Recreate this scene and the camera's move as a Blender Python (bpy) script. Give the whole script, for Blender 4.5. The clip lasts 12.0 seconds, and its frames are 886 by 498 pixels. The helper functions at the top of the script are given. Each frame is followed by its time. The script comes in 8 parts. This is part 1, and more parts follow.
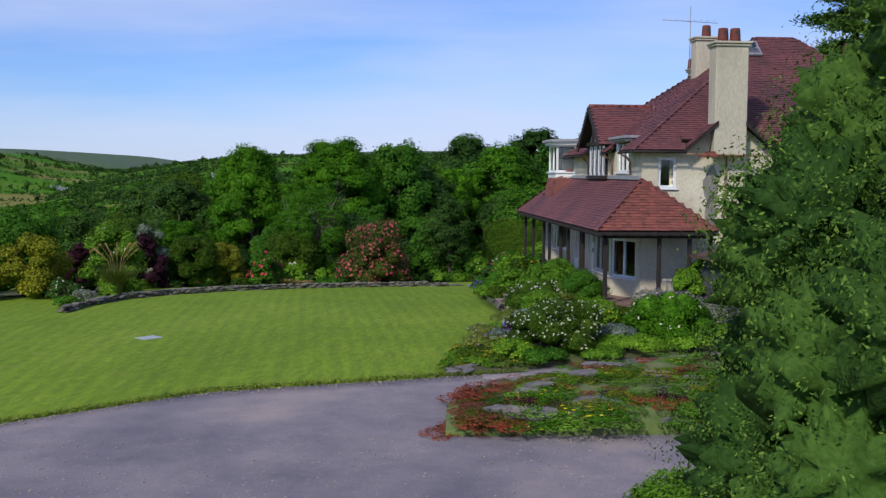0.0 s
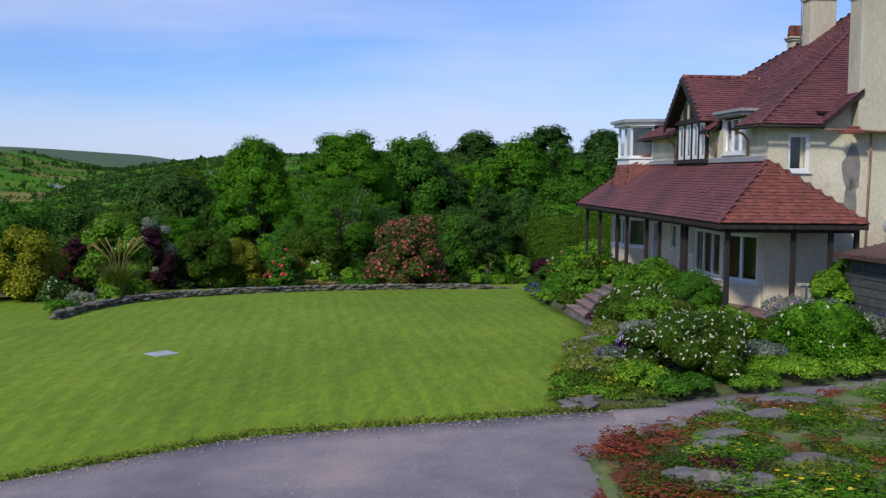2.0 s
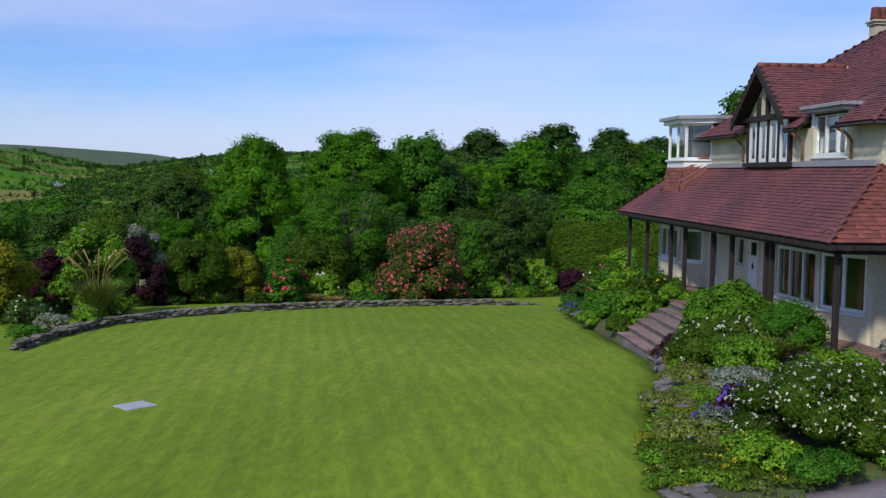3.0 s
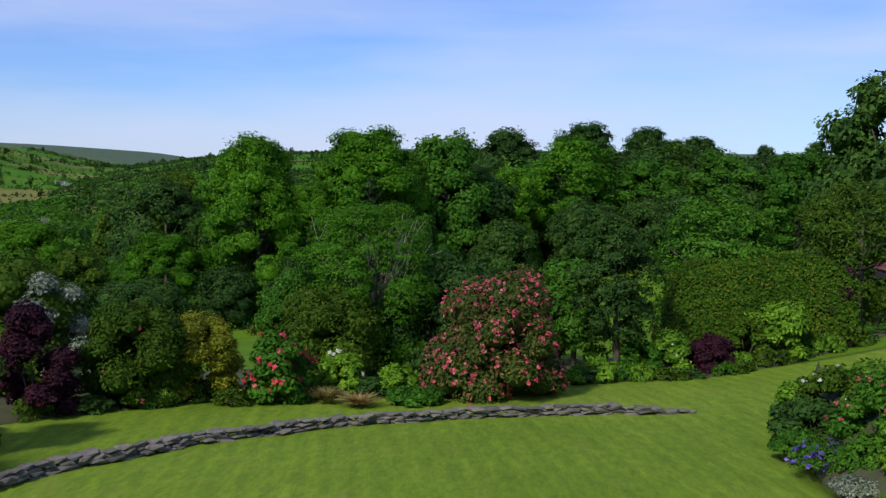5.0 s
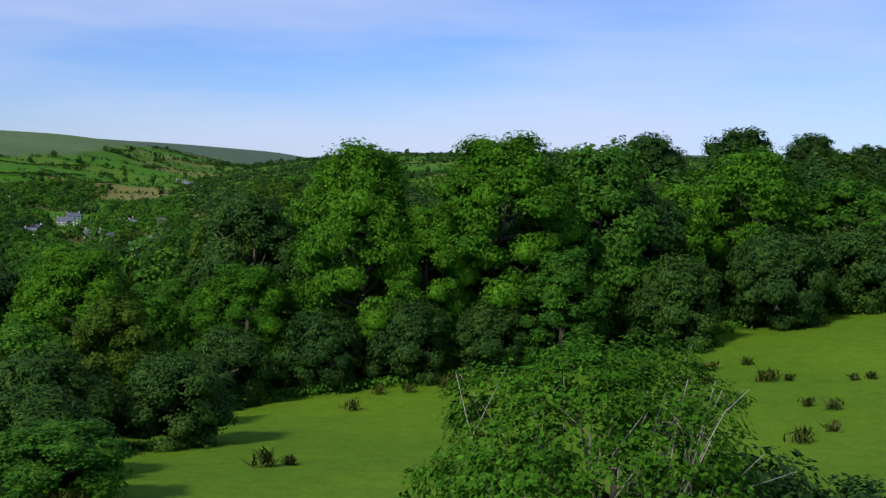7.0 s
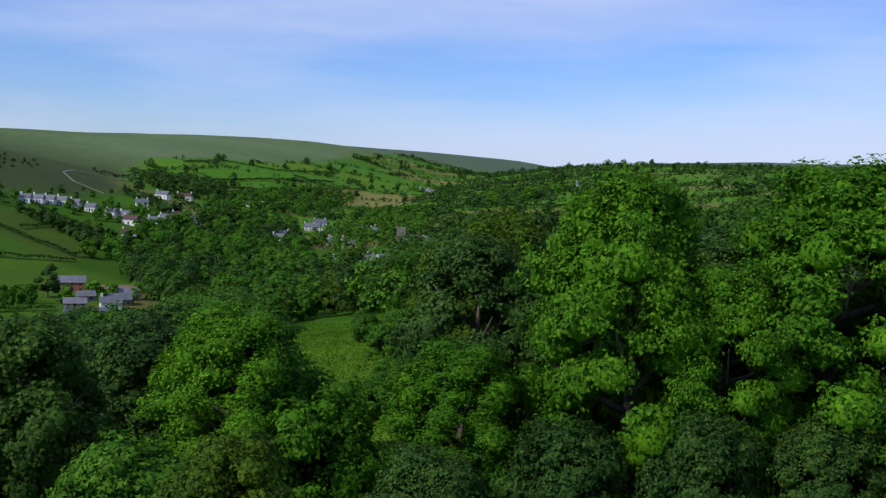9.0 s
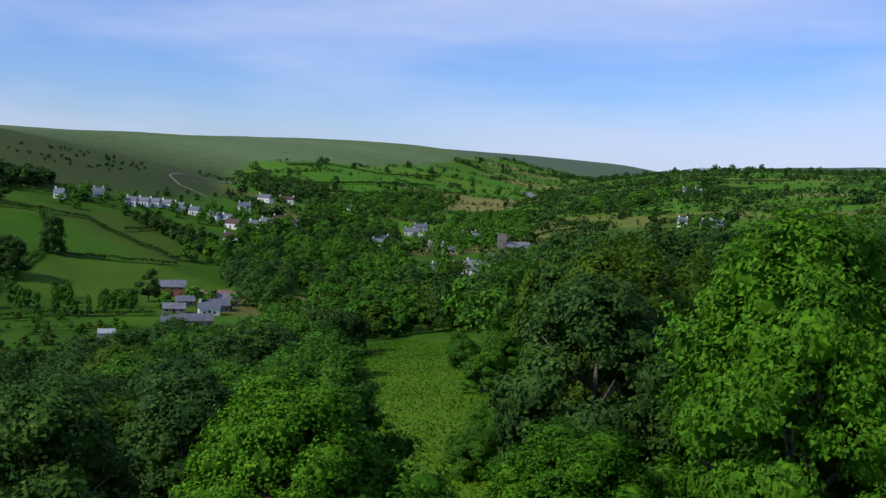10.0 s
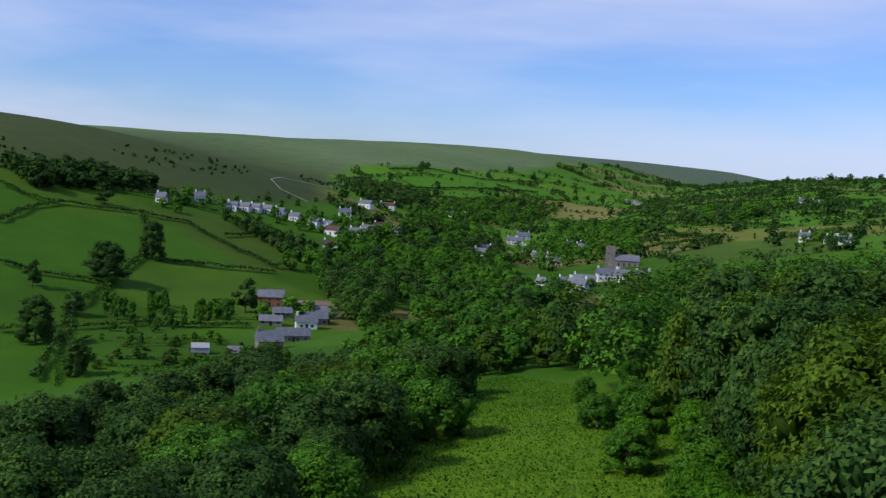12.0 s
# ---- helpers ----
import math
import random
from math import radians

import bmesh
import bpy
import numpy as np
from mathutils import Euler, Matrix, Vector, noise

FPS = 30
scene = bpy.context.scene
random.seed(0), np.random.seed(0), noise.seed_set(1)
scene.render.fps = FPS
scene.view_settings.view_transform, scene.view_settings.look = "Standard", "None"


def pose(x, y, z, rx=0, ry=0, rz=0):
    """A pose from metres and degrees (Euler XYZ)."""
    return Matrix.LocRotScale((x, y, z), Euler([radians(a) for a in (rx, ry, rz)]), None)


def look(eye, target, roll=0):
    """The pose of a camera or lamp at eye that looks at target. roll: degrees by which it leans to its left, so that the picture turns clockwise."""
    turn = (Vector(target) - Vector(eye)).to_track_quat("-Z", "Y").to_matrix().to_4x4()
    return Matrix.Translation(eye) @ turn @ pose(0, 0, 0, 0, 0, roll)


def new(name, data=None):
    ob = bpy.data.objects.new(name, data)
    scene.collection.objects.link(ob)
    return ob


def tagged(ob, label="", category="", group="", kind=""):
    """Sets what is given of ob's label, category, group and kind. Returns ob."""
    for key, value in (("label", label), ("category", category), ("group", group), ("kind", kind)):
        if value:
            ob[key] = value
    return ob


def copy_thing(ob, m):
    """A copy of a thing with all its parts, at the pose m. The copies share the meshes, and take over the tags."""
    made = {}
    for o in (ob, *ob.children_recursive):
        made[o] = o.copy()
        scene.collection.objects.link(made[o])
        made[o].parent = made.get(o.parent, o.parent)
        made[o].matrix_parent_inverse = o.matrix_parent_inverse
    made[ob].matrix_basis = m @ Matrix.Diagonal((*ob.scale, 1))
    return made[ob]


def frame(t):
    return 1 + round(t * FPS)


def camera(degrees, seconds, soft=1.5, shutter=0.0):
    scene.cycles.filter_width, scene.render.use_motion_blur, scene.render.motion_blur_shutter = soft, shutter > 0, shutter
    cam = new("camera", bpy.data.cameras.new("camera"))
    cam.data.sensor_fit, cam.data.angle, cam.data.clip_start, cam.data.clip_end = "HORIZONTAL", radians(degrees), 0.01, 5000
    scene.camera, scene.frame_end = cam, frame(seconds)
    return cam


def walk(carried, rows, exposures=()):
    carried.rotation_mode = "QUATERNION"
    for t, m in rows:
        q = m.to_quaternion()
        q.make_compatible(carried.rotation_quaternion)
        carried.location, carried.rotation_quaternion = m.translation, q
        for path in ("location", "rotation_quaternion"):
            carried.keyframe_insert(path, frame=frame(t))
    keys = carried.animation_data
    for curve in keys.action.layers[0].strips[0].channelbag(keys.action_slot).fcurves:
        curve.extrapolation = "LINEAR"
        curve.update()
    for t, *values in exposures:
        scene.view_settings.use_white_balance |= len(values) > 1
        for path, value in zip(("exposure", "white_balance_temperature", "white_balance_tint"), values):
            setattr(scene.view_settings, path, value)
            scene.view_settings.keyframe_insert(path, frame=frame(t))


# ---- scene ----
cam = camera(46.1, 12.0, soft=1.35)
PATH = [
    (0, (0.417, -0.764, 9.692), (0.394, 1.231, 9.549), 0.4),
    (0.5, (-0.253, 0.470, 9.492), (-0.274, 2.464, 9.350), 0.5),
    (1, (-0.977, 2.171, 9.244), (-0.997, 4.166, 9.102), 0.6),
    (1.5, (-1.567, 3.955, 9.059), (-1.584, 5.949, 8.918), 0.7),
    (2, (-2.071, 6.187, 9.031), (-2.089, 8.182, 8.889), 0.7),
    (2.5, (-2.530, 8.622, 9.124), (-2.549, 10.617, 8.980), 0.8),
    (3, (-3.071, 11.832, 9.225), (-3.090, 13.827, 9.080), 0.8),
    (5, (-5.680, 31.058, 9.826), (-5.717, 33.053, 9.680), 0.9),
    (5.5, (-6.295, 36.292, 10.109), (-6.349, 38.286, 9.962), 1.0),
    (6, (-7.079, 41.910, 10.424), (-7.167, 43.903, 10.278), 1.2),
    (6.5, (-8.026, 47.297, 10.766), (-8.170, 49.286, 10.620), 1.4),
    (7, (-9.495, 53.613, 11.112), (-9.747, 55.591, 10.965), 1.7),
    (7.5, (-10.963, 59.312, 11.576), (-11.336, 61.272, 11.429), 2.1),
    (9.5, (-18.445, 83.695, 13.278), (-19.234, 85.527, 13.130), 2.6),
    (10, (-21.139, 89.129, 13.958), (-22.011, 90.922, 13.808), 2.8),
    (10.5, (-24.584, 94.724, 14.183), (-25.517, 96.486, 14.031), 3.0),
    (11, (-27.564, 99.072, 14.842), (-28.555, 100.803, 14.689), 3.2),
    (11.5, (-30.518, 102.704, 15.370), (-31.536, 104.419, 15.216), 3.4),
    (12, (-34.112, 106.490, 15.903), (-35.150, 108.194, 15.750), 3.5),
]
walk(cam, [(t, look(eye, target, roll)) for t, eye, target, roll in PATH])

# ---- light: hazy high sun and a bright sky with thin cirrus ----
SUN_FROM = Vector((-0.42, -0.66, 0.68)).normalized()
scene.view_settings.exposure = 0.0
world = bpy.data.worlds.new("sky")
scene.world = world
world.use_nodes = True
wn, wl = world.node_tree.nodes, world.node_tree.links
wn.clear()
w_out, w_bg = wn.new("ShaderNodeOutputWorld"), wn.new("ShaderNodeBackground")
w_sky = wn.new("ShaderNodeTexSky")
w_sky.sky_type, w_sky.sun_disc = "NISHITA", False
w_sky.sun_elevation = math.asin(SUN_FROM.z)
w_sky.sun_rotation = math.atan2(SUN_FROM.x, SUN_FROM.y)
w_sky.altitude, w_sky.air_density, w_sky.dust_density, w_sky.ozone_density = 200, 1.0, 0.3, 3.5
w_geo, w_map = wn.new("ShaderNodeTexCoord"), wn.new("ShaderNodeMapping")
w_map.inputs["Scale"].default_value = (1.0, 1.6, 7.0)
w_map.inputs["Rotation"].default_value = (0.05, -0.10, 0.3)
w_noise, w_ramp, w_mix = wn.new("ShaderNodeTexNoise"), wn.new("ShaderNodeValToRGB"), wn.new("ShaderNodeMixRGB")
w_noise.inputs["Scale"].default_value, w_noise.inputs["Detail"].default_value = 1.7, 5.0
w_noise.inputs["Roughness"].default_value = 0.5
w_ramp.color_ramp.elements[0].position, w_ramp.color_ramp.elements[1].position = 0.38, 0.72
w_ramp.color_ramp.elements[1].color = (0.8, 0.8, 0.8, 1)
w_mix.inputs["Color2"].default_value = (6.9, 7.7, 10.4, 1)
wl.new(w_geo.outputs["Generated"], w_map.inputs["Vector"])
wl.new(w_map.outputs["Vector"], w_noise.inputs["Vector"])
wl.new(w_noise.outputs["Fac"], w_ramp.inputs["Fac"])
wl.new(w_ramp.outputs["Color"], w_mix.inputs["Fac"])
w_tint = wn.new("ShaderNodeMixRGB")
w_tint.blend_type = "MULTIPLY"
w_tint.inputs["Fac"].default_value, w_tint.inputs["Color2"].default_value = 1.0, (0.80, 1.00, 1.55, 1)
wl.new(w_sky.outputs["Color"], w_tint.inputs["Color1"])
wl.new(w_tint.outputs["Color"], w_mix.inputs["Color1"])
wl.new(w_mix.outputs["Color"], w_bg.inputs["Color"])
w_bg.inputs["Strength"].default_value = 0.092
wl.new(w_bg.outputs["Background"], w_out.inputs["Surface"])
sun = new("sun", bpy.data.lights.new("sun", "SUN"))
sun.data.energy, sun.data.angle, sun.data.color = 3.3, radians(5.0), (1.0, 0.95, 0.86)
sun.matrix_world = look(SUN_FROM * 100, (0, 0, 0))


# ---- materials ----
def nodes_of(name):
    m = bpy.data.materials.new(name)
    m.use_nodes = True
    t = m.node_tree
    t.nodes.clear()
    out, b = t.nodes.new("ShaderNodeOutputMaterial"), t.nodes.new("ShaderNodeBsdfPrincipled")
    t.links.new(b.outputs[0], out.inputs[0])
    return m, t, b, out


def rgb(c):
    return (c[0], c[1], c[2], 1.0)


def ramp(t, fac, stops):
    r = t.nodes.new("ShaderNodeValToRGB")
    e = r.color_ramp.elements
    while len(e) < len(stops):
        e.new(0.5)
    for k, (p, c) in enumerate(stops):
        e[k].position, e[k].color = p, rgb(c)
    t.links.new(fac, r.inputs["Fac"])
    return r.outputs["Color"]


def noise_of(t, scale, detail=4.0, rough=0.55, stretch=(1, 1, 1), space="Object"):
    co, mp, n = t.nodes.new("ShaderNodeTexCoord"), t.nodes.new("ShaderNodeMapping"), t.nodes.new("ShaderNodeTexNoise")
    mp.inputs["Scale"].default_value = stretch
    n.inputs["Scale"].default_value, n.inputs["Detail"].default_value, n.inputs["Roughness"].default_value = scale, detail, rough
    t.links.new(co.outputs[space], mp.inputs["Vector"])
    t.links.new(mp.outputs["Vector"], n.inputs["Vector"])
    return n.outputs["Fac"]


def mixed(t, a, b, fac, mode="MIX"):
    m = t.nodes.new("ShaderNodeMixRGB")
    m.blend_type = mode
    for key, v in (("Color1", a), ("Color2", b), ("Fac", fac)):
        if isinstance(v, (tuple, list)):
            m.inputs[key].default_value = rgb(v)
        elif isinstance(v, (int, float)):
            m.inputs[key].default_value = v
        else:
            t.links.new(v, m.inputs[key])
    return m.outputs["Color"]


def relief(t, b, fac, strength, distance):
    n = t.nodes.new("ShaderNodeBump")
    n.inputs["Strength"].default_value, n.inputs["Distance"].default_value = strength, distance
    t.links.new(fac, n.inputs["Height"])
    t.links.new(n.outputs["Normal"], b.inputs["Normal"])


def surface(name, dark, light, scale=3.0, fine=25.0, rough=0.85, bump=0.4, depth=0.01, stretch=(1, 1, 1), stain=None, stain_scale=0.6, island=0.0, metal=0.0):
    """A weathered surface: broad variation, fine grain, optional stains, optional per-piece shift."""
    m, t, b, _ = nodes_of(name)
    broad, grain = noise_of(t, scale, 5, 0.6, stretch), noise_of(t, fine, 4, 0.65, stretch)
    col = ramp(t, broad, [(0.3, dark), (0.7, light)])
    col = mixed(t, col, ramp(t, grain, [(0.3, (0.72, 0.72, 0.72)), (0.7, (1.12, 1.12, 1.12))]), 0.7, "MULTIPLY")
    if stain:
        col = mixed(t, col, stain, ramp(t, noise_of(t, stain_scale, 6, 0.65, stretch), [(0.52, (0, 0, 0)), (0.68, (0.8, 0.8, 0.8))]))
    if island:
        g, o = t.nodes.new("ShaderNodeNewGeometry"), t.nodes.new("ShaderNodeObjectInfo")
        add = t.nodes.new("ShaderNodeMath")
        add.operation = "ADD"
        t.links.new(g.outputs["Random Per Island"], add.inputs[0])
        t.links.new(o.outputs["Random"], add.inputs[1])
        fr = t.nodes.new("ShaderNodeMath")
        fr.operation = "FRACT"
        t.links.new(add.outputs[0], fr.inputs[0])
        lo, hi = 1 - island, 1 + island
        col = mixed(t, col, ramp(t, fr.outputs[0], [(0.0, (lo, lo, lo)), (0.6, (1, 1, 1)), (1.0, (hi, hi * 0.95, hi * 0.9))]), 1.0, "MULTIPLY")
    t.links.new(col, b.inputs["Base Color"])
    b.inputs["Roughness"].default_value, b.inputs["Metallic"].default_value = rough, metal
    if bump:
        relief(t, b, grain, bump, depth)
    return m


def leafy(name, dark, light, tip=None, glow=0.28, rough=0.7, grain=9.0):
    """Leaves: each leaf its own shade, each plant a little different, light passing through."""
    m, t, b, out = nodes_of(name)
    g, o = t.nodes.new("ShaderNodeNewGeometry"), t.nodes.new("ShaderNodeObjectInfo")
    stops = [(0.0, dark), (0.75, light)] + ([(1.0, tip)] if tip else [])
    col = ramp(t, g.outputs["Random Per Island"], stops)
    col = mixed(t, col, ramp(t, o.outputs["Random"], [(0.0, (0.72, 0.80, 0.8)), (0.5, (1, 1, 1)), (1.0, (1.15, 1.12, 0.95))]), 1.0, "MULTIPLY")
    col = mixed(t, col, ramp(t, noise_of(t, 0.45, 3, 0.5), [(0.3, (0.75, 0.8, 0.8)), (0.7, (1.15, 1.1, 1.05))]), 1.0, "MULTIPLY")
    col = mixed(t, col, ramp(t, noise_of(t, 0.075, 2, 0.5), [(0.36, (0.70, 0.74, 0.8)), (0.64, (1.18, 1.12, 1.0))]), 1.0, "MULTIPLY")
    fine = noise_of(t, grain, 3, 0.7)
    col = mixed(t, col, ramp(t, fine, [(0.32, (0.55, 0.62, 0.55)), (0.52, (0.98, 1.0, 0.95)), (0.70, (1.35, 1.3, 1.15))]), 0.8, "MULTIPLY")
    relief(t, b, fine, 0.45, 0.4 / grain)
    tr, mx = t.nodes.new("ShaderNodeBsdfTranslucent"), t.nodes.new("ShaderNodeMixShader")
    t.links.new(col, b.inputs["Base Color"])
    t.links.new(mixed(t, col, (1.25, 1.25, 0.6), 1.0, "MULTIPLY"), tr.inputs["Color"])
    b.inputs["Roughness"].default_value = rough
    b.inputs["Specular IOR Level"].default_value = 0.08
    mx.inputs["Fac"].default_value = glow
    t.links.new(b.outputs[0], mx.inputs[1])
    t.links.new(tr.outputs[0], mx.inputs[2])
    t.links.new(mx.outputs[0], out.inputs[0])
    return m


def plain(name, c, rough=0.5, metal=0.0, spread=0.12, scale=8.0):
    return surface(name, [v * (1 - spread) for v in c], [v * (1 + spread) for v in c], scale, scale * 9, rough, 0.15, 0.003, metal=metal)


MAT = {}
MAT["render"] = surface("cream_roughcast", (0.50, 0.45, 0.32), (0.70, 0.64, 0.48), 0.5, 14.0, 0.9, 0.3, 0.012, (1, 1, 0.8), (0.36, 0.31, 0.24), 0.55)
MAT["chimney"] = surface("chimney_render", (0.44, 0.39, 0.29), (0.54, 0.49, 0.37), 0.5, 12.0, 0.9, 0.25, 0.008, (1.3, 1.3, 0.45), (0.32, 0.28, 0.21), 0.35)
MAT["damp"] = surface("damp_grey_render", (0.16, 0.15, 0.13), (0.30, 0.28, 0.24), 2.2, 14.0, 0.9, 0.35, 0.012)
MAT["tile"] = surface("red_clay_tile", (0.098, 0.034, 0.040), (0.190, 0.060, 0.058), 0.35, 5.0, 0.75, 0.4, 0.008, (1, 1, 1), (0.060, 0.030, 0.034), 0.4, 0.2)
MAT["tile_new"] = surface("orange_clay_tile", (0.145, 0.042, 0.036), (0.26, 0.078, 0.050), 0.9, 5.0, 0.78, 0.4, 0.008, (1, 1, 1), (0.075, 0.032, 0.033), 0.45, 0.26)
MAT["tile_brown"] = surface("brown_roof_tile", (0.055, 0.032, 0.028), (0.115, 0.062, 0.05), 0.8, 8.0, 0.85, 0.5, 0.01, island=0.3)
MAT["dark_wood"] = surface("dark_stained_timber", (0.010, 0.007, 0.007), (0.030, 0.019, 0.016), 2.0, 30.0, 0.8, 0.4, 0.004, (4, 4, 0.6))
MAT["grey_wood"] = surface("weathered_grey_boards", (0.28, 0.265, 0.24), (0.52, 0.50, 0.46), 1.5, 30.0, 0.9, 0.5, 0.004, (5, 5, 0.5), (0.09, 0.10, 0.07), 1.2, 0.18)
MAT["shed_wood"] = surface("dark_green_boards", (0.030, 0.036, 0.034), (0.075, 0.085, 0.080), 1.5, 25.0, 0.85, 0.4, 0.004, (0.6, 5, 5), island=0.2)
MAT["white"] = plain("white_gloss_paint", (0.74, 0.74, 0.73), 0.35, spread=0.06)
MAT["lead"] = plain("weathered_lead", (0.27, 0.27, 0.29), 0.5, spread=0.2)
MAT["rust"] = surface("rusty_iron_pipe", (0.17, 0.065, 0.03), (0.38, 0.23, 0.13), 2.0, 30.0, 0.7, 0.3, 0.003)
MAT["pot"] = surface("terracotta_pot", (0.085, 0.018, 0.012), (0.165, 0.038, 0.022), 3.0, 30.0, 0.8, 0.2, 0.004)
MAT["curtain"] = surface("red_curtain", (0.10, 0.014, 0.010), (0.20, 0.03, 0.02), 3.0, 20.0, 0.9, 0.3, 0.01, (6, 6, 0.3))
MAT["linen"] = surface("cream_curtain", (0.42, 0.35, 0.22), (0.60, 0.52, 0.36), 3.0, 20.0, 0.9, 0.3, 0.01, (6, 6, 0.3))
MAT["paving"] = surface("red_brown_paving", (0.15, 0.085, 0.07), (0.26, 0.17, 0.14), 1.5, 14.0, 0.85, 0.4, 0.006, island=0.15)
MAT["step"] = surface("worn_stone_step", (0.15, 0.095, 0.085), (0.30, 0.21, 0.19), 1.2, 14.0, 0.85, 0.5, 0.01, stain=(0.09, 0.08, 0.05), island=0.12)
MAT["stone"] = surface("grey_garden_stone", (0.095, 0.085, 0.088), (0.25, 0.225, 0.22), 1.4, 11.0, 0.9, 0.8, 0.03, stain=(0.07, 0.085, 0.03), stain_scale=1.2, island=0.25)
MAT["dish"] = plain("pale_grey_dish", (0.36, 0.37, 0.40), 0.5)
MAT["wallstone"] = surface("mossy_wall_stone", (0.07, 0.06, 0.055), (0.24, 0.215, 0.19), 2.0, 12.0, 0.9, 0.8, 0.03, stain=(0.06, 0.075, 0.02), stain_scale=1.5, island=0.4)
MAT["slate"] = surface("blue_grey_slate", (0.10, 0.11, 0.135), (0.17, 0.18, 0.21), 0.5, 6.0, 0.55, 0.2, 0.01, island=0.2)
MAT["whitewash"] = surface("whitewashed_wall", (0.60, 0.60, 0.58), (0.80, 0.80, 0.78), 0.3, 4.0, 0.9, 0.1, 0.01)
MAT["fieldstone"] = surface("rubble_stone_wall", (0.13, 0.115, 0.10), (0.27, 0.24, 0.21), 0.6, 3.0, 0.9, 0.3, 0.03)
MAT["barnred"] = surface("red_brown_cladding", (0.20, 0.075, 0.045), (0.34, 0.14, 0.08), 0.5, 4.0, 0.85, 0.2, 0.02)
MAT["bark"] = surface("rough_bark", (0.055, 0.042, 0.032), (0.15, 0.12, 0.095), 2.0, 14.0, 0.95, 0.8, 0.03, (3, 3, 0.5))
MAT["twig"] = surface("pale_dead_twig", (0.30, 0.26, 0.21), (0.50, 0.44, 0.37), 2.0, 14.0, 0.9, 0.3, 0.01)
MAT["soil"] = surface("mossy_bed_soil", (0.050, 0.042, 0.022), (0.085, 0.095, 0.030), 1.2, 14.0, 0.95, 0.8, 0.04, stain=(0.070, 0.120, 0.018), stain_scale=0.7)
MAT["gravel"] = surface("tan_gravel", (0.20, 0.16, 0.13), (0.42, 0.36, 0.31), 30.0, 90.0, 0.9, 0.2, 0.002, island=0.35)
MAT["moss"] = surface("mossy_rockery_ground", (0.080, 0.125, 0.026), (0.165, 0.220, 0.055), 1.6, 22.0, 0.95, 0.9, 0.05, stain=(0.19, 0.14, 0.11), stain_scale=0.9)
# near-black colour stands in for the shade inside rooms, windows and openings
MAT["unlit_inside"] = plain("unlit_interior_dark", (0.05, 0.045, 0.04), 0.9)

m, t, b, _ = nodes_of("window_glass")
b.inputs["Base Color"].default_value = (0.9, 0.95, 1, 1)
b.inputs["Roughness"].default_value, b.inputs["Transmission Weight"].default_value, b.inputs["IOR"].default_value = 0.02, 1.0, 1.45
MAT["glass"] = m

# asphalt: worn, with tan gravel drifts
m, t, b, _ = nodes_of("worn_asphalt")
grit, broad = noise_of(t, 45, 3, 0.7), noise_of(t, 0.35, 5, 0.6)
col = ramp(t, broad, [(0.36, (0.125, 0.112, 0.135)), (0.55, (0.205, 0.180, 0.198)), (0.72, (0.300, 0.240, 0.228))])
col = mixed(t, col, ramp(t, grit, [(0.3, (0.6, 0.6, 0.6)), (0.72, (1.45, 1.4, 1.35))]), 0.8, "MULTIPLY")
col = mixed(t, col, (0.36, 0.33, 0.31), ramp(t, noise_of(t, 11, 3, 0.6), [(0.64, (0, 0, 0)), (0.71, (0.8, 0.8, 0.8))]))
t.links.new(col, b.inputs["Base Color"])
b.inputs["Roughness"].default_value = 0.85
relief(t, b, grit, 0.5, 0.01)
MAT["asphalt"] = m

# mown lawn: broad patches, blade grain, faint mowing stripes
m, t, b, _ = nodes_of("mown_lawn")
broad, blade = noise_of(t, 0.16, 5, 0.6), noise_of(t, 7.0, 5, 0.75, (1.0, 0.28, 1.0))
col = ramp(t, broad, [(0.3, (0.120, 0.198, 0.014)), (0.55, (0.152, 0.238, 0.019)), (0.75, (0.190, 0.262, 0.032))])
w, co, mp = t.nodes.new("ShaderNodeTexWave"), t.nodes.new("ShaderNodeTexCoord"), t.nodes.new("ShaderNodeMapping")
mp.inputs["Rotation"].default_value = (0, 0, radians(-8))
w.inputs["Scale"].default_value, w.inputs["Distortion"].default_value, w.inputs["Detail"].default_value, w.inputs["Detail Scale"].default_value = 0.58, 1.8, 3.0, 0.7
t.links.new(co.outputs["Object"], mp.inputs["Vector"])
t.links.new(mp.outputs["Vector"], w.inputs["Vector"])
col = mixed(t, col, ramp(t, w.outputs["Fac"], [(0.2, (0.91, 0.93, 0.91)), (0.8, (1.06, 1.05, 1.01))]), 0.8, "MULTIPLY")
col = mixed(t, col, ramp(t, blade, [(0.3, (0.55, 0.60, 0.5)), (0.7, (1.32, 1.26, 1.15))]), 0.75, "MULTIPLY")
col = mixed(t, col, (0.20, 0.19, 0.05), ramp(t, noise_of(t, 0.9, 6, 0.7), [(0.56, (0, 0, 0)), (0.74, (0.5, 0.5, 0.5))]))
col = mixed(t, col, ramp(t, noise_of(t, 2.2, 5, 0.7, (1.0, 0.16, 1.0)), [(0.32, (0.80, 0.84, 0.78)), (0.68, (1.16, 1.12, 1.05))]), 0.8, "MULTIPLY")
t.links.new(col, b.inputs["Base Color"])
b.inputs["Roughness"].default_value = 0.9
b.inputs["Specular IOR Level"].default_value = 0.15
relief(t, b, blade, 0.7, 0.03)
MAT["lawn"] = m

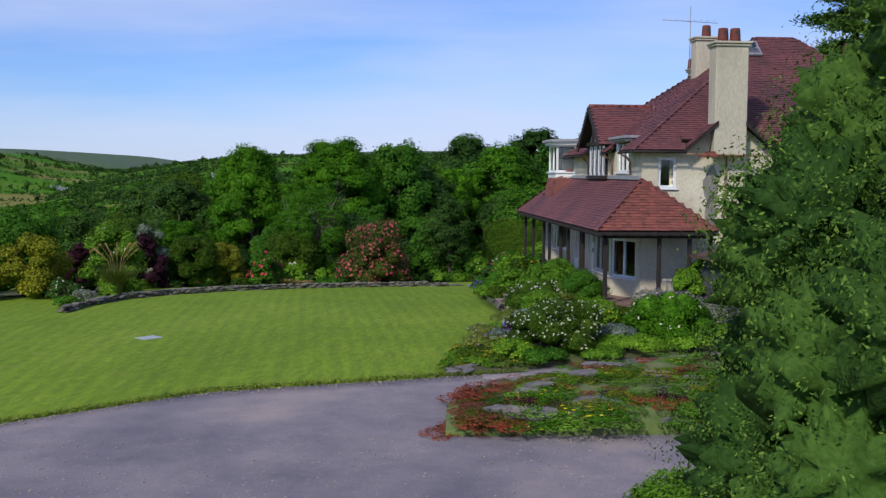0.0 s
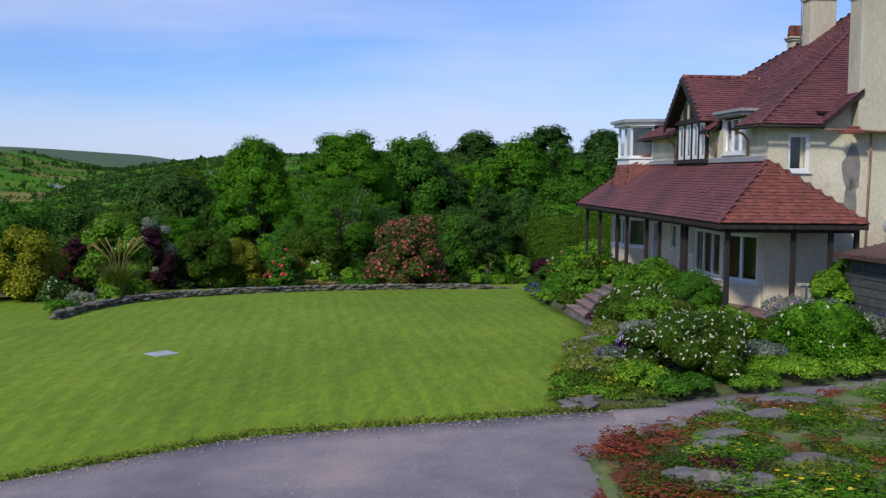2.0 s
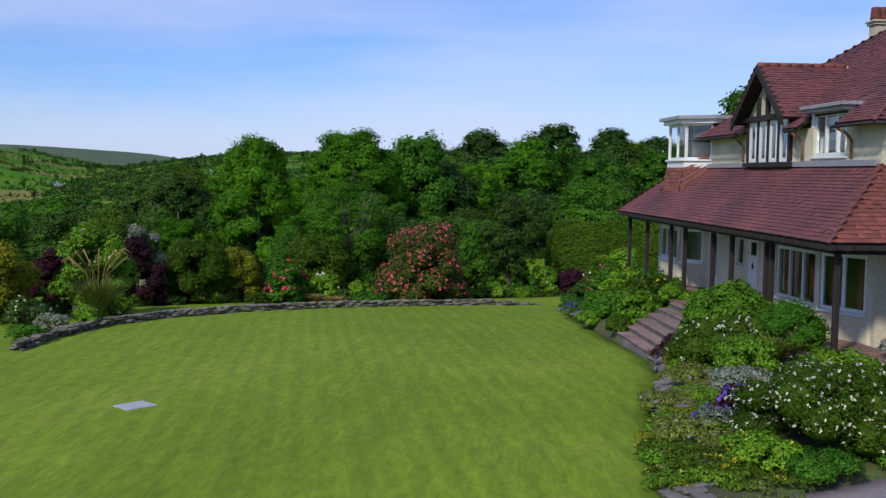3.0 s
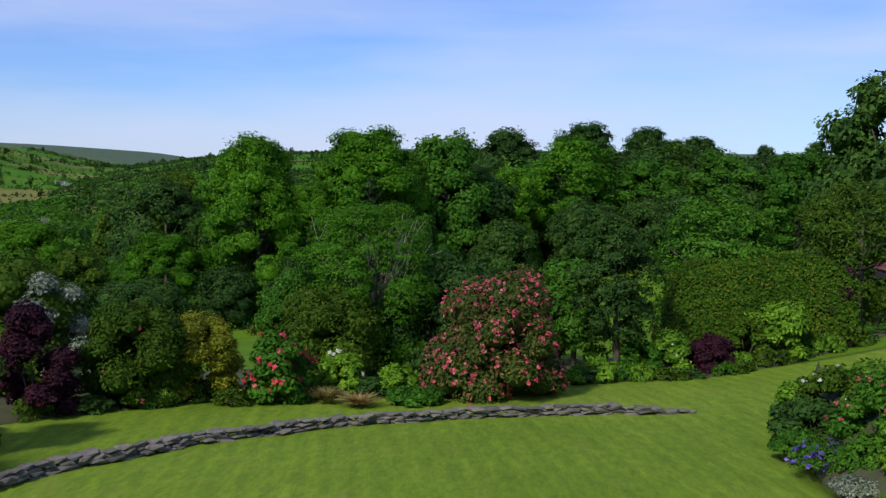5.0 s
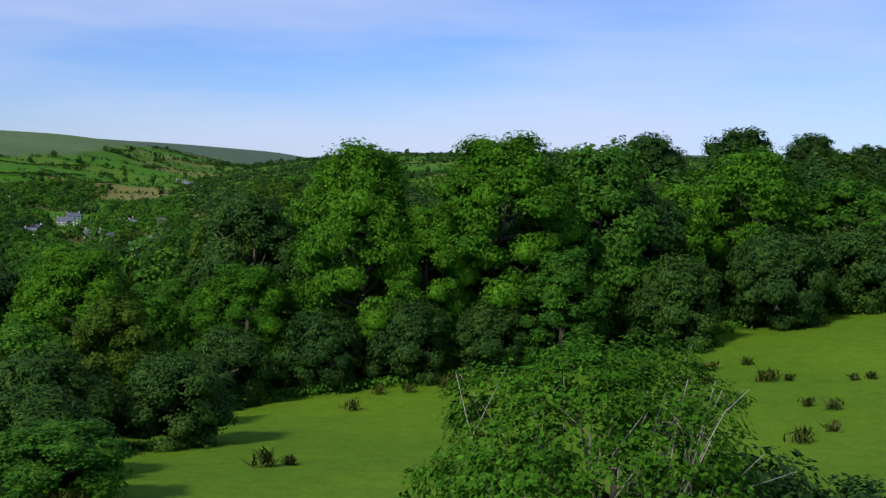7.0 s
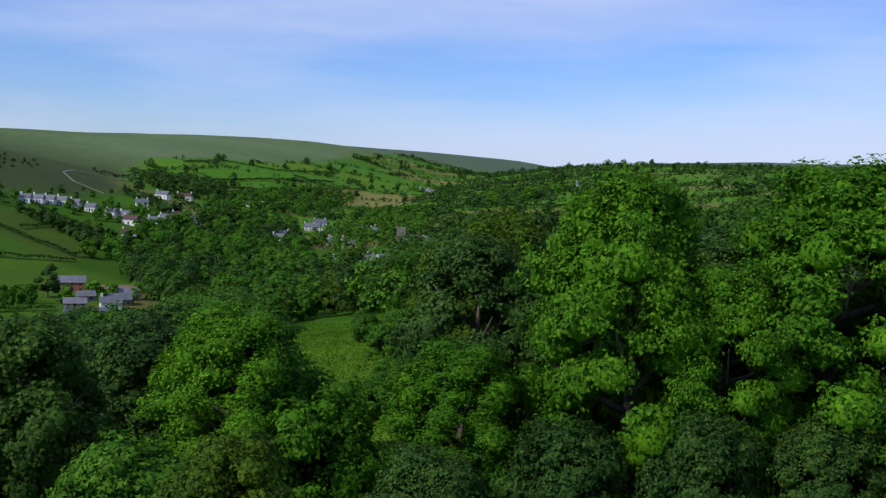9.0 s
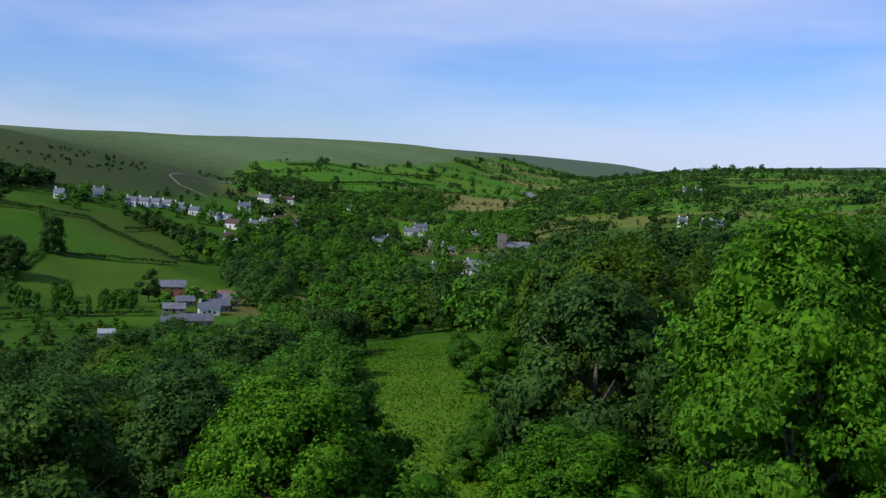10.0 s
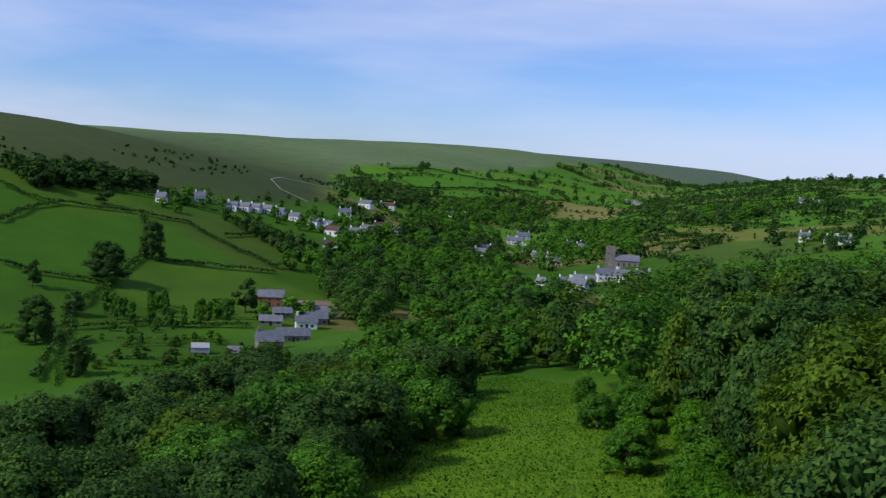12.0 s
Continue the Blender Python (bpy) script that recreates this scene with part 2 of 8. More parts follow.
# countryside: land cover colour, painted distance haze included, times grass grain at two sizes
m, t, b, _ = nodes_of("countryside")
at = t.nodes.new("ShaderNodeAttribute")
at.attribute_name = "cover"
grain, broad = noise_of(t, 0.9, 6, 0.7), noise_of(t, 0.045, 6, 0.65)
col = mixed(t, at.outputs["Color"], ramp(t, grain, [(0.3, (0.72, 0.74, 0.7)), (0.7, (1.22, 1.2, 1.15))]), 0.7, "MULTIPLY")
col = mixed(t, col, ramp(t, broad, [(0.3, (0.74, 0.80, 0.8)), (0.7, (1.22, 1.12, 1.05))]), 0.85, "MULTIPLY")
col = mixed(t, col, ramp(t, noise_of(t, 5.5, 4, 0.75, (1.0, 0.45, 1.0)), [(0.3, (0.70, 0.74, 0.62)), (0.7, (1.26, 1.20, 1.1))]), 0.7, "MULTIPLY")
t.links.new(col, b.inputs["Base Color"])
b.inputs["Roughness"].default_value = 0.95
b.inputs["Specular IOR Level"].default_value = 0.1
relief(t, b, grain, 0.5, 0.25)
MAT["country"] = m

GREEN = dict(
    bright=leafy("bright_tree_leaves", (0.037, 0.116, 0.007), (0.095, 0.259, 0.013), (0.138, 0.325, 0.020)),
    meadow=leafy("lush_meadow_grass", (0.050, 0.135, 0.006), (0.085, 0.215, 0.010), (0.120, 0.260, 0.016)),
    mid=leafy("green_tree_leaves", (0.034, 0.106, 0.011), (0.079, 0.222, 0.019), (0.118, 0.270, 0.031)),
    dark=leafy("dark_tree_leaves", (0.022, 0.060, 0.014), (0.058, 0.130, 0.024), (0.088, 0.172, 0.034), glow=0.25),
    olive=leafy("olive_tree_leaves", (0.036, 0.078, 0.007), (0.084, 0.160, 0.014), (0.126, 0.200, 0.021)),
    yellow=leafy("golden_leaves", (0.110, 0.135, 0.010), (0.270, 0.290, 0.022), (0.420, 0.390, 0.060), grain=22.0),
    purple=leafy("purple_leaves", (0.022, 0.008, 0.015), (0.062, 0.017, 0.035), (0.100, 0.025, 0.037), glow=0.15, grain=22.0),
    grey=leafy("silver_leaves", (0.125, 0.163, 0.138), (0.299, 0.349, 0.311), (0.499, 0.536, 0.499), grain=22.0),
    lime=leafy("fresh_lime_leaves", (0.075, 0.175, 0.012), (0.175, 0.349, 0.031), (0.249, 0.449, 0.050), grain=22.0),
    rush=leafy("brown_green_rushes", (0.045, 0.070, 0.016), (0.095, 0.125, 0.030), (0.150, 0.140, 0.045), grain=22.0),
    conifer=leafy("cypress_sprays", (0.034, 0.085, 0.018), (0.096, 0.190, 0.034), (0.190, 0.300, 0.058), glow=0.2, grain=30.0),
    rhodo=leafy("rhododendron_leaves", (0.045, 0.080, 0.014), (0.115, 0.155, 0.030), (0.270, 0.165, 0.062), glow=0.2, grain=22.0),
    hedge=leafy("beech_hedge_leaves", (0.032, 0.092, 0.008), (0.084, 0.185, 0.014), (0.200, 0.215, 0.026), grain=22.0),
    pampas=leafy("grassy_blades", (0.094, 0.144, 0.028), (0.200, 0.249, 0.062), (0.324, 0.337, 0.125), grain=22.0),
    straw=leafy("dry_grass", (0.249, 0.163, 0.062), (0.449, 0.324, 0.138), (0.623, 0.499, 0.249), grain=22.0),
    sedum=leafy("red_sedum", (0.163, 0.031, 0.022), (0.324, 0.069, 0.044), (0.411, 0.150, 0.050), glow=0.1, grain=22.0),
)
BLOOM = dict(
    pink=leafy("crimson_pink_blooms", (0.50, 0.055, 0.11), (0.70, 0.14, 0.20), (0.74, 0.32, 0.28), grain=30.0),
    scarlet=leafy("scarlet_blooms", (0.42, 0.03, 0.06), (0.62, 0.07, 0.13), (0.7, 0.2, 0.25), grain=30.0),
    white=leafy("white_blooms", (0.55, 0.52, 0.48), (0.80, 0.78, 0.74), (0.85, 0.8, 0.8), grain=30.0),
    blue=leafy("violet_blue_blooms", (0.09, 0.05, 0.36), (0.18, 0.11, 0.60), (0.3, 0.22, 0.7), grain=30.0),
    lilac=leafy("lilac_blooms", (0.28, 0.16, 0.34), (0.45, 0.30, 0.52), (0.6, 0.4, 0.6), grain=30.0),
    yellow=leafy("yellow_blooms", (0.50, 0.36, 0.02), (0.75, 0.62, 0.05), (0.8, 0.7, 0.2), grain=30.0),
)


# ---- valley: centre line, floor height, and the two flanks ----
Y_TAB = np.linspace(-1500, 5000, 651)


def smooth_table(ys, vs, width=25):
    v = np.interp(Y_TAB, ys, vs)
    k = np.hanning(width + 2)[1:-1]
    return np.convolve(np.pad(v, width // 2, "edge"), k / k.sum(), "valid")


AXIS = smooth_table([-1500, 0, 300, 560, 800, 1100, 1800, 5000], [-420, -330, -275, -290, -385, -500, -640, -1100])
FLOOR = smooth_table([-1500, 0, 300, 560, 900, 1300, 2200, 3600, 5000], [-60, -52, -46, -42, -31, -22, -12, 24, 38])


def ripple(x, y):
    return (np.sin(x / 61 + 1.3 * np.sin(y / 83)) + np.sin(y / 47 + 1.1 * np.sin(x / 71))) * 0.5


def bump(x, y, cx, cy, rx, ry, turn, height):
    c, s = math.cos(math.radians(turn)), math.sin(math.radians(turn))
    u, v = ((x - cx) * c + (y - cy) * s) / rx, (-(x - cx) * s + (y - cy) * c) / ry
    return height * np.exp(-u * u - v * v)


def valley(x, y):
    d = x - np.interp(y, Y_TAB, AXIS)
    z = np.interp(y, Y_TAB, FLOOR)
    right = np.maximum(d - 30, 0.0)
    left = np.maximum(-d - 30, 0.0)
    z = z + 84 * (1 - np.exp(-right / 330)) + 78 * (1 - np.exp(-(left / 390) ** 1.15))
    z = z + bump(x, y, -700, 560, 260, 330, 20, 30) + bump(x, y, -980, 2000, 430, 620, 15, 30) + bump(x, y, -780, 1950, 260, 330, 15, 9) + bump(x, y, -360, 1560, 160, 300, 10, 10)
    z = z - bump(x, y, -840, 960, 230, 260, 0, 15)
    z = z - bump(x, y, 0, 1100, 420, 500, 0, 16) - bump(x, y, 600, 1900, 800, 800, 0, 10) - bump(x, y, 480, 1250, 320, 420, 0, 22) - bump(x, y, 1000, 2900, 620, 1300, 0, 34) - bump(x, y, 160, 2900, 420, 900, 0, 16) - bump(x, y, 420, 3500, 800, 600, 0, 14)
    return z + ripple(x, y) * np.clip((np.abs(x) + np.abs(y) - 250) / 500, 0, 1) * 2.2


def garden(x, y):
    far = np.maximum(y - 24, 0.0)
    return 4.25 - np.where(far < 48, 0.0009 * far ** 2, 2.0736 + 0.0864 * (far - 48)) + 0.012 * np.clip(x, -18, 8) + 0.012 * np.clip(x, 0, 11) ** 2 * np.clip((y - 48) / 16, 0, 1) * np.clip((98 - y) / 22, 0, 1)


def height(x, y):
    x, y = np.asarray(x, float), np.asarray(y, float)
    r = np.hypot(np.maximum(np.abs(x - 5) - 24, 0), np.maximum(np.abs(y - 40) - 32, 0))
    k = np.clip(r / 70, 0, 1)
    k = k * k * (3 - 2 * k)
    return garden(x, y) * (1 - k) + valley(x, y) * k


# ---- helpers for meshes ----
def mesh_of(name, verts, faces, material=None, smooth=False):
    me = bpy.data.meshes.new(name)
    me.from_pydata([tuple(v) for v in verts], [], [tuple(f) for f in faces])
    if material:
        me.materials.append(material)
    if smooth:
        me.polygons.foreach_set("use_smooth", [True] * len(me.polygons))
    me.update()
    return me


def part(name, data, material, parent, label=""):
    """Links a bmesh or mesh as one mesh object under a thing."""
    if isinstance(data, bmesh.types.BMesh):
        me = bpy.data.meshes.new(name)
        data.to_mesh(me)
        data.free()
        data = me
    if material and not data.materials:
        data.materials.append(material)
    ob = new(name, data)
    ob.parent = parent
    if label:
        tagged(ob, label)
    return ob


def thing(name, m, label, category, group="", kind=""):
    ob = new(name)
    ob.empty_display_size = 0.2
    ob.matrix_world = m
    return tagged(ob, label, category, group, kind)


def boxes(*specs, bevel=0.0, turn=None):
    """A bmesh of boxes (x0, x1, y0, y1, z0, z1)."""
    bm = bmesh.new()
    for x0, x1, y0, y1, z0, z1 in specs:
        made = bmesh.ops.create_cube(bm, size=1.0)["verts"]
        for v in made:
            v.co = Vector((x0 + (v.co.x + 0.5) * (x1 - x0), y0 + (v.co.y + 0.5) * (y1 - y0), z0 + (v.co.z + 0.5) * (z1 - z0)))
    if bevel:
        bmesh.ops.bevel(bm, geom=bm.edges[:], offset=bevel, segments=1, affect="EDGES")
    if turn:
        bmesh.ops.transform(bm, matrix=turn, verts=bm.verts[:])
    return bm


def prism(points, z0, z1):
    bm = bmesh.new()
    lo, hi = [bm.verts.new((x, y, z0)) for x, y in points], [bm.verts.new((x, y, z1)) for x, y in points]
    n = len(points)
    bm.faces.new(lo[::-1])
    bm.faces.new(hi)
    for k in range(n):
        bm.faces.new((lo[k], lo[(k + 1) % n], hi[(k + 1) % n], hi[k]))
    bmesh.ops.recalc_face_normals(bm, faces=bm.faces[:])
    return bm


def tube(path, radii, sides=7):
    """Vertices and faces of a tapered tube along a path."""
    path = [Vector(p) for p in path]
    verts, faces = [], []
    for k, p in enumerate(path):
        way = (path[min(k + 1, len(path) - 1)] - path[max(k - 1, 0)]).normalized()
        side = way.cross(Vector((0.31, 0.95, 0.12))).normalized()
        up = side.cross(way)
        for s in range(sides):
            a = 2 * math.pi * s / sides
            verts.append(p + (side * math.cos(a) + up * math.sin(a)) * radii[k])
    for k in range(len(path) - 1):
        for s in range(sides):
            a, b2 = k * sides + s, k * sides + (s + 1) % sides
            faces.append((a, b2, b2 + sides, a + sides))
    faces.append(tuple(range(sides))[::-1])
    faces.append(tuple(range((len(path) - 1) * sides, len(path) * sides)))
    return verts, faces


def tubes_mesh(name, runs, material, sides=6):
    verts, faces = [], []
    for path, radii in runs:
        v, f = tube(path, radii, sides)
        faces += [tuple(i + len(verts) for i in q) for q in f]
        verts += v
    return mesh_of(name, verts, faces, material, True)


def leaves(rng, pos, nor, size, slim=0.55, curl=0.25, spread=0.55, sides=4):
    """Leaves at pos, facing about nor: folded diamonds (4 sides) or single blades (3): an array of vertices."""
    n = len(pos)
    nor = nor + rng.normal(0, spread, (n, 3))
    nor /= np.linalg.norm(nor, axis=1)[:, None] + 1e-9
    ref = rng.normal(0, 1, (n, 3))
    a = np.cross(nor, ref)
    a /= np.linalg.norm(a, axis=1)[:, None] + 1e-9
    b = np.cross(nor, a)
    s = (size * rng.uniform(0.6, 1.35, n))[:, None]
    v = np.empty((n, sides, 3))
    if sides == 3:
        v[:, 0], v[:, 2], v[:, 1] = pos - a * s, pos + a * s * 0.75 + b * s * 0.8, pos + a * s * 0.6 - b * s * 0.85
    else:
        v[:, 0], v[:, 2] = pos - a * s, pos + a * s
        v[:, 3] = pos + b * s * slim - nor * s * curl
        v[:, 1] = pos - b * s * slim - nor * s * curl
    return v.reshape(-1, 3)


def leaf_mesh(name, verts, material, sides=4, out=None, soft=0.62):
    """Joins leaves into one mesh; out, where given, bends their shading towards the crown's rounded form."""
    n = len(verts) // sides
    me = bpy.data.meshes.new(name)
    me.vertices.add(sides * n)
    me.vertices.foreach_set("co", verts.astype(np.float32).ravel())
    me.loops.add(sides * n)
    me.loops.foreach_set("vertex_index", np.arange(sides * n, dtype=np.int32))
    me.polygons.add(n)
    me.polygons.foreach_set("loop_start", np.arange(0, sides * n, sides, dtype=np.int32))
    me.polygons.foreach_set("loop_total", np.full(n, sides, dtype=np.int32))
    me.materials.append(material)
    me.update(calc_edges=True)
    if out is not None:
        q = verts.reshape(n, sides, 3)
        own = np.cross(q[:, 1] - q[:, 0], q[:, -1] - q[:, 0])
        own /= np.linalg.norm(own, axis=1)[:, None] + 1e-12
        way = out / (np.linalg.norm(out, axis=1)[:, None] + 1e-12)
        nn = own * (1 - soft) + way * soft
        nn /= np.linalg.norm(nn, axis=1)[:, None] + 1e-12
        me.polygons.foreach_set("use_smooth", np.ones(n, bool))
        me.attributes.new("custom_normal", "FLOAT_VECTOR", "POINT").data.foreach_set("vector", np.repeat(nn, sides, 0).astype(np.float32).ravel())
        me.update()
    return me


def lumps(rng, count, radius, tall, low=0.0, lobe=0.42, skirt=0.75):
    """Centres and radii of the lobes of a crown about the origin: full at the skirt, domed above."""
    c, r = [], []
    for k in range(count):
        h = ((k + rng.uniform(0, 1)) / count) ** 0.85
        wide = radius * (skirt + (1 - skirt) * min(1, h / 0.35)) * math.sqrt(max(0.03, 1 - max(0, (h - 0.35) / 0.68) ** 2))
        a = 2.399 * k + rng.uniform(-0.6, 0.6)
        q = wide * rng.uniform(0.45, 0.82)
        c.append((q * math.cos(a), q * math.sin(a), low + h * tall * 0.88))
        r.append(radius * lobe * rng.uniform(0.7, 1.2))
    return np.array(c), np.array(r)


def shell(rng, c, r, n, flat=0.8, below=0.3, keep=0.80, main=None):
    """Points and outward directions on the joint shell of lobes; main is how many lobes, from the first, hide what lies inside them."""
    k = rng.choice(len(c), int(n * 1.8), p=r ** 2 / (r ** 2).sum())
    u = rng.normal(0, 1, (len(k), 3))
    u /= np.linalg.norm(u, axis=1)[:, None]
    u[:, 2] = np.where(u[:, 2] < -below, -u[:, 2] * 0.6, u[:, 2])
    p = c[k] + u * (r[k] * rng.uniform(0.80, 1.12, len(k)))[:, None] * np.array([1, 1, flat])
    q = np.ascontiguousarray((p / np.array([1, 1, flat])).T.astype(np.float32))
    inside = np.zeros(len(k), bool)
    for j in range(main or len(c)):
        near = np.nonzero(np.abs(q[2] - c[j, 2] / flat) < r[j] * keep)[0]
        d = (q[0, near] - c[j, 0]) ** 2 + (q[1, near] - c[j, 1]) ** 2 + (q[2, near] - c[j, 2] / flat) ** 2
        inside[near[(d < (r[j] * keep) ** 2) & (k[near] != j)]] = True
    sel = np.nonzero(~inside)[0][:n]
    return p[sel], u[sel]


BALL = bmesh.new()
bmesh.ops.create_icosphere(BALL, subdivisions=2, radius=1.0)
BALL_V = np.array([v.co for v in BALL.verts])
BALL_F = np.array([[v.index for v in f.verts] for f in BALL.faces])
BALL.free()


def heart(name, seed, radius, tall, low, lobes, material, lobe=0.36, flat=0.8, skirt=0.8, shrink=0.72, rough=0.09):
    """The leafy mass inside a crown: uneven lumps a little smaller than its lobes."""
    rng = np.random.default_rng(seed)
    c, r = lumps(rng, lobes, radius, tall, low, lobe, skirt)
    c[:, 2] = np.maximum(c[:, 2], low + r * 0.3)
    verts, faces = [], []
    for k in range(len(c)):
        uneven = 1 + rough * rng.normal(0, 1, len(BALL_V))
        verts.append(c[k] + BALL_V * uneven[:, None] * r[k] * shrink * np.array([1, 1, flat]))
        faces.append(BALL_F + k * len(BALL_V))
    v = np.vstack(verts)
    v[:, 2] = np.maximum(v[:, 2], 0.02)
    return mesh_of(name, v.tolist(), np.vstack(faces).tolist(), material, True)


def crown(name, seed, radius, tall, low, lobes, n, leaf, material, lobe=0.25, flat=0.85, skirt=0.8, sides=3, rise=0.5, sprays=14, spray=0.075, droop=0.5, loose=0.45):
    """A crown of leaves: broad masses closed with leaves, and loose flattened sprays on them that break the outline."""
    rng = np.random.default_rng(seed)
    c, r = lumps(rng, lobes, radius, tall, low, lobe, skirt)
    c[:, 2] = np.maximum(c[:, 2], low + r * 0.3)
    k = rng.choice(lobes, lobes * sprays, p=r ** 2 / (r ** 2).sum())
    u = rng.normal(0, 1, (len(k), 3))
    u /= np.linalg.norm(u, axis=1)[:, None]
    u[:, 2] = np.where(u[:, 2] < -0.45, -u[:, 2] * 0.5, u[:, 2])
    c2 = c[k] + u * (r[k] * rng.uniform(0.90, 1.22, len(k)))[:, None] * np.array([1, 1, flat])
    free = np.ones(len(k), bool)
    for j in range(lobes):
        d = np.linalg.norm((c2 - c[j]) / np.array([1, 1, flat]), axis=1)
        free &= (d > r[j] * 0.8) | (k == j)
    c2, u = c2[free], u[free]
    r2 = radius * spray * rng.uniform(0.55, 1.5, len(c2))
    m = int(n * loose)
    j = rng.choice(len(c2), m, p=r2 ** 2 / (r2 ** 2).sum())
    v = rng.normal(0, 1, (m, 3))
    p = c2[j] + v * r2[j][:, None] * np.array([0.66, 0.66, 0.66 * droop])
    p1, u1 = shell(rng, c, r, n - m, flat, 0.45)
    p = np.vstack([p, p1])
    mid = np.array([0, 0, low + tall * 0.4])
    out = np.vstack([u[j] * 0.5 + v * np.array([0.18, 0.18, 0.30]), u1 * 0.6]) + 0.75 * (p - mid) / np.array([radius, radius, tall * 0.55])
    p[:, 2] = np.maximum(p[:, 2], 0.05)
    return leaf_mesh(name, leaves(rng, p, out + np.array([0, 0, rise]), leaf, 0.5, sides=sides), material, sides, out + np.array([0, 0, 0.15]), 0.6)


def trunk(name, seed, tall, base, spread, limbs=6, material=None, fork=0.35):
    rng = np.random.default_rng(seed)
    bend = rng.normal(0, tall * 0.02, 2)
    runs = [([(0, 0, -0.6), (0, 0, 0.1 * tall), (bend[0], bend[1], 0.5 * tall), (bend[0] * 1.6, bend[1] * 1.6, 0.86 * tall)], [base * 1.25, base, base * 0.62, base * 0.16])]
    for k in range(limbs):
        a, z = 2.4 * k + rng.uniform(-0.5, 0.5), tall * (fork + (0.75 - fork) * k / limbs)
        out = spread * rng.uniform(0.55, 0.85)
        e = (out * math.cos(a), out * math.sin(a), z + tall * rng.uniform(0.12, 0.24))
        q = (e[0] * 0.45, e[1] * 0.45, z + (e[2] - z) * 0.35)
        runs.append(([(bend[0] * z / tall, bend[1] * z / tall, z), q, e], [base * 0.45, base * 0.28, base * 0.07]))
    return tubes_mesh(name, runs, material or MAT["bark"])


def tree(m, trunk_mesh, crown_mesh, label, group="", category="tree", name="tree", heart_mesh=None):
    ob = thing(name, m, label, category, group)
    part("trunk", trunk_mesh, None, ob)
    part("crown", crown_mesh, None, ob)
    if heart_mesh:
        part("inner_crown", heart_mesh, None, ob)
    return ob


def spot(x, y, up=0.0):
    return float(height(x, y)) + up


# ---- the ground: one sheet out to the horizon ----
def stretch_axis(a, b, step, coarse, far_lo, far_hi, reach=4600.0):
    """Grid lines: fine between a and b, growing to coarse, then coarse to the far limits, then growing again."""
    def grow(start, limit, sign):
        out, s, p = [], step, start
        while sign * (limit - p) > 0:
            s = min(s * 1.055, coarse)
            p += sign * s
            out.append(p)
        while abs(p) < reach:
            s *= 1.16
            p += sign * s
            out.append(p)
        return out
    return np.array(grow(a, far_lo, -1)[::-1] + list(np.arange(a, b + step / 2, step)) + grow(b, far_hi, 1))


GX, GY = stretch_axis(-24.0, 14.0, 1.0, 8.0, -950.0, 260.0), stretch_axis(14.0, 72.0, 1.0, 9.0, -20.0, 1400.0)
XX, YY = np.meshgrid(GX, GY)
ZZ = height(XX, YY)

# land cover: warped cells of fields, moor above, meadow and rough grass near, painted haze far off
FIELD_RNG = np.random.default_rng(11)


def field_cells(x0, x1, y0, y1, n, seed):
    r = np.random.default_rng(seed)
    return np.column_stack([r.uniform(x0, x1, n), r.uniform(y0, y1, n)])


SEEDS = np.vstack([field_cells(-700, -240, 180, 1500, 75, 3), field_cells(-330, 300, 480, 2000, 125, 4), field_cells(-1500, -300, 900, 2600, 100, 5)])
STRETCH = np.array([1.0, 1.7])


def cell_of(x, y):
    wx, wy = x + 14 * np.sin(y / 90.0), y + 12 * np.sin(x / 70.0)
    p = np.stack([wx.ravel(), wy.ravel()], 1)
    best, first, second = np.zeros(len(p), int), np.full(len(p), 1e9), np.full(len(p), 1e9)
    for k, s in enumerate(SEEDS):
        d = np.hypot(*((p - s) * STRETCH).T)
        nearer = d < first
        second = np.where(nearer, first, np.minimum(second, d))
        best, first = np.where(nearer, k, best), np.where(nearer, d, first)
    return best.reshape(x.shape), (second - first).reshape(x.shape)


PASTURE = np.array([(0.066, 0.195, 0.008), (0.078, 0.212, 0.009), (0.058, 0.165, 0.008), (0.092, 0.205, 0.013), (0.150, 0.180, 0.035), (0.080, 0.155, 0.016), (0.200, 0.200, 0.060)])
cell, edge = cell_of(XX, YY)
pick = FIELD_RNG.choice(len(PASTURE), len(SEEDS), p=[0.18, 0.17, 0.15, 0.15, 0.13, 0.1, 0.12])
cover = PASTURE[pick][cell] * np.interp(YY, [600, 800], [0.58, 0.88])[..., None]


def moor_mask(x, y):
    d = -(x - np.interp(y, Y_TAB, AXIS))
    line = np.interp(y, [380, 480, 560, 615, 675, 840, 1000, 1146, 1296, 1408, 1531, 1660, 1975, 2300], [235, 206, 165, 128, 140, 179, 250, 296, 283, 211, 177, 172, 172, 210]) + 8 * np.sin(y / 23.0)
    return np.clip((d - line) / 25.0, 0, 1)


moor = moor_mask(XX, YY)
tone = (0.5 + 0.5 * np.sin(XX / 130 + 2 * np.sin(YY / 170)) * np.sin(YY / 110 + XX / 260))[..., None]
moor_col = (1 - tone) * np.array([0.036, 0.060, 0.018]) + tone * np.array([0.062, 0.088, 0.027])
# moor turns paler and greener beyond y = 1000
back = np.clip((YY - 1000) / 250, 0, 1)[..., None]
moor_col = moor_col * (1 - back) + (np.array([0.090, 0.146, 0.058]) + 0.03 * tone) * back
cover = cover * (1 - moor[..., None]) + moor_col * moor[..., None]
near = np.clip((240 - np.hypot(XX - 10, YY - 60)) / 50, 0, 1)[..., None]
cover = cover * (1 - near) + np.array([0.100, 0.196, 0.010]) * near
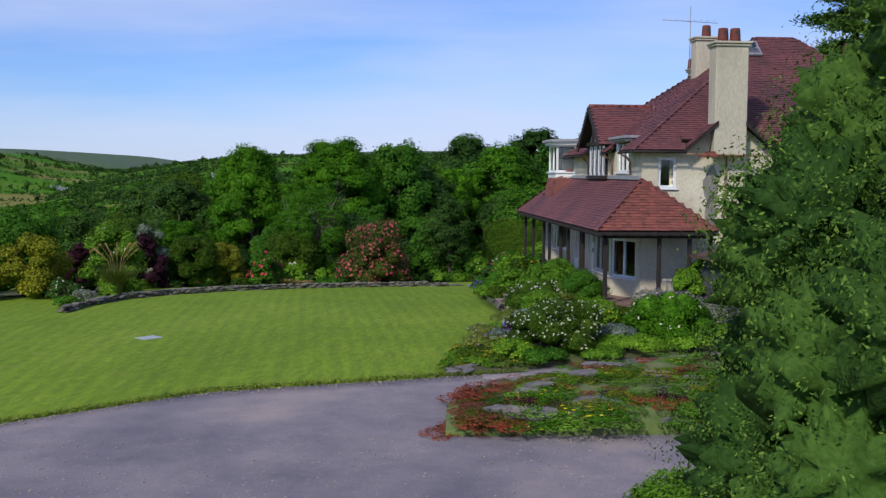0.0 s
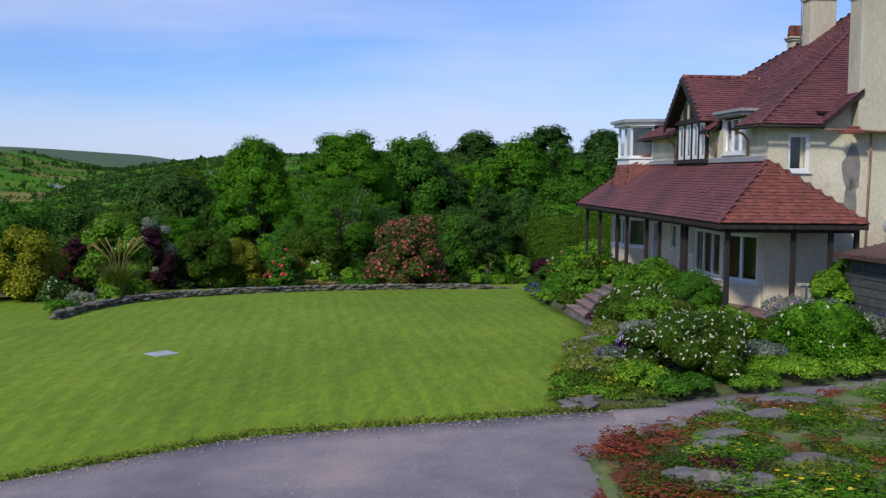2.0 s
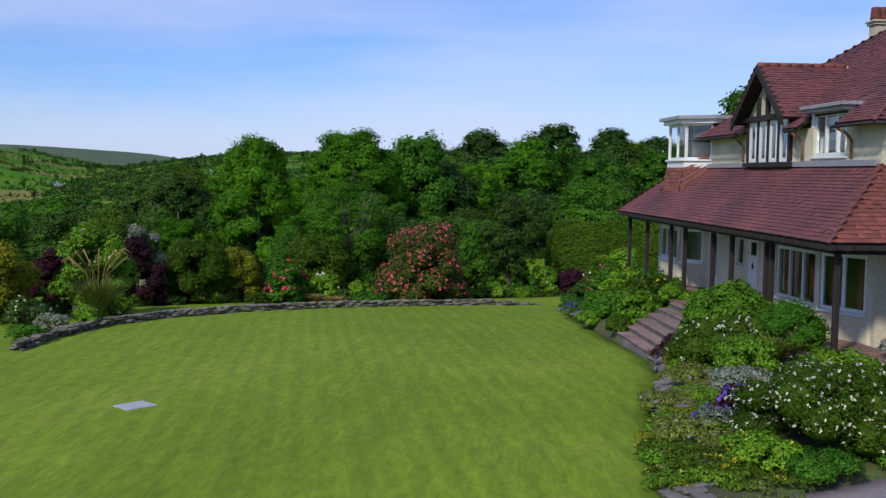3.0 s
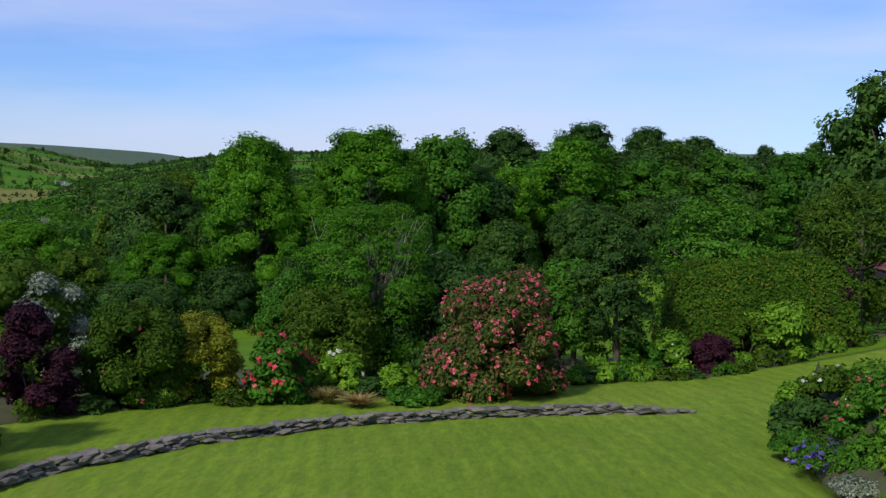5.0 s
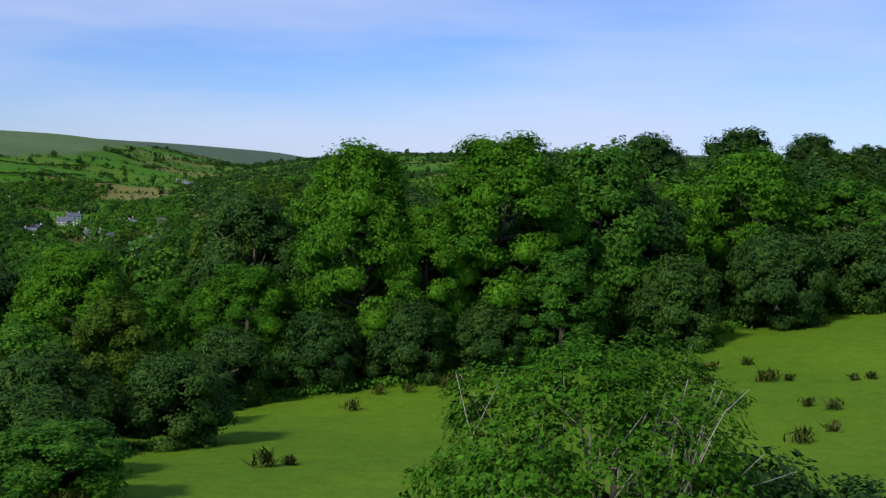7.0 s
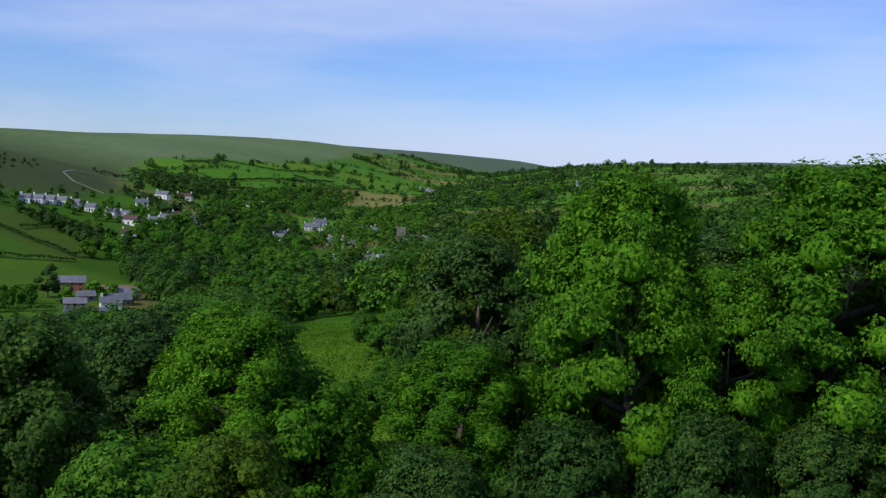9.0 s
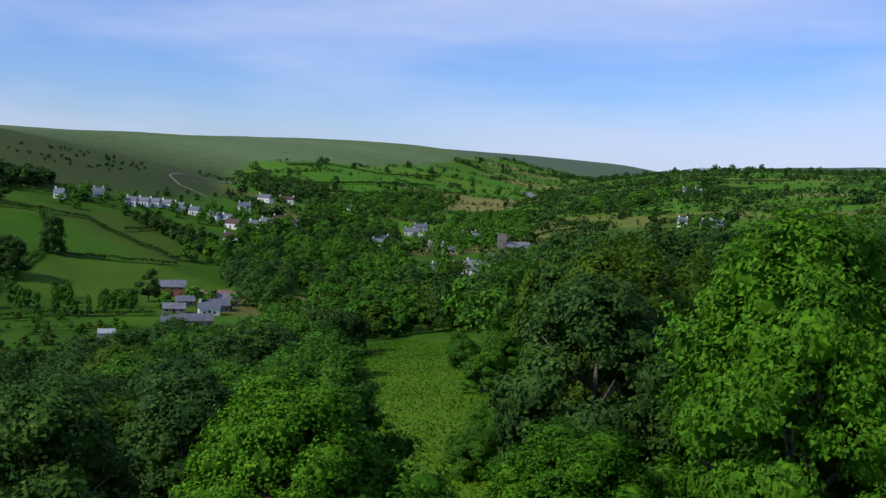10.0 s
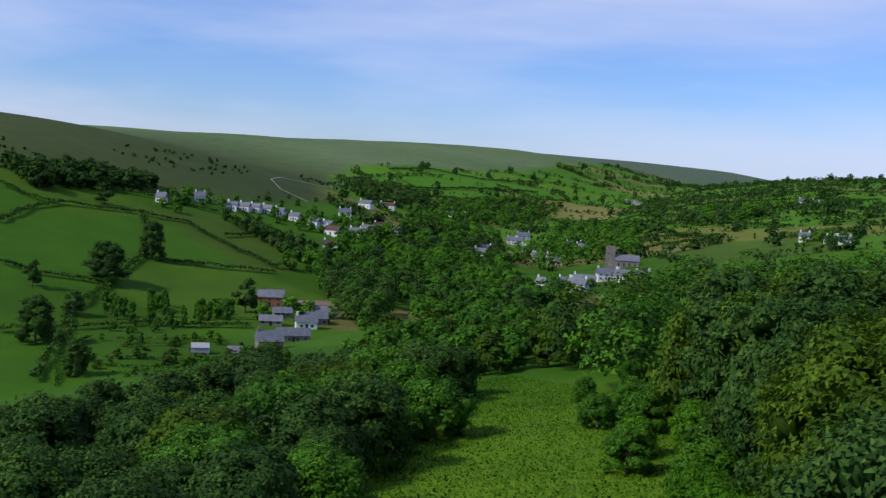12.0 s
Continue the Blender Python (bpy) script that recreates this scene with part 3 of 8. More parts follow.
# past 2200 m the cover fades to blue-grey green, haze put into its colour
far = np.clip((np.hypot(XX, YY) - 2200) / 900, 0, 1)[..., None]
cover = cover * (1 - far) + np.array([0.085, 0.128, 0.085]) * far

nx, ny = len(GX), len(GY)
idx = np.arange(nx * ny).reshape(ny, nx)
quads = np.stack([idx[:-1, :-1], idx[:-1, 1:], idx[1:, 1:], idx[1:, :-1]], -1).reshape(-1, 4)
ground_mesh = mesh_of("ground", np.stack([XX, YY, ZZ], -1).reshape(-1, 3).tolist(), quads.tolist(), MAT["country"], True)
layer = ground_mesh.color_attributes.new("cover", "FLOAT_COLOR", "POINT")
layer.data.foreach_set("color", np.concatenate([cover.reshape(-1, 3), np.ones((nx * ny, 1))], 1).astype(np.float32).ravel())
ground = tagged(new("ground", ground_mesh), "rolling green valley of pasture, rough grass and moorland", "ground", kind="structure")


# ---- lawn, drive, path ----
def sheet(name, rows, material, skirt=0.0):
    """A sheet from rows of points, all rows equally long, with a skirt hanging from its rim."""
    n, k = len(rows), len(rows[0])
    verts = [p for r in rows for p in r]
    faces = [(j * k + i, j * k + i + 1, (j + 1) * k + i + 1, (j + 1) * k + i) for j in range(n - 1) for i in range(k - 1)]
    if skirt:
        rim = [i for i in range(k)] + [j * k + k - 1 for j in range(1, n)] + [(n - 1) * k + i for i in range(k - 2, -1, -1)] + [j * k for j in range(n - 2, 0, -1)]
        start = len(verts)
        verts += [(verts[i][0], verts[i][1], verts[i][2] - skirt) for i in rim]
        for a in range(len(rim)):
            c = (a + 1) % len(rim)
            faces.append((rim[c], rim[a], start + a, start + c))
    return mesh_of(name, verts, faces, material, True)


def lawn_near(x):
    """The drive's edge of the lawn."""
    return np.interp(x, [-40, -22, -14, -9.5, -5.8, 0.3, 3], [2, 12.5, 18.3, 21.8, 25.0, 27.0, 27.6])


def lawn_right(y):
    """The flower bed's edge of the lawn."""
    return np.interp(y, [26, 27.5, 31, 36, 37.5, 41, 46, 52, 57, 60, 64, 70], [0.1, 0.2, 0.7, 1.7, 2.2, 2.4, 2.0, 1.7, 2.6, 4.2, 8.5, 12.0])


rows = []
for tt in np.linspace(0, 1, 70):
    y0 = 27 + (69 - 27) * tt
    xr = lawn_right(y0)
    row = []
    for s in np.linspace(0, 1, 70):
        x = -34 + (xr + 34) * s
        y = y0 + (lawn_near(x) - 27) * (1 - tt)
        row.append((x, y, spot(x, y) + 0.06 + 0.01 * math.sin(x * 3.1 + y) * math.sin(y * 2.3)))
    rows.append(row)
lawn = tagged(new("lawn", sheet("lawn", rows, MAT["lawn"], 0.2)), "closely mown green lawn with faint mowing stripes", "lawn", kind="structure")

rows = []
for tt in np.linspace(0, 1, 40):
    row = []
    for s in np.linspace(0, 1, 60):
        x = -34 + s * (50 - 3.0 * (1 - tt) - 2.2 * math.sin(3.0 * tt + 0.4) ** 2)
        y1 = min(float(lawn_near(x)) - 0.05, 27.2) if x < 2.6 else 27.2
        y = -14 + (y1 + 14) * tt
        row.append((x, y, spot(x, y) + 0.015))
    rows.append(row)
drive = tagged(new("driveway", sheet("driveway", rows, MAT["asphalt"], 0.1)), "worn grey asphalt drive with loose tan gravel", "driveway", kind="structure")
PATH_FAR = ([-2, 0.3, 2.5, 5.6, 8.6, 11, 14], [26.5, 26.9, 27.8, 29.5, 31.2, 32.1, 33.0])
PATH_NEAR = ([0.2, 2.1, 3.9, 5.6, 7.6, 9.6, 12, 14], [23.6, 25.0, 26.4, 27.6, 28.7, 29.3, 30.4, 31.2])
rows = []
for x in np.linspace(1.2, 12.0, 24):
    y0, y1 = np.interp(x, *PATH_NEAR) - 0.1, np.interp(x, *PATH_FAR) + 0.1
    rows.append([(x, y0 + (y1 - y0) * s, spot(x, y0 + (y1 - y0) * s) + 0.035) for s in np.linspace(0, 1, 6)])
tagged(new("garden_path", sheet("garden_path", rows, MAT["asphalt"], 0.1)), "narrow grey asphalt path between planted beds", "path", kind="structure")


# ---- the house: u across the gable end, v along the veranda, z up ----
HOUSE = pose(5.27, 35.0, 0, 0, 0, 4.5)
FLOOR_Z, EAVE_Z, JOIN_Z, MAIN_EAVE = 5.2, 7.80, 9.58, 10.62
house = thing("house", HOUSE, "large cream rendered country house, red tiled roofs, dark timber veranda", "house")


def wall_run(p, q, z0, z1, thick, holes=()):
    """Boxes of a wall from p to q (outer face to the right of the way), with holes (s0, s1, z0, z1)."""
    length = math.dist(p, q)
    ss = sorted({0.0, length, *(h[0] for h in holes), *(h[1] for h in holes)})
    bm = bmesh.new()
    for a, c in zip(ss, ss[1:]):
        zs, cuts = [z0], sorted((h[2], h[3]) for h in holes if h[0] <= a + 1e-6 and h[1] >= c - 1e-6)
        spans, low = [], z0
        for h0, h1 in cuts:
            spans.append((low, h0))
            low = h1
        spans.append((low, z1))
        for h0, h1 in spans:
            if h1 - h0 > 1e-4:
                made = bmesh.ops.create_cube(bm, size=1.0)["verts"]
                for v in made:
                    v.co = Vector((a + (v.co.x + 0.5) * (c - a), (v.co.y + 0.5) * thick, h0 + (v.co.z + 0.5) * (h1 - h0)))
    bmesh.ops.remove_doubles(bm, verts=bm.verts[:], dist=1e-4)
    a = math.atan2(q[1] - p[1], q[0] - p[0])
    bmesh.ops.transform(bm, matrix=Matrix.Translation((p[0], p[1], 0)) @ Matrix.Rotation(a, 4, "Z"), verts=bm.verts[:])
    return bm


def window(parent, p, q, z0, z1, lights=2, rails=(), curtain=None, name="window", bar=0.055, label="white painted timber window"):
    """A window in a wall from p to q in plan, its frame 6 cm back from the outer face, which lies to the right of the way."""
    w = math.dist(p, q)
    m = Matrix.Translation((p[0], p[1], 0)) @ Matrix.Rotation(math.atan2(q[1] - p[1], q[0] - p[0]), 4, "Z")
    specs = [(0, bar, 0.05, 0.13, z0, z1), (w - bar, w, 0.05, 0.13, z0, z1), (bar, w - bar, 0.05, 0.13, z0, z0 + bar), (bar, w - bar, 0.05, 0.13, z1 - bar, z1)]
    win = part(name, boxes(*specs, turn=m), MAT["white"], parent, label)
    for k in range(1, lights):
        x = w * k / lights
        part("mullion", boxes((x - bar / 2, x + bar / 2, 0.045, 0.125, z0 + bar, z1 - bar), turn=m), MAT["white"], win)
    for r in rails:
        z = z0 + (z1 - z0) * r
        part("glazing_bar", boxes((bar, w - bar, 0.055, 0.115, z - bar / 3, z + bar / 3), turn=m), MAT["white"], win)
    for k in range(lights):
        g = part("pane", boxes((w * k / lights + bar, w * (k + 1) / lights - bar, 0.082, 0.088, z0 + bar, z1 - bar), turn=m), MAT["glass"], win)
        g.visible_shadow = False
    part("window_sill", boxes((-0.06, w + 0.06, -0.07, 0.05, z0 - 0.06, z0), bevel=0.01, turn=m), MAT["white"], win)
    for side, mat in curtain or ():
        x0, x1 = (0.06, w * 0.3) if side == "l" else (w * 0.7, w - 0.06) if side == "r" else (0.06, w - 0.06)
        n = max(4, int((x1 - x0) / 0.05))
        vs = [(x0 + (x1 - x0) * k / n, 0.24 + 0.03 * math.sin(k * 1.7), z) for k in range(n + 1) for z in (z0 + 0.02, z1 - 0.02)]
        me = mesh_of("curtain", [m @ Vector(v) for v in vs], [(2 * k, 2 * k + 2, 2 * k + 3, 2 * k + 1) for k in range(n)], mat, True)
        part("curtain", me, None, win)
    return win


# walls
LONG = [(2.0, 16.2), (2.0, 1.7)]   # seen from the lawn; s runs towards the gable end
s_of = lambda v: 16.2 - v
part("long_wall", wall_run(*LONG, 4.0, MAIN_EAVE, 0.3, [
    (s_of(11.4), s_of(10.75), 6.35, 7.25), (s_of(10.4), s_of(9.4), FLOOR_Z, 7.25), (s_of(8.95), s_of(8.4), 6.3, 7.25), (s_of(14.1), s_of(13.2), FLOOR_Z, 7.3),
    (s_of(6.3), s_of(2.2), 5.9, 7.35), (s_of(5.65), s_of(3.6), 9.82, MAIN_EAVE)]), MAT["render"], house)
part("gable_wall", wall_run((2.3, 1.7), (12.4, 1.7), 4.0, 10.6, 0.3, [(0.28, 0.95, 9.25, 10.36), (4.15, 4.75, 7.2, 7.75), (5.2, 7.3, 9.95, 10.6)]), MAT["render"], house)
part("far_wall", wall_run((12.4, 16.2), (2.3, 16.2), 4.0, MAIN_EAVE, 0.3), MAT["render"], house)
part("side_wall", wall_run((12.4, 1.7), (12.4, 16.2), 4.0, MAIN_EAVE, 0.3), MAT["render"], house)
# inner floors and partition, coloured dark so the rooms look unlit
part("room_lining", boxes((2.35, 12.1, 2.05, 15.9, 8.2, 8.45), (4.4, 4.5, 2.05, 15.9, FLOOR_Z, 10.5), (2.35, 12.1, 2.05, 15.9, 4.9, 5.15)), MAT["unlit_inside"], house)
part("projecting_wing", boxes((8.6, 12.4, 0.0, 1.69, 4.0, 8.9)), MAT["render"], house)

# veranda floor with paving, and its stone edge
part("veranda_floor", boxes((-0.25, 2.0, -0.75, 19.4, 3.6, FLOOR_Z - 0.03), (2.0, 4.4, -0.75, 1.7, 3.6, FLOOR_Z - 0.03)), MAT["step"], house)
rng = np.random.default_rng(5)
slab_mesh = mesh_of("paving_slab", [(x, y, z) for z in (0, 0.035) for x, y in ((0.01, 0.01), (0.69, 0.01), (0.69, 0.49), (0.01, 0.49))], [(4, 5, 6, 7), (0, 1, 5, 4), (1, 2, 6, 5), (2, 3, 7, 6), (3, 0, 4, 7)], MAT["paving"])
slab_parent = house.children[-1]
for i in range(3):
    for j in range(38):
        s = part("paving_slab", slab_mesh, None, slab_parent)
        s.location = (-0.24 + 0.72 * i, -0.72 + 0.52 * j, FLOOR_Z - 0.028 + float(rng.uniform(-0.003, 0.003)))
for i in range(3):
    for j in range(4):
        s = part("paving_slab", slab_mesh, None, slab_parent)
        s.location = (2.02 + 0.72 * i, -0.72 + 0.52 * j, FLOOR_Z - 0.028)

# canted bay of the ground floor near the corner
BAY = [(2.0, 7.1), (1.25, 6.2), (1.25, 3.4), (1.95, 1.95), (2.25, 1.72)]
for p, q, hole in ((BAY[0], BAY[1], True), (BAY[1], BAY[2], True), (BAY[2], BAY[3], True)):
    L = math.dist(p, q)
    part("bay_wall", wall_run(p, q, 4.2, 8.6, 0.22, [(0.1, L - 0.1, 5.92, 7.36)]), MAT["render"], house)
    d = [(q[k] - p[k]) / L for k in (0, 1)]
    a, c = [p[k] + d[k] * 0.1 for k in (0, 1)], [q[k] - d[k] * 0.1 for k in (0, 1)]
    lights = 3 if L > 2 else 2 if L > 1.3 else 1
    window(house, a, c, 5.92, 7.36, lights, (), [("r", MAT["curtain"]), ("l", MAT["curtain"])] if lights > 1 else [("l", MAT["linen"])], bar=0.09)
part("bay_wall", wall_run(BAY[3], BAY[4], 4.2, 8.6, 0.2), MAT["render"], house)
# far canted bay under the oriel
FAR = [(2.0, 18.6), (1.2, 17.9), (1.2, 15.4), (2.0, 14.6)]
for p, q in zip(FAR, FAR[1:]):
    L = math.dist(p, q)
    part("bay_wall", wall_run(p, q, 4.2, 8.3, 0.2, [(0.1, L - 0.1, 6.1, 7.3)]), MAT["render"], house)
    d = [(q[k] - p[k]) / L for k in (0, 1)]
    window(house, [p[k] + d[k] * 0.1 for k in (0, 1)], [q[k] - d[k] * 0.1 for k in (0, 1)], 6.1, 7.3, 3 if L > 2 else 1, (), [("r", MAT["linen"])], bar=0.09)
part("end_wall", wall_run((12.4, 18.9), (2.0, 18.9), 4.2, 8.3, 0.3), MAT["render"], house)
part("link_wall", wall_run((2.0, 18.9), (2.0, 18.6), 4.2, 8.3, 0.25), MAT["render"], house)

# small windows, doors
window(house, (2.0, 11.4), (2.0, 10.75), 6.35, 7.25, 1)
window(house, (2.0, 8.95), (2.0, 8.4), 6.3, 7.25, 1)
window(house, (2.0, 5.65), (2.0, 3.6), 9.82, 11.0, 3, (), [("r", MAT["linen"])], bar=0.1)
window(house, (2.58, 1.7), (3.25, 1.7), 9.25, 10.36, 1, (), [("r", MAT["linen"])], bar=0.1)
window(house, (6.45, 1.7), (7.05, 1.7), 7.2, 7.75, 2, bar=0.05)
window(house, (7.5, 1.7), (9.6, 1.7), 9.95, 11.0, 3, (0.5,), [("r", MAT["linen"])], bar=0.11)
part("dormer_head", boxes((7.42, 9.68, 1.6, 2.6, 11.0, 11.08)), MAT["lead"], house)
part("dormer_cheek", boxes((7.42, 7.497, 1.72, 2.5, 10.3, 11.0), (9.603, 9.68, 1.72, 2.5, 10.3, 11.0)), MAT["white"], house)
# dark board behind the panes, in place of the dormer's shaded room
part("dormer_room", boxes((7.5, 9.6, 2.3, 2.4, 9.9, 11.0)), MAT["unlit_inside"], house)


def panel_door(v0, v1, glazed, name, label):
    w = v1 - v0
    specs = [(1.98, 2.10, v0, v0 + 0.07, FLOOR_Z, 7.25), (1.98, 2.10, v1 - 0.07, v1, FLOOR_Z, 7.25), (1.98, 2.10, v0 + 0.07, v1 - 0.07, 7.18, 7.25)]
    d = part(name, boxes(*specs), MAT["white"], house, label)
    if glazed:
        part("leaf", boxes((2.02, 2.06, v0 + 0.07, v1 - 0.07, FLOOR_Z + 0.02, 5.75), (2.02, 2.06, v0 + 0.07, v0 + 0.17, 5.75, 7.18), (2.02, 2.06, v1 - 0.17, v1 - 0.07, 5.75, 7.18)), MAT["white"], d)
        for k in range(5):
            z = 5.75 + 1.43 * k / 4
            part("glazing_bar", boxes((2.015, 2.065, v0 + 0.17, v1 - 0.17, z - 0.015, z + 0.015)), MAT["white"], d)
        part("glazing_bar", boxes((2.013, 2.067, (v0 + v1) / 2 - 0.015, (v0 + v1) / 2 + 0.015, 5.75, 7.18)), MAT["white"], d)
        g = part("pane", boxes((2.038, 2.044, v0 + 0.17, v1 - 0.17, 5.75, 7.18)), MAT["glass"], d)
        g.visible_shadow = False
    else:
        part("leaf", boxes((2.03, 2.07, v0 + 0.07, v1 - 0.07, FLOOR_Z + 0.02, 6.75), (2.03, 2.07, v0 + 0.07, v0 + 0.25, 6.75, 7.18), (2.03, 2.07, v1 - 0.25, v1 - 0.07, 6.75, 7.18)), MAT["white"], d)
        for z0, z1 in ((5.35, 5.95), (6.05, 6.65)):
            part("panel", boxes((2.02, 2.03, v0 + 0.16, (v0 + v1) / 2 - 0.04, z0, z1), (2.02, 2.03, (v0 + v1) / 2 + 0.04, v1 - 0.16, z0, z1), bevel=0.004), MAT["white"], d)
        g = part("pane", boxes((2.045, 2.05, v0 + 0.25, v1 - 0.25, 6.75, 7.18)), MAT["glass"], d)
        g.visible_shadow = False
        part("knocker", boxes((1.99, 2.03, (v0 + v1) / 2 - 0.05, (v0 + v1) / 2 + 0.05, 6.32, 6.5), bevel=0.01), MAT["dark_wood"], d, "dark metal knocker")
    return d


panel_door(9.4, 10.4, False, "front_door", "white panelled front door")
panel_door(13.2, 14.1, True, "glazed_door", "white glazed veranda door")


# ---- roofs ----
TILE_W, TILE_L, TILE_T = 0.175, 0.125, 0.014


def roof_slab(name, quad, parent, thick=0.10, material=None):
    n = (Vector(quad[1]) - Vector(quad[0])).cross(Vector(quad[-1]) - Vector(quad[0])).normalized()
    lo = [Vector(p) - n * thick for p in quad]
    k = len(quad)
    faces = [tuple(range(k)), tuple(range(2 * k - 1, k - 1, -1))] + [(i, i + k, (i + 1) % k + k, (i + 1) % k) for i in range(k)]
    return part(name, mesh_of(name, [tuple(p) for p in quad] + [tuple(p) for p in lo], faces, material or MAT["dark_wood"]), None, parent)


def tiles(a, b, tb, ta, seed, width=TILE_W, gauge=TILE_L, lift=0.004):
    """Poses of tiles on the plane with eave a-b and top ta-tb: arrays of corner, along, up and normal."""
    a, b, tb, ta = (np.array(p, float) for p in (a, b, tb, ta))
    rng = np.random.default_rng(seed)
    along = (b - a) / np.linalg.norm(b - a)
    nrm = np.cross(along, (ta - a) if np.linalg.norm(ta - a) > 0 else (tb - a))
    nrm /= np.linalg.norm(nrm)
    up = np.cross(nrm, along)
    slope = (ta - a) @ up
    rows, out = int(slope / gauge), []
    for k in range(rows):
        f = k / rows
        l, r = a + (ta - a) * f, b + (tb - b) * f
        n = max(1, int(round(np.linalg.norm(r - l) / width)))
        off = 0.5 if k % 2 else 0.0
        for j in range(n):
            x = (j + off) * np.linalg.norm(r - l) / n
            if x + width * 0.8 > np.linalg.norm(r - l) + width * 0.4:
                continue
            out.append(l + along * x + nrm * (lift + rng.normal(0, 0.004)) + up * rng.normal(0, 0.004))
    return np.array(out), along, up, nrm


TILE_BOX = np.array([(0.002, 0, 0.026), (0.173, 0, 0.026), (0.173, 0.15, 0.006), (0.002, 0.15, 0.006), (0.004, 0, 0.0), (0.171, 0, 0.0), (0.171, 0.15, -0.006), (0.004, 0.15, -0.006)])
TILE_FACES = np.array([(0, 1, 2, 3), (4, 5, 1, 0), (5, 6, 2, 1), (7, 4, 0, 3)])


def tile_field(name, corners, parent, seed, material, gaps=()):
    """A field of tiles, left out where a dormer or wall comes through: gaps (u0, u1, v0, v1)."""
    pos, along, up, nrm = tiles(*corners, seed)
    for u0, u1, v0, v1 in gaps:
        mid = pos + along * 0.085 + up * 0.07
        pos = pos[~((mid[:, 0] > u0) & (mid[:, 0] < u1) & (mid[:, 1] > v0) & (mid[:, 1] < v1))]
    base = TILE_BOX[:, :1] * along + TILE_BOX[:, 1:2] * up + TILE_BOX[:, 2:] * nrm
    verts = (pos[:, None, :] + base[None]).reshape(-1, 3)
    faces = (TILE_FACES[None] + 8 * np.arange(len(pos))[:, None, None]).reshape(-1, 4)
    ob = part(name, mesh_of(name, verts.tolist(), faces.tolist(), material), None, parent)
    return tagged(ob, kind="stuff")


def ridge_tiles(p, q, parent, material, size=0.12):
    p, q = Vector(p), Vector(q)
    n = max(2, int((q - p).length / 0.33))
    runs = []
    for k in range(n):
        a, c = p.lerp(q, k / n), p.lerp(q, (k + 0.96) / n)
        runs.append(([a, c], [size, size * 0.9]))
    return part("ridge_tiles", tubes_mesh("ridge_tiles", runs, material, 7), None, parent)


# veranda roof: long slope, hipped end with two hips
APEX = (2.0, 1.75, JOIN_Z)
V_A, V_B, V_C = (0.0, 0.0, EAVE_Z), (4.3, 0.0, EAVE_Z), (0.0, 19.9, EAVE_Z)
V_TOP = (2.0, 17.4, JOIN_Z)
ver = roof_slab("veranda_roof", [V_C, V_A, APEX, V_TOP], house)
tagged(ver, "sweeping red clay tiled veranda roof")
tile_field("roof_tiles", (V_C, V_A, APEX, V_TOP), ver, 21, MAT["tile"])
roof_slab("hip_end", [V_A, V_B, APEX], ver)
hip_end = ver.children[-1]
pos, along, up, nrm = tiles(V_A, V_B, APEX, APEX, 24)
tile_mesh = mesh_of("roof_tile", (TILE_BOX[:, :1] * along + TILE_BOX[:, 1:2] * up + TILE_BOX[:, 2:] * nrm).tolist(), TILE_FACES.tolist(), MAT["tile_new"])
for p in pos:
    part("roof_tile", tile_mesh, None, hip_end).location = p.tolist()
roof_slab("hip_side", [V_B, (4.3, 1.7, EAVE_Z), (2.0, 1.76, JOIN_Z)], ver)
tile_field("roof_tiles", (V_B, (4.3, 1.7, EAVE_Z), (2.05, 1.72, JOIN_Z), (2.0, 1.70, JOIN_Z)), ver, 22, MAT["tile_new"])
roof_slab("far_hip", [(2.0, 19.9, EAVE_Z), V_C, V_TOP], ver)
tile_field("roof_tiles", ((2.0, 19.9, EAVE_Z), V_C, V_TOP, V_TOP), ver, 23, MAT["tile"])
for p, q in ((V_A, APEX), (V_B, APEX), (V_C, V_TOP)):
    ridge_tiles(p, q, ver, MAT["tile"], 0.045)
part("lead_flashing", boxes((1.86, 2.0, 1.8, 15.2, JOIN_Z - 0.03, JOIN_Z + 0.12)), MAT["lead"], house)
part("fascia", boxes((0.02, 0.06, 0.0, 19.9, EAVE_Z - 0.17, EAVE_Z - 0.05), (0.06, 4.3, 0.02, 0.06, EAVE_Z - 0.17, EAVE_Z - 0.05)), MAT["dark_wood"], ver)
for k in range(11):
    part("rafter_end", boxes((0.2 + 0.39 * k, 0.27 + 0.39 * k, -0.09, 0.25, EAVE_Z - 0.15, EAVE_Z - 0.06)), MAT["dark_wood"], ver)
for k in range(44):
    part("rafter_end", boxes((-0.09, 0.25, 0.3 + 0.43 * k, 0.37 + 0.43 * k, EAVE_Z - 0.15, EAVE_Z - 0.06)), MAT["dark_wood"], ver)
part("plate_beam", boxes((0.33, 0.47, 0.35, 19.6, EAVE_Z - 0.28, EAVE_Z - 0.10), (0.33, 4.2, 0.35, 0.49, EAVE_Z - 0.28, EAVE_Z - 0.10)), MAT["dark_wood"], house)
post_bm = boxes((-0.065, 0.065, -0.065, 0.065, FLOOR_Z - 0.02, EAVE_Z - 0.12), bevel=0.012)
post_me = bpy.data.meshes.new("veranda_post")
post_bm.to_mesh(post_me)
post_bm.free()
post_me.materials.append(MAT["dark_wood"])
for u, v in ((0.42, 0.42), (0.42, 4.3), (0.42, 4.65), (0.42, 7.35), (0.42, 9.05), (0.42, 11.95), (0.42, 13.55), (0.42, 16.75), (0.42, 19.45), (2.32, 0.42), (3.4, 0.42), (4.15, 0.42)):
    part("veranda_post", post_me, None, house).location = (u, v, 0)
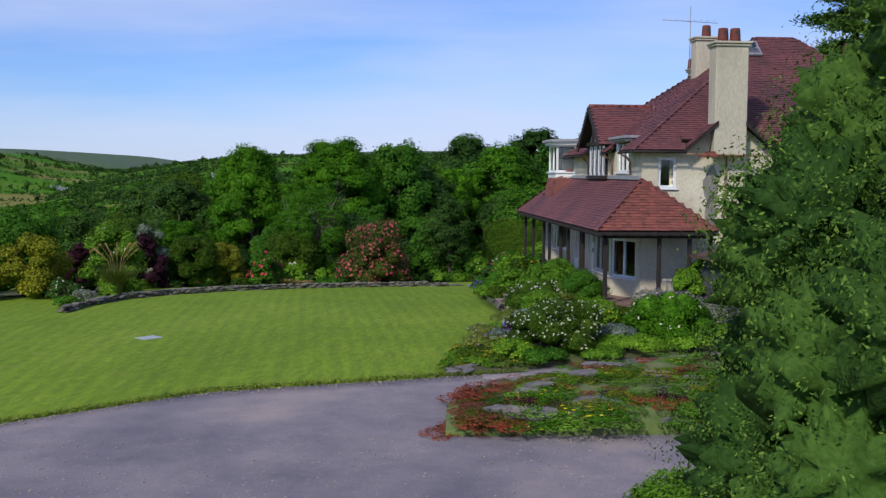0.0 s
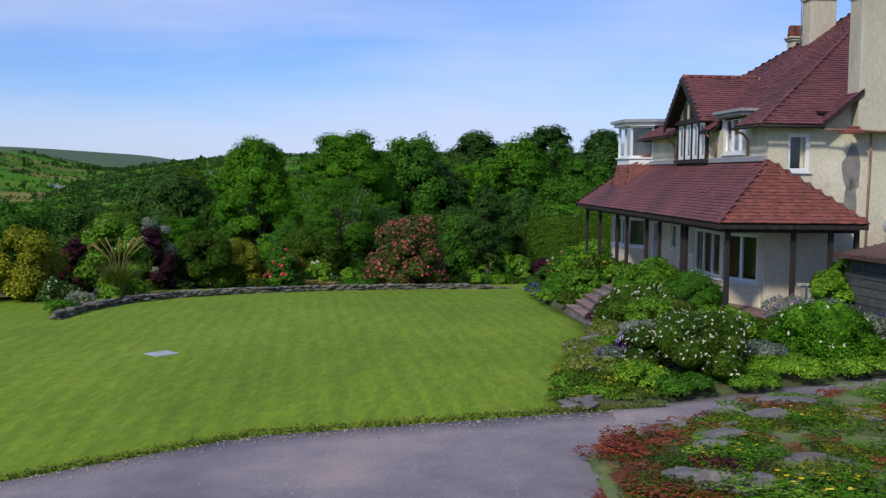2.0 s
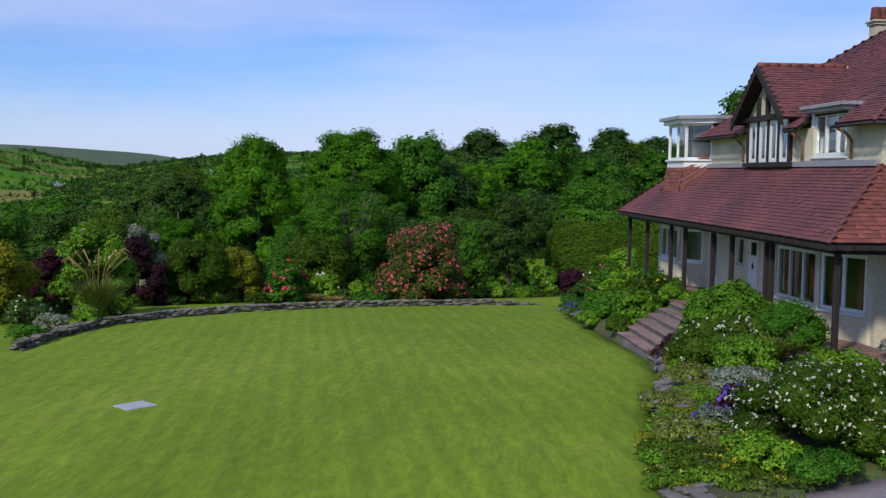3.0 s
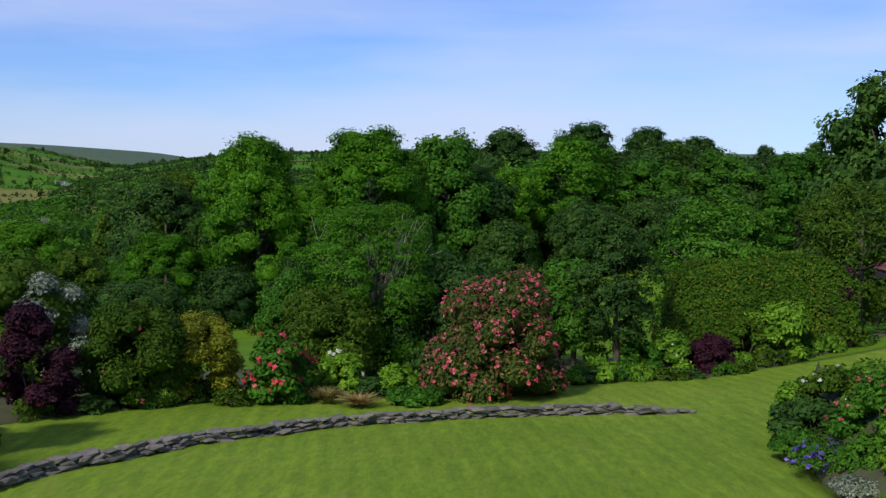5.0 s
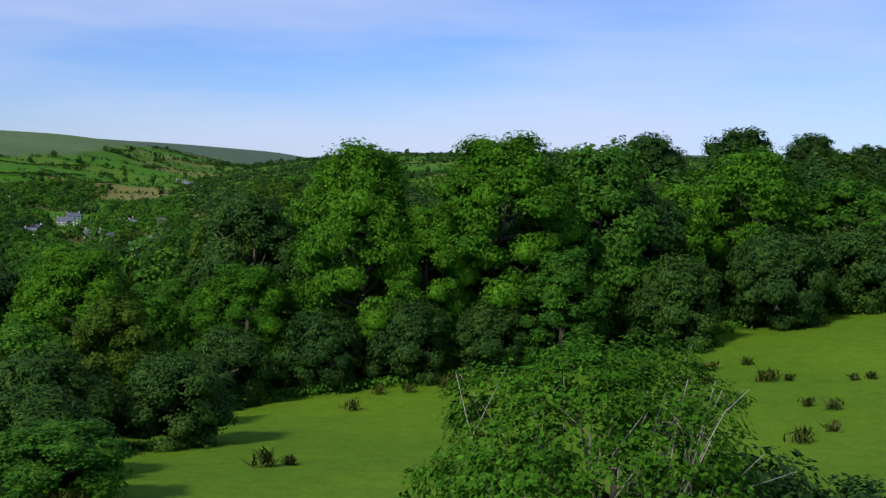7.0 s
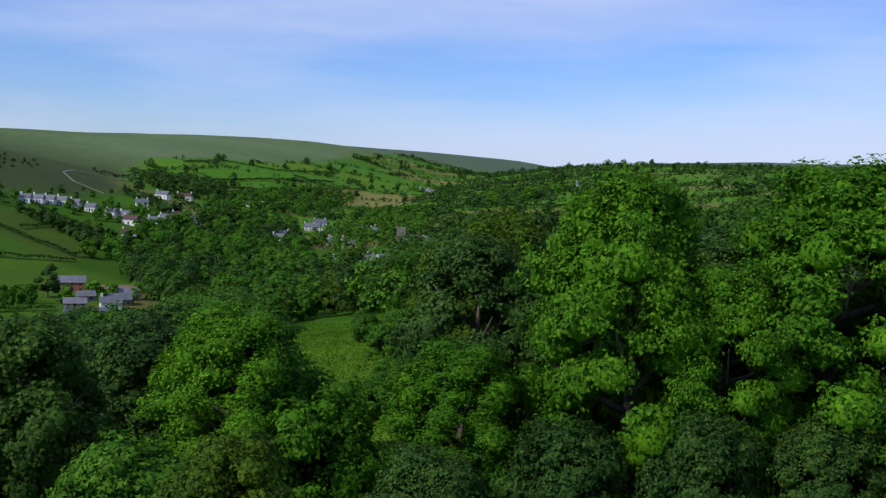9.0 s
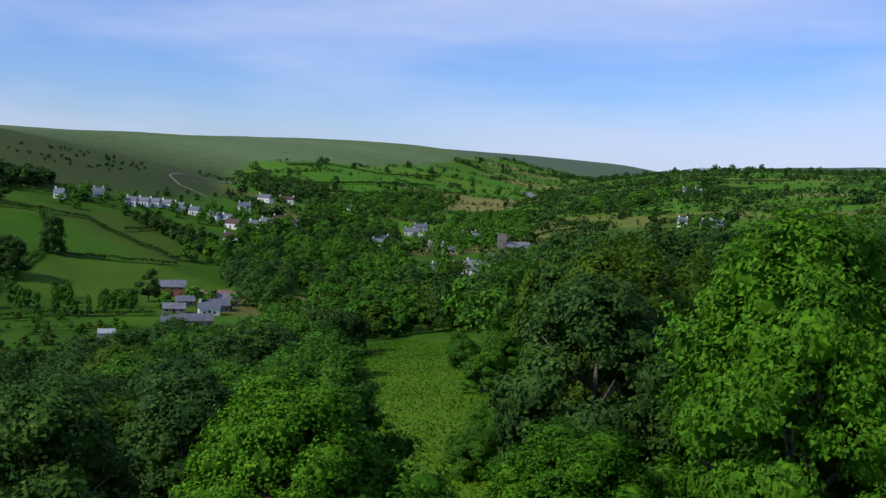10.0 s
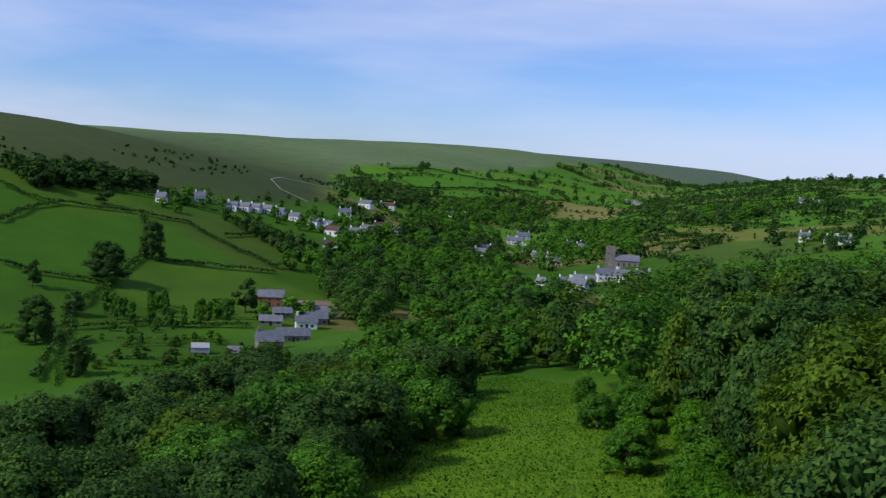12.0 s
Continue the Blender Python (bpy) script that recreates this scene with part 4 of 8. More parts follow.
part("handrail", boxes((2.43, 4.1, 0.36, 0.48, 6.02, 6.1), (2.43, 4.1, 0.38, 0.46, 5.32, 5.4)), MAT["grey_wood"], house, "weathered veranda rail")
for k in range(7):
    part("baluster", boxes((2.6 + 0.2 * k, 2.7 + 0.2 * k, 0.40, 0.44, 5.4, 6.02)), MAT["grey_wood"], house)

# main roof: a tall hipped roof, its eaves on the four walls
E0, E1, F0, F1 = 1.55, 15.0, 1.25, 15.6
K = 0.80
TOP_L, TOP_R = (8.1, 7.3, 15.4), (9.7, 7.3, 15.4)
C00, C10, C11, C01 = (E0, F0, MAIN_EAVE), (E1, F0, MAIN_EAVE), (E1, F1, MAIN_EAVE), (E0, F1, MAIN_EAVE)
SLOPE_L = (TOP_L[2] - MAIN_EAVE) / (TOP_L[0] - E0)
SLOPE_F = (TOP_L[2] - MAIN_EAVE) / (TOP_L[1] - F0)
on_left = lambda u, v: (u, v, MAIN_EAVE + SLOPE_L * (u - E0))
on_front = lambda u, v: (u, v, MAIN_EAVE + SLOPE_F * (v - F0))
CUT_LEFT = ((3.4, 5.85), (6.75, 10.35))
CUT_FRONT = ((3.42, 6.78), (7.4, 9.7))
left_rim = [C01] + [on_left(u, v) for v0, v1 in CUT_LEFT[::-1] for u, v in ((E0, v1), (2.02, v1), (2.02, v0), (E0, v0))] + [C00]
front_rim = [C00] + [on_front(u, v) for u0, u1 in CUT_FRONT for u, v in ((u0, F0), (u0, 1.72), (u1, 1.72), (u1, F0))] + [C10]
roof = roof_slab("main_roof", left_rim + [TOP_L], house)
tagged(roof, "tall hipped roof of weathered red clay tiles")
roof_slab("roof_slope", front_rim + [TOP_R, TOP_L], roof)
roof_slab("roof_slope", [C10, C11, TOP_R], roof)
roof_slab("roof_slope", [C11, C01, TOP_L, TOP_R], roof)
tile_field("roof_tiles", (C01, C00, TOP_L, TOP_L), roof, 31, MAT["tile"], [(0, 2.03, a, c) for a, c in CUT_LEFT])
tile_field("roof_tiles", (C00, C10, TOP_R, TOP_L), roof, 32, MAT["tile"], [(a, c, 0, 1.73) for a, c in CUT_FRONT])
tile_field("roof_tiles", (C10, C11, TOP_R, TOP_R), roof, 33, MAT["tile"])
tile_field("roof_tiles", (C11, C01, TOP_L, TOP_R), roof, 34, MAT["tile"])
rear = roof_slab("rear_roof", [(12.7, 19.3, 8.1), (2.0, 19.3, 8.1), (2.0, 16.25, 9.55), (12.7, 16.25, 9.55)], house)
tile_field("roof_tiles", ((12.7, 19.3, 8.1), (2.0, 19.3, 8.1), (2.0, 16.25, 9.55), (12.7, 16.25, 9.55)), rear, 36, MAT["tile"])
for p, q in ((C00, TOP_L), (C01, TOP_L), (C10, TOP_R), (C11, TOP_R), (TOP_L, TOP_R)):
    ridge_tiles(p, q, roof, MAT["tile"], 0.06)
for p, q in (((E0 - 0.04, F0, MAIN_EAVE - 0.07), (E0 - 0.04, 3.4, MAIN_EAVE - 0.08)), ((E0 - 0.04, 5.85, MAIN_EAVE - 0.07), (E0 - 0.04, 6.5, MAIN_EAVE - 0.08)), ((E0 - 0.04, 10.6, MAIN_EAVE - 0.07), (E0 - 0.04, F1, MAIN_EAVE - 0.09)), ((E0, F0 - 0.04, MAIN_EAVE - 0.07), (3.45, F0 - 0.04, MAIN_EAVE - 0.08)), ((6.8, F0 - 0.04, MAIN_EAVE - 0.07), (7.4, F0 - 0.04, MAIN_EAVE - 0.08))):
    part("gutter", tubes_mesh("gutter", [([p, q], [0.045, 0.045])], MAT["dark_wood"]), None, house)
for run, r in (([(3.45, 1.22, 10.48), (7.4, 1.22, 10.40)], 0.028), ([(5.05, 1.62, 10.42), (5.02, 1.64, 8.3), (5.0, 1.64, 6.0)], 0.03), ([(7.38, 1.5, 10.4), (7.36, 1.6, 10.1), (7.34, 1.62, 7.7)], 0.045)):
    part("rusty_pipe", tubes_mesh("rusty_pipe", [(run, [r] * len(run))], MAT["rust"]), None, house, "rust-stained cast iron pipe")
part("hopper", boxes((7.27, 7.45, 1.45, 1.62, 10.18, 10.36), bevel=0.02), MAT["rust"], house)
part("vent_pipe", tubes_mesh("vent_pipe", [([(7.40, 1.36, 10.35), (7.40, 1.40, 11.2), (7.42, 1.42, 12.2)], [0.045, 0.045, 0.05])], MAT["dark_wood"]), None, house, "dark iron vent pipe above the eaves")
part("corbel", boxes((3.9, 4.6, 1.1, 1.3, 10.36, 10.42), (4.0, 4.55, 1.14, 1.3, 10.42, 10.50), (4.15, 4.5, 1.18, 1.3, 10.50, 10.58), bevel=0.01), MAT["tile_new"], house, "small red tiled ledge beside the chimney")
for v in (3.2, 6.2, 10.9):
    part("downpipe", tubes_mesh("downpipe", [([(E0, v, 10.5), (1.78, v, 10.38), (1.93, v, 10.2), (1.93, v, 9.72)], [0.04] * 4)], MAT["rust"]), None, house, "rusty brown downpipe")

# eaves gable round the chimney breast
for side in (-1, 1):
    foot, tip = (5.1 + side * 1.72, 10.58), (5.1 + side * 0.5, 11.60)
    quad = [(foot[0], 1.28, foot[1] + 0.06), (foot[0], 2.2, foot[1] + 0.06), (tip[0], 3.0, tip[1] + 0.06), (tip[0], 1.28, tip[1] + 0.06)]
    quad = quad if side > 0 else [quad[1], quad[0], quad[3], quad[2]]
    r = roof_slab("gablet_roof", quad, roof, 0.06)
    tile_field("roof_tiles", tuple(quad), r, 35 + side, MAT["tile"])
    lo, hi = -0.10, 0.06
    part("bargeboard", mesh_of("bargeboard", [(p[0], v, p[1] + o) for v in (1.22, 1.27) for p, o in ((foot, lo), (foot, hi), (tip, hi), (tip, lo))], [(0, 1, 2, 3), (4, 7, 6, 5), (0, 3, 7, 4), (1, 5, 6, 2), (0, 4, 5, 1)], MAT["dark_wood"]), None, house)
apron = bmesh.new()
rim = [(3.43, 10.56), (6.77, 10.56), (5.62, 11.53), (4.58, 11.53)]
lo, hi = [apron.verts.new((u, 1.705, z)) for u, z in rim], [apron.verts.new((u, 2.2, z)) for u, z in rim]
apron.faces.new(lo)
apron.faces.new(hi[::-1])
for k in range(4):
    apron.faces.new((lo[(k + 1) % 4], lo[k], hi[k], hi[(k + 1) % 4]))
part("gablet_wall", apron, MAT["render"], house)


def chimney(u0, u1, v0, v1, z0, z1, pots, pot_h=0.55):
    c = part("chimney", boxes((u0, u1, v0, v1, z0, z1), bevel=0.015), MAT["chimney"], house, "tall rendered chimney stack")
    part("chimney_cap", boxes((u0 - 0.06, u1 + 0.06, v0 - 0.06, v1 + 0.06, z1, z1 + 0.09), (u0 - 0.11, u1 + 0.11, v0 - 0.11, v1 + 0.11, z1 + 0.09, z1 + 0.17), bevel=0.015), MAT["chimney"], c)
    for pu, pv in pots:
        z = z1 + 0.17
        runs = [([(pu, pv, z), (pu, pv, z + pot_h * 0.25), (pu, pv, z + pot_h * 0.3), (pu, pv, z + pot_h * 0.9), (pu, pv, z + pot_h)], [0.205, 0.195, 0.19, 0.175, 0.15])]
        p = part("chimney_pot", tubes_mesh("chimney_pot", runs, MAT["pot"], 10), None, c, "red terracotta chimney pot")
        # dark block through the pot stands in for its shaded opening
        part("vent", boxes((pu - 0.05, pu + 0.05, pv - 0.18, pv + 0.18, z + pot_h * 0.42, z + pot_h * 0.82)), MAT["unlit_inside"], p)
    return c


chimney(4.47, 5.64, 1.27, 2.05, 10.42, 14.3, ((4.82, 1.66), (5.26, 1.66)), 0.5)
chimney(5.92, 6.87, 8.3, 9.0, 12.6, 15.4, ((6.45, 8.65),), 0.5)
chimney(7.0, 7.5, 12.5, 13.0, 11.5, 14.5, ((7.12, 12.75), (7.38, 12.75)), 0.45)
chimney(12.6, 13.8, 9.5, 10.4, 10.0, 14.8, ((13.2, 9.9),), 0.6)
# TV aerial
part("tv_aerial", tubes_mesh("tv_aerial", [([(5.8, 8.8, 13.4), (5.8, 8.8, 16.9)], [0.02, 0.015]), ([(4.6, 8.8, 16.3), (7.0, 8.8, 16.2)], [0.012, 0.012])] + [([(4.65 + 0.27 * k, 8.66, 16.3), (4.65 + 0.27 * k, 8.94, 16.3)], [0.01, 0.01]) for k in range(9)], MAT["lead"], 4), None, house, "thin metal television aerial")
# roof window
part("roof_window", boxes((-0.35, 0.35, -0.5, 0.5, 0.0, 0.09), bevel=0.01, turn=Matrix.Translation((7.6, 6.5, MAIN_EAVE + K * (6.5 - F0) + 0.02)) @ Matrix.Rotation(math.atan(K), 4, "X")), MAT["lead"], house, "grey framed roof window")
part("roof_window_pane", boxes((-0.28, 0.28, -0.42, 0.42, 0.09, 0.10), turn=Matrix.Translation((7.6, 6.5, MAIN_EAVE + K * (6.5 - F0) + 0.02)) @ Matrix.Rotation(math.atan(K), 4, "X")), MAT["glass"], house)

# half-timbered gabled dormer over the veranda
G_L, G_R, G_U, G_E, G_T, G_M = 10.7, 6.4, 1.45, 11.0, 12.6, 8.55
dorm = part("gabled_dormer", boxes((1.9, 4.4, 6.8, 10.3, 9.55, 11.0)), MAT["render"], house, "half-timbered gabled dormer with tall white lights")
for v in (6.8, 7.58, 8.4, 9.22, 10.1):
    part("timber_stud", boxes((1.80, 1.9, v, v + 0.16, 9.7, 11.0)), MAT["dark_wood"], dorm)
part("timber_rail", boxes((1.74, 1.9, 6.7, 10.4, 9.56, 9.68), (1.70, 1.9, 6.6, 10.5, 10.96, 11.12)), MAT["dark_wood"], dorm)
for v in (6.95, 7.75, 8.58, 9.42):
    part("casement", boxes((1.82, 1.88, v + 0.01, v + 0.14, 9.70, 10.95), (1.82, 1.88, v + 0.50, v + 0.63, 9.70, 10.95), (1.82, 1.88, v + 0.14, v + 0.50, 9.70, 9.82), (1.82, 1.88, v + 0.14, v + 0.50, 10.84, 10.95)), MAT["white"], dorm)
    part("pane", boxes((1.85, 1.855, v + 0.14, v + 0.50, 9.82, 10.84)), MAT["glass"], dorm)
    # dark plate behind each pane, coloured as the shade of the room
    part("recess", boxes((1.885, 1.899, v + 0.1, v + 0.54, 9.75, 10.9)), MAT["unlit_inside"], dorm)
bm = bmesh.new()
bm.faces.new([bm.verts.new(p) for p in ((1.86, G_R + 0.3, G_E), (1.86, G_L - 0.3, G_E), (1.86, G_M, G_T - 0.12))])
part("gable_infill", bm, MAT["render"], dorm)
for dv, w in ((-0.75, 0.16), (0.0, 0.18), (0.75, 0.16)):
    part("timber_stud", boxes((1.76, 1.86, G_M + dv - w / 2, G_M + dv + w / 2, G_E, G_T - 0.35 - abs(dv) * 0.75)), MAT["dark_wood"], dorm)
for side in (-1, 1):
    fv = G_M + side * 2.1
    quad = [(G_U, fv, G_E - 0.05), (6.2, fv, G_E - 0.05), (5.0, G_M, G_T), (G_U, G_M, G_T)]
    quad = quad if side < 0 else [quad[1], quad[0], quad[3], quad[2]]
    r = roof_slab("dormer_roof", quad, dorm, 0.07)
    tile_field("roof_tiles", tuple(quad), r, 40 + side, MAT["tile"])
    part("bargeboard", mesh_of("bargeboard", [(G_U + o, v2, z2) for o in (-0.06, 0.0) for v2, z2 in ((fv, G_E - 0.28), (fv, G_E - 0.03), (G_M, G_T + 0.02), (G_M, G_T - 0.23))], [(0, 1, 2, 3), (4, 7, 6, 5), (0, 3, 7, 4), (1, 5, 6, 2), (0, 4, 5, 1)], MAT["dark_wood"]), None, dorm)
ridge_tiles((G_U, G_M, G_T + 0.02), (4.2, G_M, G_T + 0.02), dorm, MAT["tile_new"], 0.08)
part("finial_mortar", tubes_mesh("mortar", [([(4.2, G_M, G_T), (4.3, G_M - 0.7, G_T - 0.5)], [0.05, 0.04])], MAT["chimney"]), None, dorm)
# flat-topped dormer window over the veranda
part("dormer_roof_lead", boxes((1.78, 3.6, 3.38, 5.87, 11.0, 11.10), (1.70, 3.6, 3.30, 5.95, 11.10, 11.20), bevel=0.012), MAT["lead"], house)
part("dormer_cheek", boxes((2.005, 3.0, 3.42, 3.597, 10.3, 11.0), (2.005, 3.0, 5.653, 5.83, 10.3, 11.0)), MAT["white"], house)
# oriel at the far end: canted, white, flat lead roof, tile-hung skirt
OR = [(2.0, 17.4), (1.15, 16.9), (1.15, 14.75), (2.0, 14.2)]
for p, q in zip(OR, OR[1:]):
    L = math.dist(p, q)
    window(house, p, q, 9.85, 11.15, 2 if L > 1.2 else 1, (), None, bar=0.08)
    part("oriel_apron", wall_run(p, q, 9.55, 9.79, 0.15), MAT["white"], house)
    a = (p[0] - 0.2, p[1], 8.60) if p[0] < 1.5 else (p[0], p[1], 9.35)
    c = (q[0] - 0.2, q[1], 8.60) if q[0] < 1.5 else (q[0], q[1], 9.35)
    tile_field("hung_tiles", (a, c, (q[0], q[1], 9.55), (p[0], p[1], 9.55)), house, 50 + int(L * 10), MAT["tile_new"])
part("oriel_roof", prism([(3.4, 17.55), (2.0, 17.55), (1.0, 17.0), (1.0, 14.65), (2.0, 14.05), (3.4, 14.05)], 11.15, 11.3), MAT["white"], house)
part("oriel_cornice", prism([(3.4, 17.7), (2.0, 17.7), (0.85, 17.1), (0.85, 14.55), (2.0, 13.9), (3.4, 13.9)], 11.3, 11.42), MAT["lead"], house)
# dark fill and backing added behind the oriel panes for its room's shade
part("oriel_blind", prism([(2.35, 17.2), (1.95, 17.2), (1.5, 16.72), (1.5, 14.92), (1.95, 14.4), (2.35, 14.4)], 9.62, 11.14), MAT["unlit_inside"], house)
part("oriel_room", boxes((2.4, 4.0, 14.3, 17.3, 9.6, 11.15)), MAT["unlit_inside"], house)
# satellite dish and small pipes on the gable wall
part("satellite_dish", tubes_mesh("dish", [([(5.7, 1.62, 7.75), (5.66, 1.45, 7.72), (5.6, 1.25, 7.7), (5.6, 1.22, 7.7)], [0.02, 0.03, 0.26, 0.28])], MAT["dish"], 14), None, house, "grey satellite dish")
part("soil_pipe", tubes_mesh("soil_pipe", [([(6.15, 1.62, 8.3), (6.18, 1.62, 7.3)], [0.04, 0.035]), ([(6.0, 1.6, 8.2), (6.85, 1.5, 8.42)], [0.013, 0.013]), ([(6.0, 1.6, 8.28), (6.85, 1.5, 8.5)], [0.013, 0.013]), ([(6.08, 1.6, 8.0), (6.08, 1.6, 8.24)], [0.10, 0.11])], MAT["linen"]), None, house)
part("white_flue", tubes_mesh("white_flue", [([(7.5, 1.55, 7.95), (8.75, 1.4, 8.35)], [0.035, 0.035])], MAT["white"]), None, house)
# damp, dark patches where the render has been repaired below the stack
for k, (u0, z0, w, h) in enumerate(((4.55, 9.35, 0.30, 0.62), (4.5, 8.3, 0.20, 0.8), (5.9, 9.9, 0.16, 0.22), (6.6, 8.3, 0.35, 0.2))):
    pts = []
    for a in range(22):
        r = 1 + 0.35 * noise.noise(Vector((math.cos(a * 0.2856) * 1.6, math.sin(a * 0.2856) * 1.6, k * 3.7)))
        pts.append((u0 + w * r * math.cos(a * 0.2856), 1.694, z0 + h * r * math.sin(a * 0.2856)))
    part("damp_patch", mesh_of("damp_patch", pts + [(x, 1.72, z) for x, _, z in pts], [tuple(range(22))] + [(i, i + 22, (i + 1) % 22 + 22, (i + 1) % 22) for i in range(22)], MAT["damp"]), None, house, "dark damp patch on the render")


# ---- trees: a few built forms, then set out ----
def form(seed, radius, tall, low, lobes, n, leaf, mat, limbs=7, base=0.3, lobe=0.33, skirt=0.8, sprays=22, spray=0.085):
    return (trunk("trunk", seed, low + tall * 0.8, base, radius * 0.8, limbs), crown("crown", seed, radius, tall, low, lobes, n, leaf, GREEN[mat], lobe, skirt=skirt, sprays=sprays, spray=spray), heart("inner_crown", seed, radius, tall, low, lobes, GREEN[mat], lobe, 0.85, skirt, 0.70))


FORMS = {}
for k, mat in enumerate(("bright", "mid", "dark", "olive")):
    for v in (0, 1):
        FORMS[mat, "near", v] = form(100 + 10 * k + v, 4.6, 10.6, 0.4, 52, 16500, 0.125, mat, skirt=0.85, lobe=0.225, sprays=11, spray=0.07)
        FORMS[mat, "wood", v] = form(200 + 10 * k + v, 4.6, 10.4, 0.6, 32, 6000, 0.20, mat, 4, skirt=0.85, lobe=0.27, sprays=9, spray=0.09)
        FORMS[mat, "near_low", v] = form(400 + 10 * k + v, 4.6, 6.4, 0.2, 40, 13500, 0.125, mat, skirt=0.9, lobe=0.25, sprays=11, spray=0.07)
        FORMS[mat, "wood_low", v] = form(440 + 10 * k + v, 4.6, 6.4, 0.3, 24, 5200, 0.20, mat, 4, skirt=0.9, lobe=0.29, sprays=9, spray=0.09)
    FORMS[mat, "far", 0] = form(300 + k, 4.4, 9.6, 1.4, 9, 1400, 0.42, mat, 3, skirt=0.7, lobe=0.36, sprays=7, spray=0.14)

FORMS["bright", "hero", 0] = form(151, 4.6, 10.8, 0.2, 80, 48000, 0.078, "bright", 9, skirt=0.9, lobe=0.19, sprays=12, spray=0.05)
FORMS["mid", "hero", 0] = form(152, 4.6, 10.8, 0.2, 80, 46000, 0.080, "mid", 9, skirt=0.9, lobe=0.19, sprays=12, spray=0.05)

LABELS = {"bright": "leafy broadleaf tree with fresh bright green crown", "mid": "dense green broadleaf tree", "dark": "dark green spreading broadleaf tree", "olive": "yellowish green broadleaf tree in leaf"}


def plant(mat, size, v, x, y, tall, radius, turn, group, label=None, sink=0.0):
    """A copy of a built form: 10.2 m tall (6.7 m where squat) and 4.6 m in radius before scaling."""
    squat = size in ("near", "wood") and tall < 1.8 * radius
    tm, cm, hm = FORMS[mat, size + "_low" if squat else size, v]
    m = Matrix.Translation((x, y, spot(x, y) - sink)) @ Matrix.Rotation(turn, 4, "Z") @ Matrix.Diagonal((radius / 4.6, radius / 4.6, tall / (6.7 if squat else 10.2), 1))
    ob = tree(m, tm, cm, label or LABELS[mat], group, heart_mesh=hm)
    return ob


# the belt along the field's far edge, tree by tree
BELT = [
    ("olive", -34.0, 106.9, 7.6, 3.0), ("bright", -34.1, 129.4, 9.6, 5.0), ("bright", -26.0, 132.6, 18.0, 6.8), ("bright", -15.7, 137.5, 18.0, 8.0),
    ("mid", -7.5, 143.0, 16.9, 6.6), ("bright", 7.7, 158.5, 15.5, 7.0), ("bright", -0.2, 151.0, 12.8, 4.6), ("mid", -51.6, 136.1, 12.3, 6.4),
    ("dark", -57.1, 132.9, 11.5, 5.3), ("mid", -10.3, 132.5, 9.0, 4.2), ("mid", 16.9, 161.0, 12.2, 6.5), ("mid", 26.4, 160.2, 12.2, 6.4),
    ("bright", -45.6, 125.7, 12.0, 5.8), ("dark", -55.5, 121.3, 12.5, 5.0), ("bright", -20.7, 132.6, 13.0, 4.6), ("dark", -1.5, 138.0, 7.5, 4.4),
    ("dark", 8.0, 146.0, 8.5, 5.0), ("dark", 20.0, 152.0, 8.0, 5.0), ("mid", 35.0, 158.0, 11.6, 6.4), ("dark", 43.5, 161.0, 11.5, 6.2), ("mid", 52.0, 164.0, 11.0, 6.2), ("mid", -42.0, 112.5, 7.0, 4.2),
    ("mid", -47.5, 104.0, 7.5, 4.6), ("dark", 3.4, 246.0, 21.0, 9.0), ("dark", 20.0, 250.0, 21.0, 9.5), ("dark", 34.0, 258.0, 19.0, 8.0),
    ("dark", -12.0, 240.0, 19.5, 8.5), ("dark", 21.5, 98.0, 16.2, 6.0), ("dark", 29.0, 101.0, 16.0, 6.5), ("dark", 46.0, 262.0, 16.0, 7.5),
    ("dark", -33.0, 97.0, 5.0, 3.6), ("dark", -29.0, 89.0, 3.4, 3.0), ("mid", -38.5, 93.0, 4.6, 3.6), ("dark", -40.5, 101.0, 5.6, 3.6), ("mid", -25.5, 84.0, 2.6, 2.6), ("dark", -34.0, 84.0, 3.6, 3.4),
    ("dark", -32.7, 121.3, 5.5, 3.6), ("dark", -28.6, 101.2, 4.6, 3.2), ("mid", -31.9, 129.1, 5.5, 3.4), ("bright", -41.5, 127.0, 8.5, 5.0), ("dark", -27.5, 127.0, 6.0, 3.6), ("dark", -21.5, 129.0, 6.2, 3.6), ("dark", -15.5, 131.5, 5.6, 3.4),
]
for k, (mat, x, y, tall, r) in enumerate(BELT):
    size = "hero" if k in (1, 2, 3, 12, 14, 7) else "near"
    plant(mat, size, 0 if size == "hero" else k % 2, x, y, tall, r, 1.7 * k, "belt of trees beyond the field")


def inside(poly, x, y):
    hit = False
    for (x0, y0), (x1, y1) in zip(poly, poly[1:] + poly[:1]):
        if (y0 > y) != (y1 > y) and x < (x1 - x0) * (y - y0) / (y1 - y0) + x0:
            hit = not hit
    return hit


